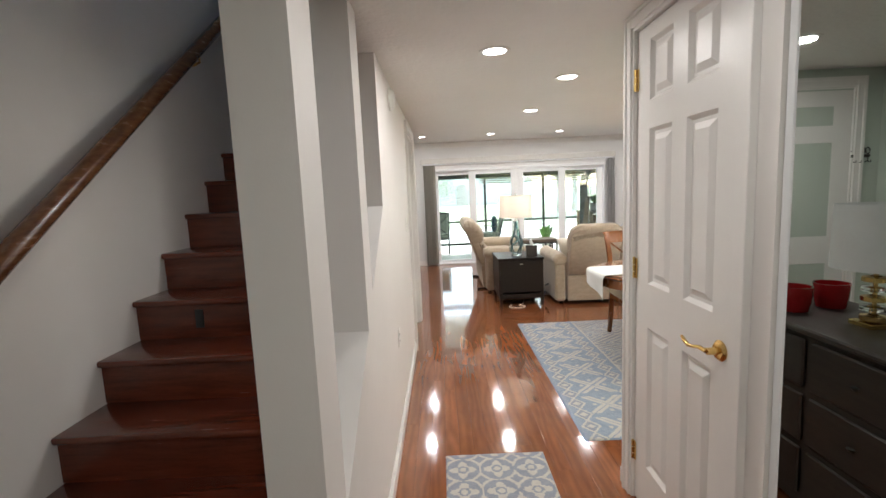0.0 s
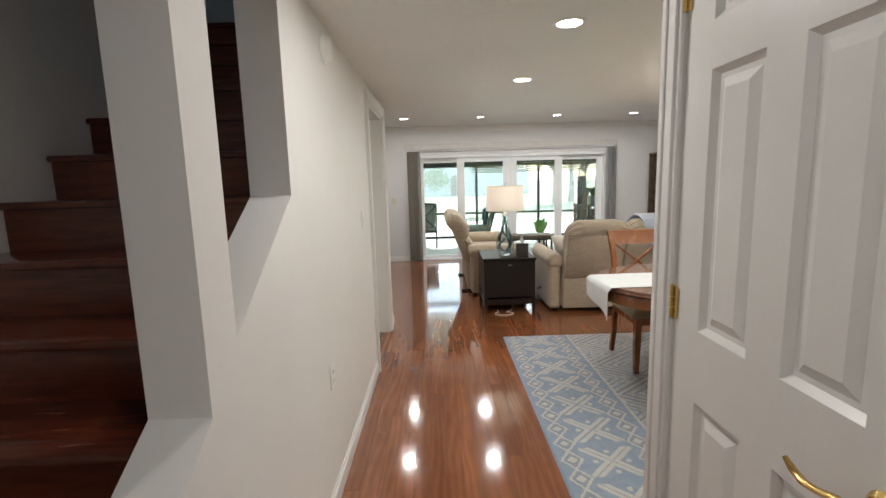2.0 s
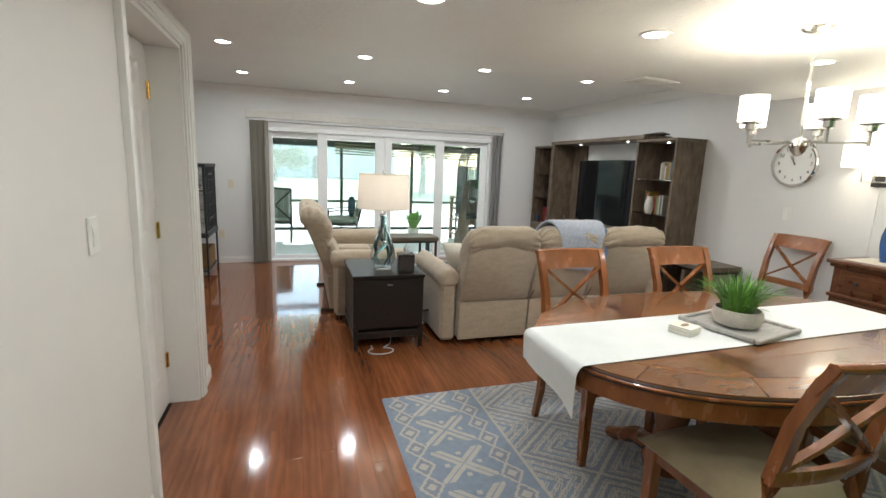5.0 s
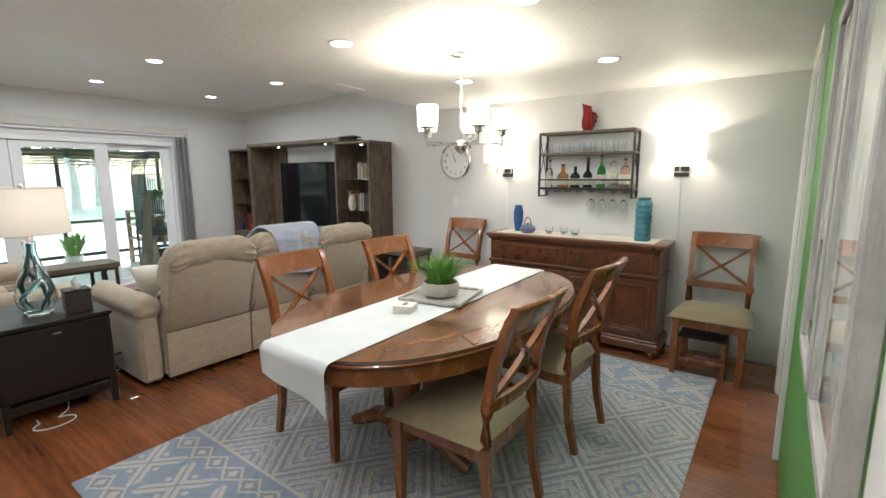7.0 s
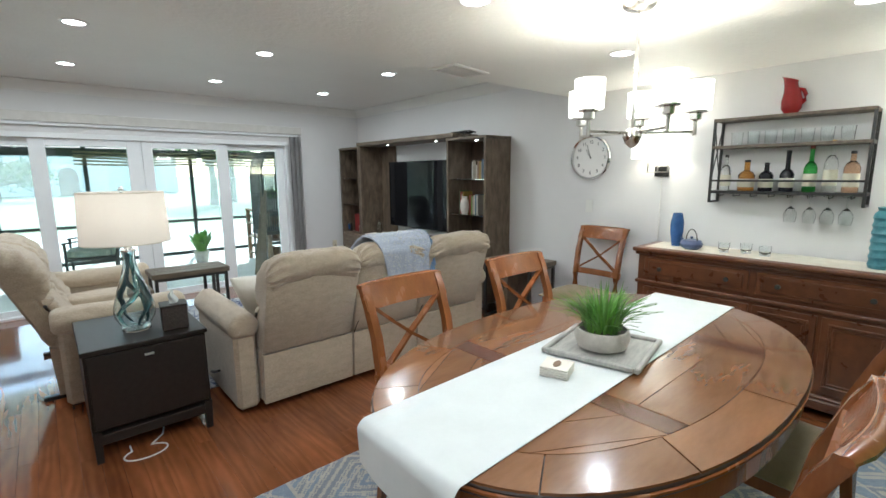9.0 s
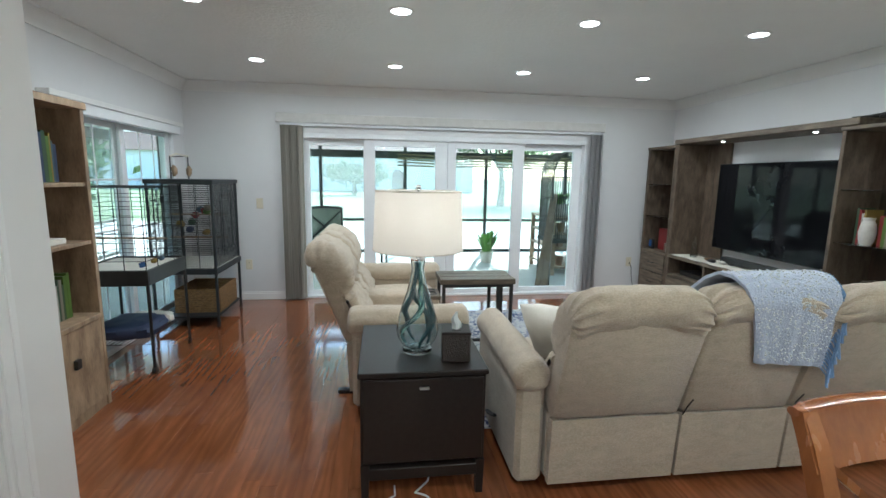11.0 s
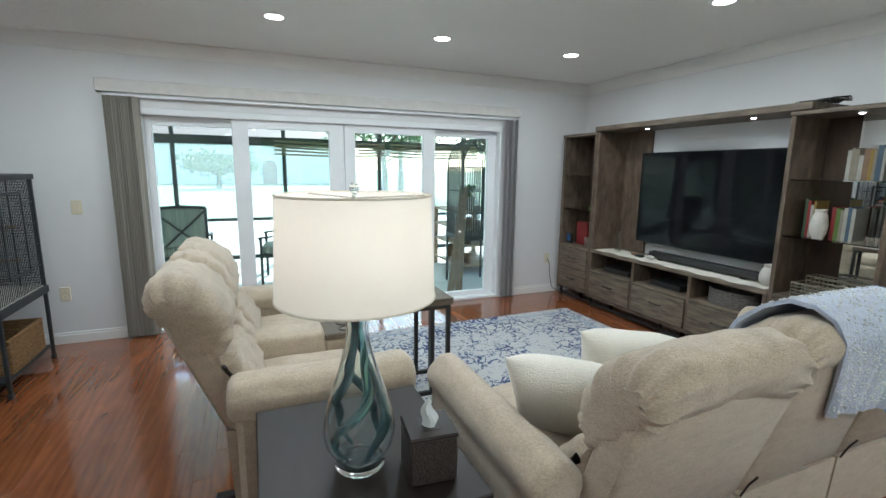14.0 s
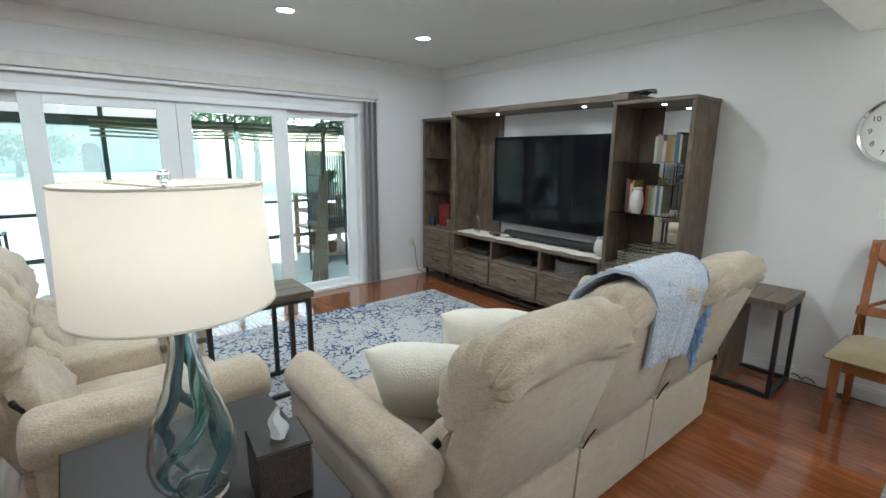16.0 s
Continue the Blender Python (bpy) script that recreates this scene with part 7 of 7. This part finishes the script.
for z in range(11):
    b = tube([(0.2 * cx, 0.25 * cy, 0.012 + 0.021 * z) for cx, cy in ((-1, -1), (-0.33, -1.02), (0.33, -0.99), (1, -1), (1.01, -0.33), (0.99, 0.33), (1, 1), (0.33, 1.02), (-0.33, 0.99), (-1, 1), (-1.01, 0.33), (-0.99, -0.33))], 0.0125, 5, b, closed=True)
part("weave", b, M["wicker"], w)
part("base", bx(-0.195, 0.195, -0.245, 0.245, 0.0, 0.01), M["wicker"], w)

# ---------------------------------------------------------------- entry, seen in the mirror
d = thing("dresser", 2.0, 0.48, 0, 90, "dark brown dresser with drawers in the entry", "dresser")
part("top", bx(-0.53, 0.53, 0, 0.53, 0.82, 0.85, 0.008), M["dresser"], d)
part("body", bx(-0.50, 0.50, 0.02, 0.49, 0.04, 0.82, 0.004), M["dresser"], d)
for i in range(3):
    for j in range(2):
        x0, x1, z0 = -0.47 + 0.475 * j, -0.02 + 0.475 * j, 0.10 + 0.24 * i
        dr = part("drawer", bx(x0 + 0.01, x1, 0.49, 0.506, z0, z0 + 0.21, 0.006), M["dresser"], d)
        part("knob", lathe([(0.008, 0), (0.016, 0.012), (0, 0.018)], 10, at=((x0 + x1) / 2, 0.51, z0 + 0.10)), M["bronze"], dr)
for x in (-0.46, 0.46):
    for y in (0.06, 0.44):
        part("foot", bx(x - 0.03, x + 0.03, y - 0.03, y + 0.03, 0, 0.04), M["dresser"], d)
for x, y in ((1.63, 0.22), (1.83, 0.19)):
    solo("red_pot", lathe([(0, 0), (0.058, 0), (0.068, 0.05), (0.072, 0.115), (0.066, 0.115), (0.06, 0.01), (0, 0.01)], 26), M["red"], "round red ceramic pot on the dresser", "pot", "red pots", at=(x, y, 0.851))
l = thing("entry_lamp", 1.74, 0.50, 0.851, 0, "brass and crystal stacked table lamp with white shade", "lamp")
part("foot", bx(-0.055, 0.055, -0.055, 0.055, 0, 0.02, 0.003), M["brass"], l)
for i in range(5):
    part("crystal_ring", lathe([(0.02, 0.022 + 0.04 * i), (0.045, 0.026 + 0.04 * i), (0.045, 0.044 + 0.04 * i), (0.02, 0.048 + 0.04 * i)], 10), M["clear"] if i % 2 else M["brass"], l)
part("stem", lathe([(0.008, 0.02), (0.008, 0.36)], 10), M["brass"], l)
part("shade", lathe([(0.15, 0.24), (0.145, 0.50), (0.142, 0.50), (0.147, 0.24)], 32), M["linen"], l)
fd = six_panel("door_4", 0.86, 2.03, "pale cream six-panel front door, closed")
fd.matrix_basis = pose(2.80, -0.848, 0, 0, 0, 180)
casing("trim_front_door", "y", -0.85, 1, 1.94, 2.80, 2.04)
h = thing("key_rack", 2.93, -0.848, 1.58, 180, "black scrolled metal key rack with hanging keys", "key rack")
part("plate", bx(-0.0, 0.13, -0.012, 0, 0, 0.02, 0.003), M["black"], h)
for i in range(4):
    part("scroll", tube([(0.015 + 0.033 * i + 0.015 * math.cos(a), -0.006, 0.045 + 0.022 * math.sin(a)) for a in [k * 0.785 for k in range(8)]], 0.004, 6, closed=True), M["black"], h)
    part("hook", tube([(0.015 + 0.033 * i, -0.008, 0.0), (0.015 + 0.033 * i, -0.012, -0.03), (0.015 + 0.033 * i, -0.03, -0.035), (0.015 + 0.033 * i, -0.034, -0.02)], 0.003, 6), M["black"], h)
# ---------------------------------------------------------------- lanai and garden
M["concrete"] = surface("painted_concrete", (0.56, 0.56, 0.54), (0.48, 0.48, 0.46), 2.5, rough=0.7, bump=0.2, bump_scale=30)
M["grass"] = surface("lawn", (0.22, 0.29, 0.15), (0.16, 0.22, 0.105), 0.8, rough=0.9, bump=0.6, bump_scale=40)
M["path"] = surface("pale_path", (0.62, 0.61, 0.58), (0.54, 0.53, 0.50), 1.5, rough=0.85)
M["stucco"] = surface("white_stucco", (0.86, 0.86, 0.85), (0.81, 0.81, 0.80), 1.2, rough=0.85, bump=0.3, bump_scale=50)
M["roof"] = surface("roof_panel", (0.68, 0.72, 0.68), (0.62, 0.66, 0.62), 1.5, rough=0.6)
M["tile_roof"] = surface("brown_roof_tiles", (0.20, 0.13, 0.10), (0.13, 0.085, 0.065), 3, rough=0.8)
M["bark"] = surface("bark", (0.12, 0.09, 0.065), (0.065, 0.05, 0.036), 9, (1, 1, 0.3), rough=0.9, bump=0.7, bump_scale=30)
M["foliage"] = surface("tree_leaves", (0.105, 0.20, 0.045), (0.05, 0.11, 0.022), 3, rough=0.6, vary=0.35)
M["door_wood"] = surface("maroon_wood_door", (0.16, 0.055, 0.06), (0.10, 0.035, 0.04), 4, (6, 6, 1), rough=0.5)
M["stripe"] = surface("striped_cushion", (0.36, 0.38, 0.30), (0.15, 0.19, 0.17), 14, (6, 0.05, 0.05), rough=0.9, bump=0.2, bump_scale=200)
M["navy"] = surface("teal_navy_cushion", (0.03, 0.09, 0.13), (0.02, 0.065, 0.095), 9, rough=0.9, bump=0.2, bump_scale=200)
M["bamboo"] = surface("bamboo_shade", (0.22, 0.18, 0.11), (0.10, 0.085, 0.055), 12, (0.5, 8, 20), rough=0.8, bump=0.4)

struct("ground", bx(-300, 300, -300, 900, -0.32, -0.30), M["grass"], "sunlit green lawn reaching the horizon")
b = bx(-3.4, 6.6, YN + 0.16, 13.2, -0.30, -0.06, 0.01)
bx(-4.2, XW - 0.15, 4.0, 13.2, -0.30, -0.065, 0.01, b)
struct("pavement", b, M["concrete"], "pale concrete floor of the screened porch")
struct("path", bx(-60, 60, 13.0, 21.5, -0.30, -0.285), M["path"], "pale paved yard beyond the porch")
b = bx(-4.3, 6.7, YN + 0.16, 13.4, 2.22, 2.32, 0.01)
bx(-4.3, XW - 0.15, 4.0, YN + 0.16, 2.22, 2.32, 0.01, b)
struct("roof", b, M["roof"], "white panel roof over the porch")

# screen frame: each post and rail apart
f = thing("porch_screen_frame", 0, 13.0, 0, 0, "dark bronze aluminium porch screen frame", "screen frame")
for x in (-3.3, -2.02, -0.39, 1.25, 2.9, 4.6, 6.5):
    part("post", bx(x - 0.03, x + 0.03, -0.03, 0.03, -0.06, 2.22, 0.003), M["bronze"], f)
for z0, z1 in ((0.58, 0.63), (1.82, 1.96), (-0.06, 0.0)):
    part("rail", bx(-3.3, 6.5, -0.022, 0.022, z0, z1, 0.003), M["bronze"], f)
f = thing("porch_screen_frame", -4.1, 0, 0, 0, "dark bronze aluminium screen frame along the porch's side", "screen frame")
for y in (4.2, 6.4, 8.6, 10.8, 13.0):
    part("post", bx(-0.03, 0.03, y - 0.03, y + 0.03, -0.06, 2.22, 0.003), M["bronze"], f)
for z0, z1 in ((0.55, 0.60), (2.02, 2.20), (-0.06, 0.0)):
    part("rail", bx(-0.022, 0.022, 4.2, 13.0, z0, z1, 0.003), M["bronze"], f)
f = thing("porch_side_screen", 6.5, 0, 0, 0, "dark bronze screen frame at the porch's east end", "screen frame")
for y in (9.5, 11.2, 12.9):
    part("post", bx(-0.03, 0.03, y - 0.03, y + 0.03, -0.06, 2.22, 0.003), M["bronze"], f)
for z0, z1 in ((0.55, 0.60), (2.02, 2.20)):
    part("rail", bx(-0.022, 0.022, 9.5, 12.9, z0, z1, 0.003), M["bronze"], f)
mesh = bpy.data.materials.new("insect_screen")
mesh.use_nodes = True
nt = mesh.node_tree
tr, df, tl, m1, m2 = [nt.nodes.new("ShaderNode" + k) for k in ("BsdfTransparent", "BsdfDiffuse", "BsdfTranslucent", "MixShader", "MixShader")]
df.inputs[0].default_value, tl.inputs[0].default_value = (0.30, 0.33, 0.32, 1), (0.36, 0.40, 0.385, 1)
m1.inputs[0].default_value, m2.inputs[0].default_value = 0.5, 0.30
nt.links.new(df.outputs[0], m1.inputs[1])
nt.links.new(tl.outputs[0], m1.inputs[2])
nt.links.new(tr.outputs[0], m2.inputs[1])
nt.links.new(m1.outputs[0], m2.inputs[2])
nt.links.new(m2.outputs[0], nt.nodes["Material Output"].inputs[0])
M["mesh"] = mesh
front, side = bpy.data.objects["porch_screen_frame"], bpy.data.objects["porch_screen_frame.001"]
for a, c in zip((-3.3, -2.02, -0.39, 1.25, 2.9, 4.6), (-2.02, -0.39, 1.25, 2.9, 4.6, 6.5)):
    part("screen_panel", bx(a + 0.03, c - 0.03, -0.002, 0.002, 0.0, 1.82), M["mesh"], front, "fine grey insect screen")
for a in (4.2, 6.4, 8.6, 10.8):
    part("screen_panel", bx(-0.002, 0.002, a + 0.03, a + 2.17, 0.0, 2.02), M["mesh"], side, "fine grey insect screen")
for x0, x1 in ((1.1, 3.0), (3.1, 4.9), (5.05, 6.4)):
    s = thing("bamboo_shade", (x0 + x1) / 2, 12.962, 1.90, 0, "rolled-up brown bamboo shade under the porch roof", "blind", "porch shades")
    for k in range(5):
        part("slat_roll", tube([(-(x1 - x0) / 2, 0.01 * math.sin(k), -0.05 * k - 0.012 * math.sin(k * 2)), (0, 0.015, -0.05 * k - 0.03), ((x1 - x0) / 2, 0.0, -0.05 * k)], 0.016, 6), M["bamboo"], s)


def patio_chair(x, y, rz, label):
    c = thing("patio_chair", x, y, -0.06, rz, label, "patio chair", "patio chairs")
    A = M["bronze"]
    for sx in (-1, 1):
        part("front_leg", tube([(sx * 0.30, 0.30, 0), (sx * 0.30, 0.30, 0.62)], 0.018, 8), A, c)
        part("arm", tube([(sx * 0.30, 0.33, 0.62), (sx * 0.31, 0.1, 0.65), (sx * 0.30, -0.28, 0.66)], 0.02, 8, flat=0.6), A, c)
        part("back_post", tube([(sx * 0.28, -0.25, 0), (sx * 0.28, -0.27, 0.4), (sx * 0.28, -0.42, 1.02)], 0.018, 8), A, c)
        part("back_cross", tube([(-sx * 0.27, -0.30, 0.46), (sx * 0.27, -0.42, 0.98)], 0.014, 6), A, c)
    part("top_rail", tube([(-0.28, -0.42, 1.02), (0, -0.44, 1.04), (0.28, -0.42, 1.02)], 0.02, 8), A, c)
    part("seat_frame", bx(-0.29, 0.29, -0.27, 0.31, 0.36, 0.40, 0.005), A, c)
    part("seat_cushion", puff(0, 0.02, 0.455, 0.28, 0.29, 0.06, 5, 0.02), M["stripe"], c, "striped seat cushion")
    part("back_cushion", bar((0, -0.24, 0.52), (0, -0.37, 1.04), 0.52, 0.09, bevel=0.03), M["stripe"], c, "striped back cushion")
    return c


patio_chair(-0.13, 11.45, 2, "bronze patio chair with striped cushions, back to the glass")
c = patio_chair(1.12, 11.2, 82, "bronze patio chair with striped cushions and a dark pillow")
part("pillow", puff(0.05, -0.16, 0.70, 0.2, 0.07, 0.2, 2.8, 0.04), M["navy"], c, "dark teal pillow")
# potting bench, plant, tall arched cage
s = thing("potting_bench", 3.82, 11.1, -0.06, 0, "weathered wooden potting bench with pots on its shelves", "bench")
for x in (-0.35, 0.35):
    for y in (-0.5, 0.5):
        part("leg", bx(x - 0.03, x + 0.03, y - 0.03, y + 0.03, 0, 0.90, 0.003), M["tan_oak"], s)
for z in (0.12, 0.42, 0.66, 0.90):
    part("shelf", bx(-0.38, 0.38, -0.55, 0.55, z, z + 0.03, 0.003), M["tan_oak"], s)
random.seed(5)
for z in (0.09, 0.39, 0.63):
    for y in (10.7, 11.0, 11.35):
        h = random.uniform(0.10, 0.17)
        solo("flower_pot", lathe([(0, 0), (0.05, 0), (0.075, h), (0.066, h), (0.05, 0.01), (0, 0.01)], 16), M[random.choice(["wicker", "bowl", "book6"])], "small pot on the potting bench", "pot", "bench pots", at=(3.62, y, z + 0.0005))


def leafy(name, x, y, z, r, h, n, label, seed, pot=True):
    p = thing(name, x, y, z, 0, label, "plant")
    base = 0.0
    if pot:
        part("pot", lathe([(0, 0), (0.09, 0), (0.13, 0.2), (0.12, 0.2), (0.1, 0.02), (0, 0.02)], 18), M["bowl"], p)
        base = 0.18
    random.seed(seed)
    b = bmesh.new()
    for k in range(n):
        a, q = random.uniform(0, 6.28), random.random()
        d = Vector((math.cos(a), math.sin(a), 0))
        s = Vector((-d.y, d.x, 0))
        p0, p1 = Vector((0, 0, base)) + d * r * 0.2, Vector((0, 0, base + h * random.uniform(0.4, 1))) + d * r * random.uniform(0.4, 1)
        w = 0.035 * random.uniform(0.6, 1.2)
        m1 = (p0 + p1) / 2 + Vector((0, 0, h * 0.25))
        v = [b.verts.new(t) for t in (p0, m1 - s * w, p1, m1 + s * w)]
        b.faces.new(v)
    part("leaves", b, M["leaf"], p)
    return p


leafy("porch_plant", 2.68, 11.8, -0.06, 0.32, 0.42, 60, "leafy green potted plant on the porch", 3)
leafy("bench_plant", 3.62, 10.75, 0.87, 0.18, 0.22, 30, "small green plant on the potting bench", 4)
g = thing("arched_bird_cage", 3.42, 10.15, -0.06, 0, "tall dark green arched bird cage on a stand on the porch", "bird cage")
for x in (-0.26, 0.26):
    for y in (-0.24, 0.24):
        part("post", bx(x - 0.012, x + 0.012, y - 0.012, y + 0.012, 0, 1.55, 0.002), M["bronze"], g)
part("tray", bx(-0.28, 0.28, -0.26, 0.26, 0.62, 0.68, 0.004), M["bronze"], g)
b = bar_panel((-0.26, -0.24, 0.68), (0.52, 0, 0), (0, 0, 0.87), 16, 0.006, (0.33, 0.66, 1))
bar_panel((-0.26, 0.24, 0.68), (0.52, 0, 0), (0, 0, 0.87), 16, 0.006, (0.33, 0.66, 1), b)
bar_panel((-0.26, -0.24, 0.68), (0, 0.48, 0), (0, 0, 0.87), 14, 0.006, (0.33, 0.66, 1), b)
bar_panel((0.26, -0.24, 0.68), (0, 0.48, 0), (0, 0, 0.87), 14, 0.006, (0.33, 0.66, 1), b)
part("bars", b, M["bronze"], g)
for k in range(9):
    y = -0.24 + 0.06 * k
    part("arch", tube([(0.26 * math.cos(a), y, 1.55 + 0.36 * math.sin(a)) for a in [math.pi * i / 12 for i in range(13)]], 0.010 if k in (0, 8) else 0.007, 6), M["bronze"], g)
for k, (x0, x1, y) in enumerate(((2.95, 3.22, 9.78), (3.02, 3.18, 9.70))):
    solo("leaning_board", bar((x0, y, -0.06), (x1, y + 0.22, 1.25), 0.09, 0.025, bevel=0.003), M["side_wood"], "wooden board leaning against the cage", "board", "leaning boards")

# neighbouring white house with an arched door
h = thing("neighbour_house", -2.0, 60.0, -0.3, 0, "white stucco neighbouring house with arched maroon doorways", "house")
part("wall", bx(-34, 14, 0, 8, 0, 4.4), M["stucco"], h)
part("roof", prism([(-0.7, 4.3), (8.7, 4.3), (4, 6.8)], -34.8, 14.8), M["tile_roof"], h)
for x in (-16.0, -6.9, 4.75):
    pts = [(x - 0.75, 0.0), (x + 0.75, 0.0)] + [(x + 0.75 * math.cos(a), 1.9 + 0.75 * math.sin(a)) for a in [math.pi * i / 12 for i in range(13)]]
    part("arched_door", prism(pts, -0.08, 0.02, axis="y"), M["door_wood"], h)


def tree(x, y, height, spread, seed, n=2600, leaf=0.16):
    random.seed(seed)
    t = thing("tree", x, y, -0.3, 0, "broad-leaved green shade tree on the lawn", "tree", "garden trees")
    th = height * 0.38
    b = tube([(0, 0, 0), (0.06, 0.03, th * 0.5), (0.0, 0.1, th)], [0.26, 0.19, 0.15], 10)
    tips = []
    for k in range(9):
        a = 2 * math.pi * k / 9 + random.uniform(-0.3, 0.3)
        r, z = spread * random.uniform(0.35, 0.8), th + (height - th) * random.uniform(0.2, 0.75)
        tip = Vector((r * math.cos(a), r * math.sin(a), z))
        tube([(0, 0.1, th * random.uniform(0.8, 1)), tip * 0.55 + Vector((0, 0, th * 0.45)), tip], [0.10, 0.06, 0.025], 6, b)
        tips.append(tip)
    part("trunk", b, M["bark"], t)
    vs, fs = [], []
    for k in range(n):
        c = random.choice(tips) * random.uniform(0.75, 1.1)
        p = c + Vector((random.gauss(0, spread * 0.17), random.gauss(0, spread * 0.17), random.gauss(0, height * 0.085)))
        d = Vector((random.uniform(-1, 1), random.uniform(-1, 1), random.uniform(-1, 1))).normalized()
        s = d.orthogonal().normalized()
        i = len(vs)
        vs += [p - d * leaf, p - s * leaf * 0.5, p + d * leaf, p + s * leaf * 0.5]
        fs.append((i, i + 1, i + 2, i + 3))
    me = bpy.data.meshes.new("crown")
    me.from_pydata([tuple(v) for v in vs], [], fs)
    me.materials.append(M["foliage"])
    o = new("crown", me)
    o.parent = t
    tagged(o, kind="stuff")


tree(-11.5, 46.0, 3.4, 3.0, 1)
tree(-1.8, 48.0, 3.4, 3.2, 2)
tree(8.5, 33.0, 7.0, 3.8, 3)
tree(14.5, 30.0, 7.5, 4.0, 4)
tree(10.5, 36.0, 8.5, 4.5, 5)
tree(18.0, 33.0, 8.0, 4.5, 6)
tree(-14.0, 12.0, 6.0, 3.5, 7)
tree(-10.0, 17.0, 5.5, 3.2, 8)
tree(-12.0, 6.5, 5.0, 3.0, 9)
tree(-6.6, 8.6, 3.3, 1.8, 10)
tree(-6.3, 11.6, 3.1, 1.8, 11)
tree(-7.0, 14.6, 3.4, 1.9, 12)
# ---------------------------------------------------------------- floor planks
def plank_material():
    m = surface("oiled_red_oak", (0.305, 0.106, 0.039), (0.195, 0.062, 0.023), 1.3, (3.2, 0.8, 3.2), rough=0.10, rough_var=0.035, bump=0.035, bump_scale=9, coat=0.6, vary=0.13, fine=0.3)
    nt = m.node_tree
    b = nt.nodes["Principled BSDF"]
    # cathedral grain: warped rings along each strip, shifted from strip to strip
    tc, mp, info, geo = [nt.nodes.new("ShaderNode" + k) for k in ("TexCoord", "Mapping", "ObjectInfo", "NewGeometry")]
    sm, cx = nt.nodes.new("ShaderNodeMath"), nt.nodes.new("ShaderNodeCombineXYZ")
    nt.links.new(info.outputs["Random"], sm.inputs[0])
    nt.links.new(geo.outputs["Random Per Island"], sm.inputs[1])
    mul = nt.nodes.new("ShaderNodeMath")
    mul.operation, mul.inputs[1].default_value = "MULTIPLY", 37.0
    nt.links.new(sm.outputs[0], mul.inputs[0])
    for i in range(3):
        nt.links.new(mul.outputs[0], cx.inputs[i])
    nt.links.new(tc.outputs["Object"], mp.inputs[0])
    nt.links.new(cx.outputs[0], mp.inputs["Location"])
    mp.inputs["Scale"].default_value = (6, 0.9, 1)
    wv = nt.nodes.new("ShaderNodeTexWave")
    wv.wave_type, wv.inputs["Scale"].default_value, wv.inputs["Distortion"].default_value, wv.inputs["Detail"].default_value, wv.inputs["Detail Scale"].default_value = "BANDS", 1.1, 16.0, 2, 0.8
    nt.links.new(mp.outputs[0], wv.inputs["Vector"])
    old = b.inputs["Base Color"].links[0].from_socket
    mr = nt.nodes.new("ShaderNodeMapRange")
    mr.inputs[3].default_value, mr.inputs[4].default_value = 0.84, 1.06
    nt.links.new(wv.outputs["Fac"], mr.inputs[0])
    hs = nt.nodes.new("ShaderNodeHueSaturation")
    nt.links.new(old, hs.inputs["Color"])
    nt.links.new(mr.outputs[0], hs.inputs["Value"])
    nt.links.new(hs.outputs[0], b.inputs["Base Color"])
    b.inputs["Coat Roughness"].default_value = 0.04
    return m


M["plank"] = plank_material()
floor = bpy.data.objects["floor"]
random.seed(77)
PW = 0.0826
joined_v, joined_f, count = [], [], 0
n_rows = int((XE - XW) / PW) + 1
for i in range(n_rows):
    x0, x1 = XW + PW * i + 0.0002, min(XW + PW * (i + 1) - 0.0002, XE)
    y = -0.85 - random.uniform(0, 0.8)
    ys = 5.40 if x1 < -0.44 else -0.85
    while y < YN + 0.02:
        ln = random.uniform(0.45, 1.55)
        a, c = max(y + 0.0005, ys), min(y + ln - 0.0005, YN + 0.03)
        y += ln
        if c - a < 0.02:
            continue
        tilt, rise = random.uniform(-0.00025, 0.00025), random.uniform(-0.0001, 0.0001)
        bv = 0.0006
        vs = [(x0, a, -0.0175), (x1, a, -0.0175), (x1, c, -0.0175), (x0, c, -0.0175),
              (x0, a, -bv - 0.0006), (x1, a, -bv - 0.0006), (x1, c, -bv - 0.0006), (x0, c, -bv - 0.0006),
              (x0 + bv, a + bv, rise - tilt - 0.0006), (x1 - bv, a + bv, rise + tilt - 0.0006), (x1 - bv, c - bv, rise + tilt * 0.6 - 0.0006), (x0 + bv, c - bv, rise - tilt * 0.6 - 0.0006)]
        fs = [(0, 1, 5, 4), (1, 2, 6, 5), (2, 3, 7, 6), (3, 0, 4, 7), (4, 5, 9, 8), (5, 6, 10, 9), (6, 7, 11, 10), (7, 4, 8, 11), (8, 9, 10, 11)]
        if x1 > -0.35 and x0 < 1.65 and 0.6 < c and a < 6.8 and count < 300:
            me = bpy.data.meshes.new("plank")
            me.from_pydata(vs, [], fs)
            me.materials.append(M["plank"])
            o = new("plank", me)
            o.parent = floor
            count += 1
        else:
            k = len(joined_v)
            joined_v += vs
            joined_f += [tuple(q + k for q in f) for f in fs]
me = bpy.data.meshes.new("planks")
me.from_pydata(joined_v, [], joined_f)
me.materials.append(M["plank"])
o = new("planks", me)
o.parent = floor
tagged(o, kind="stuff")
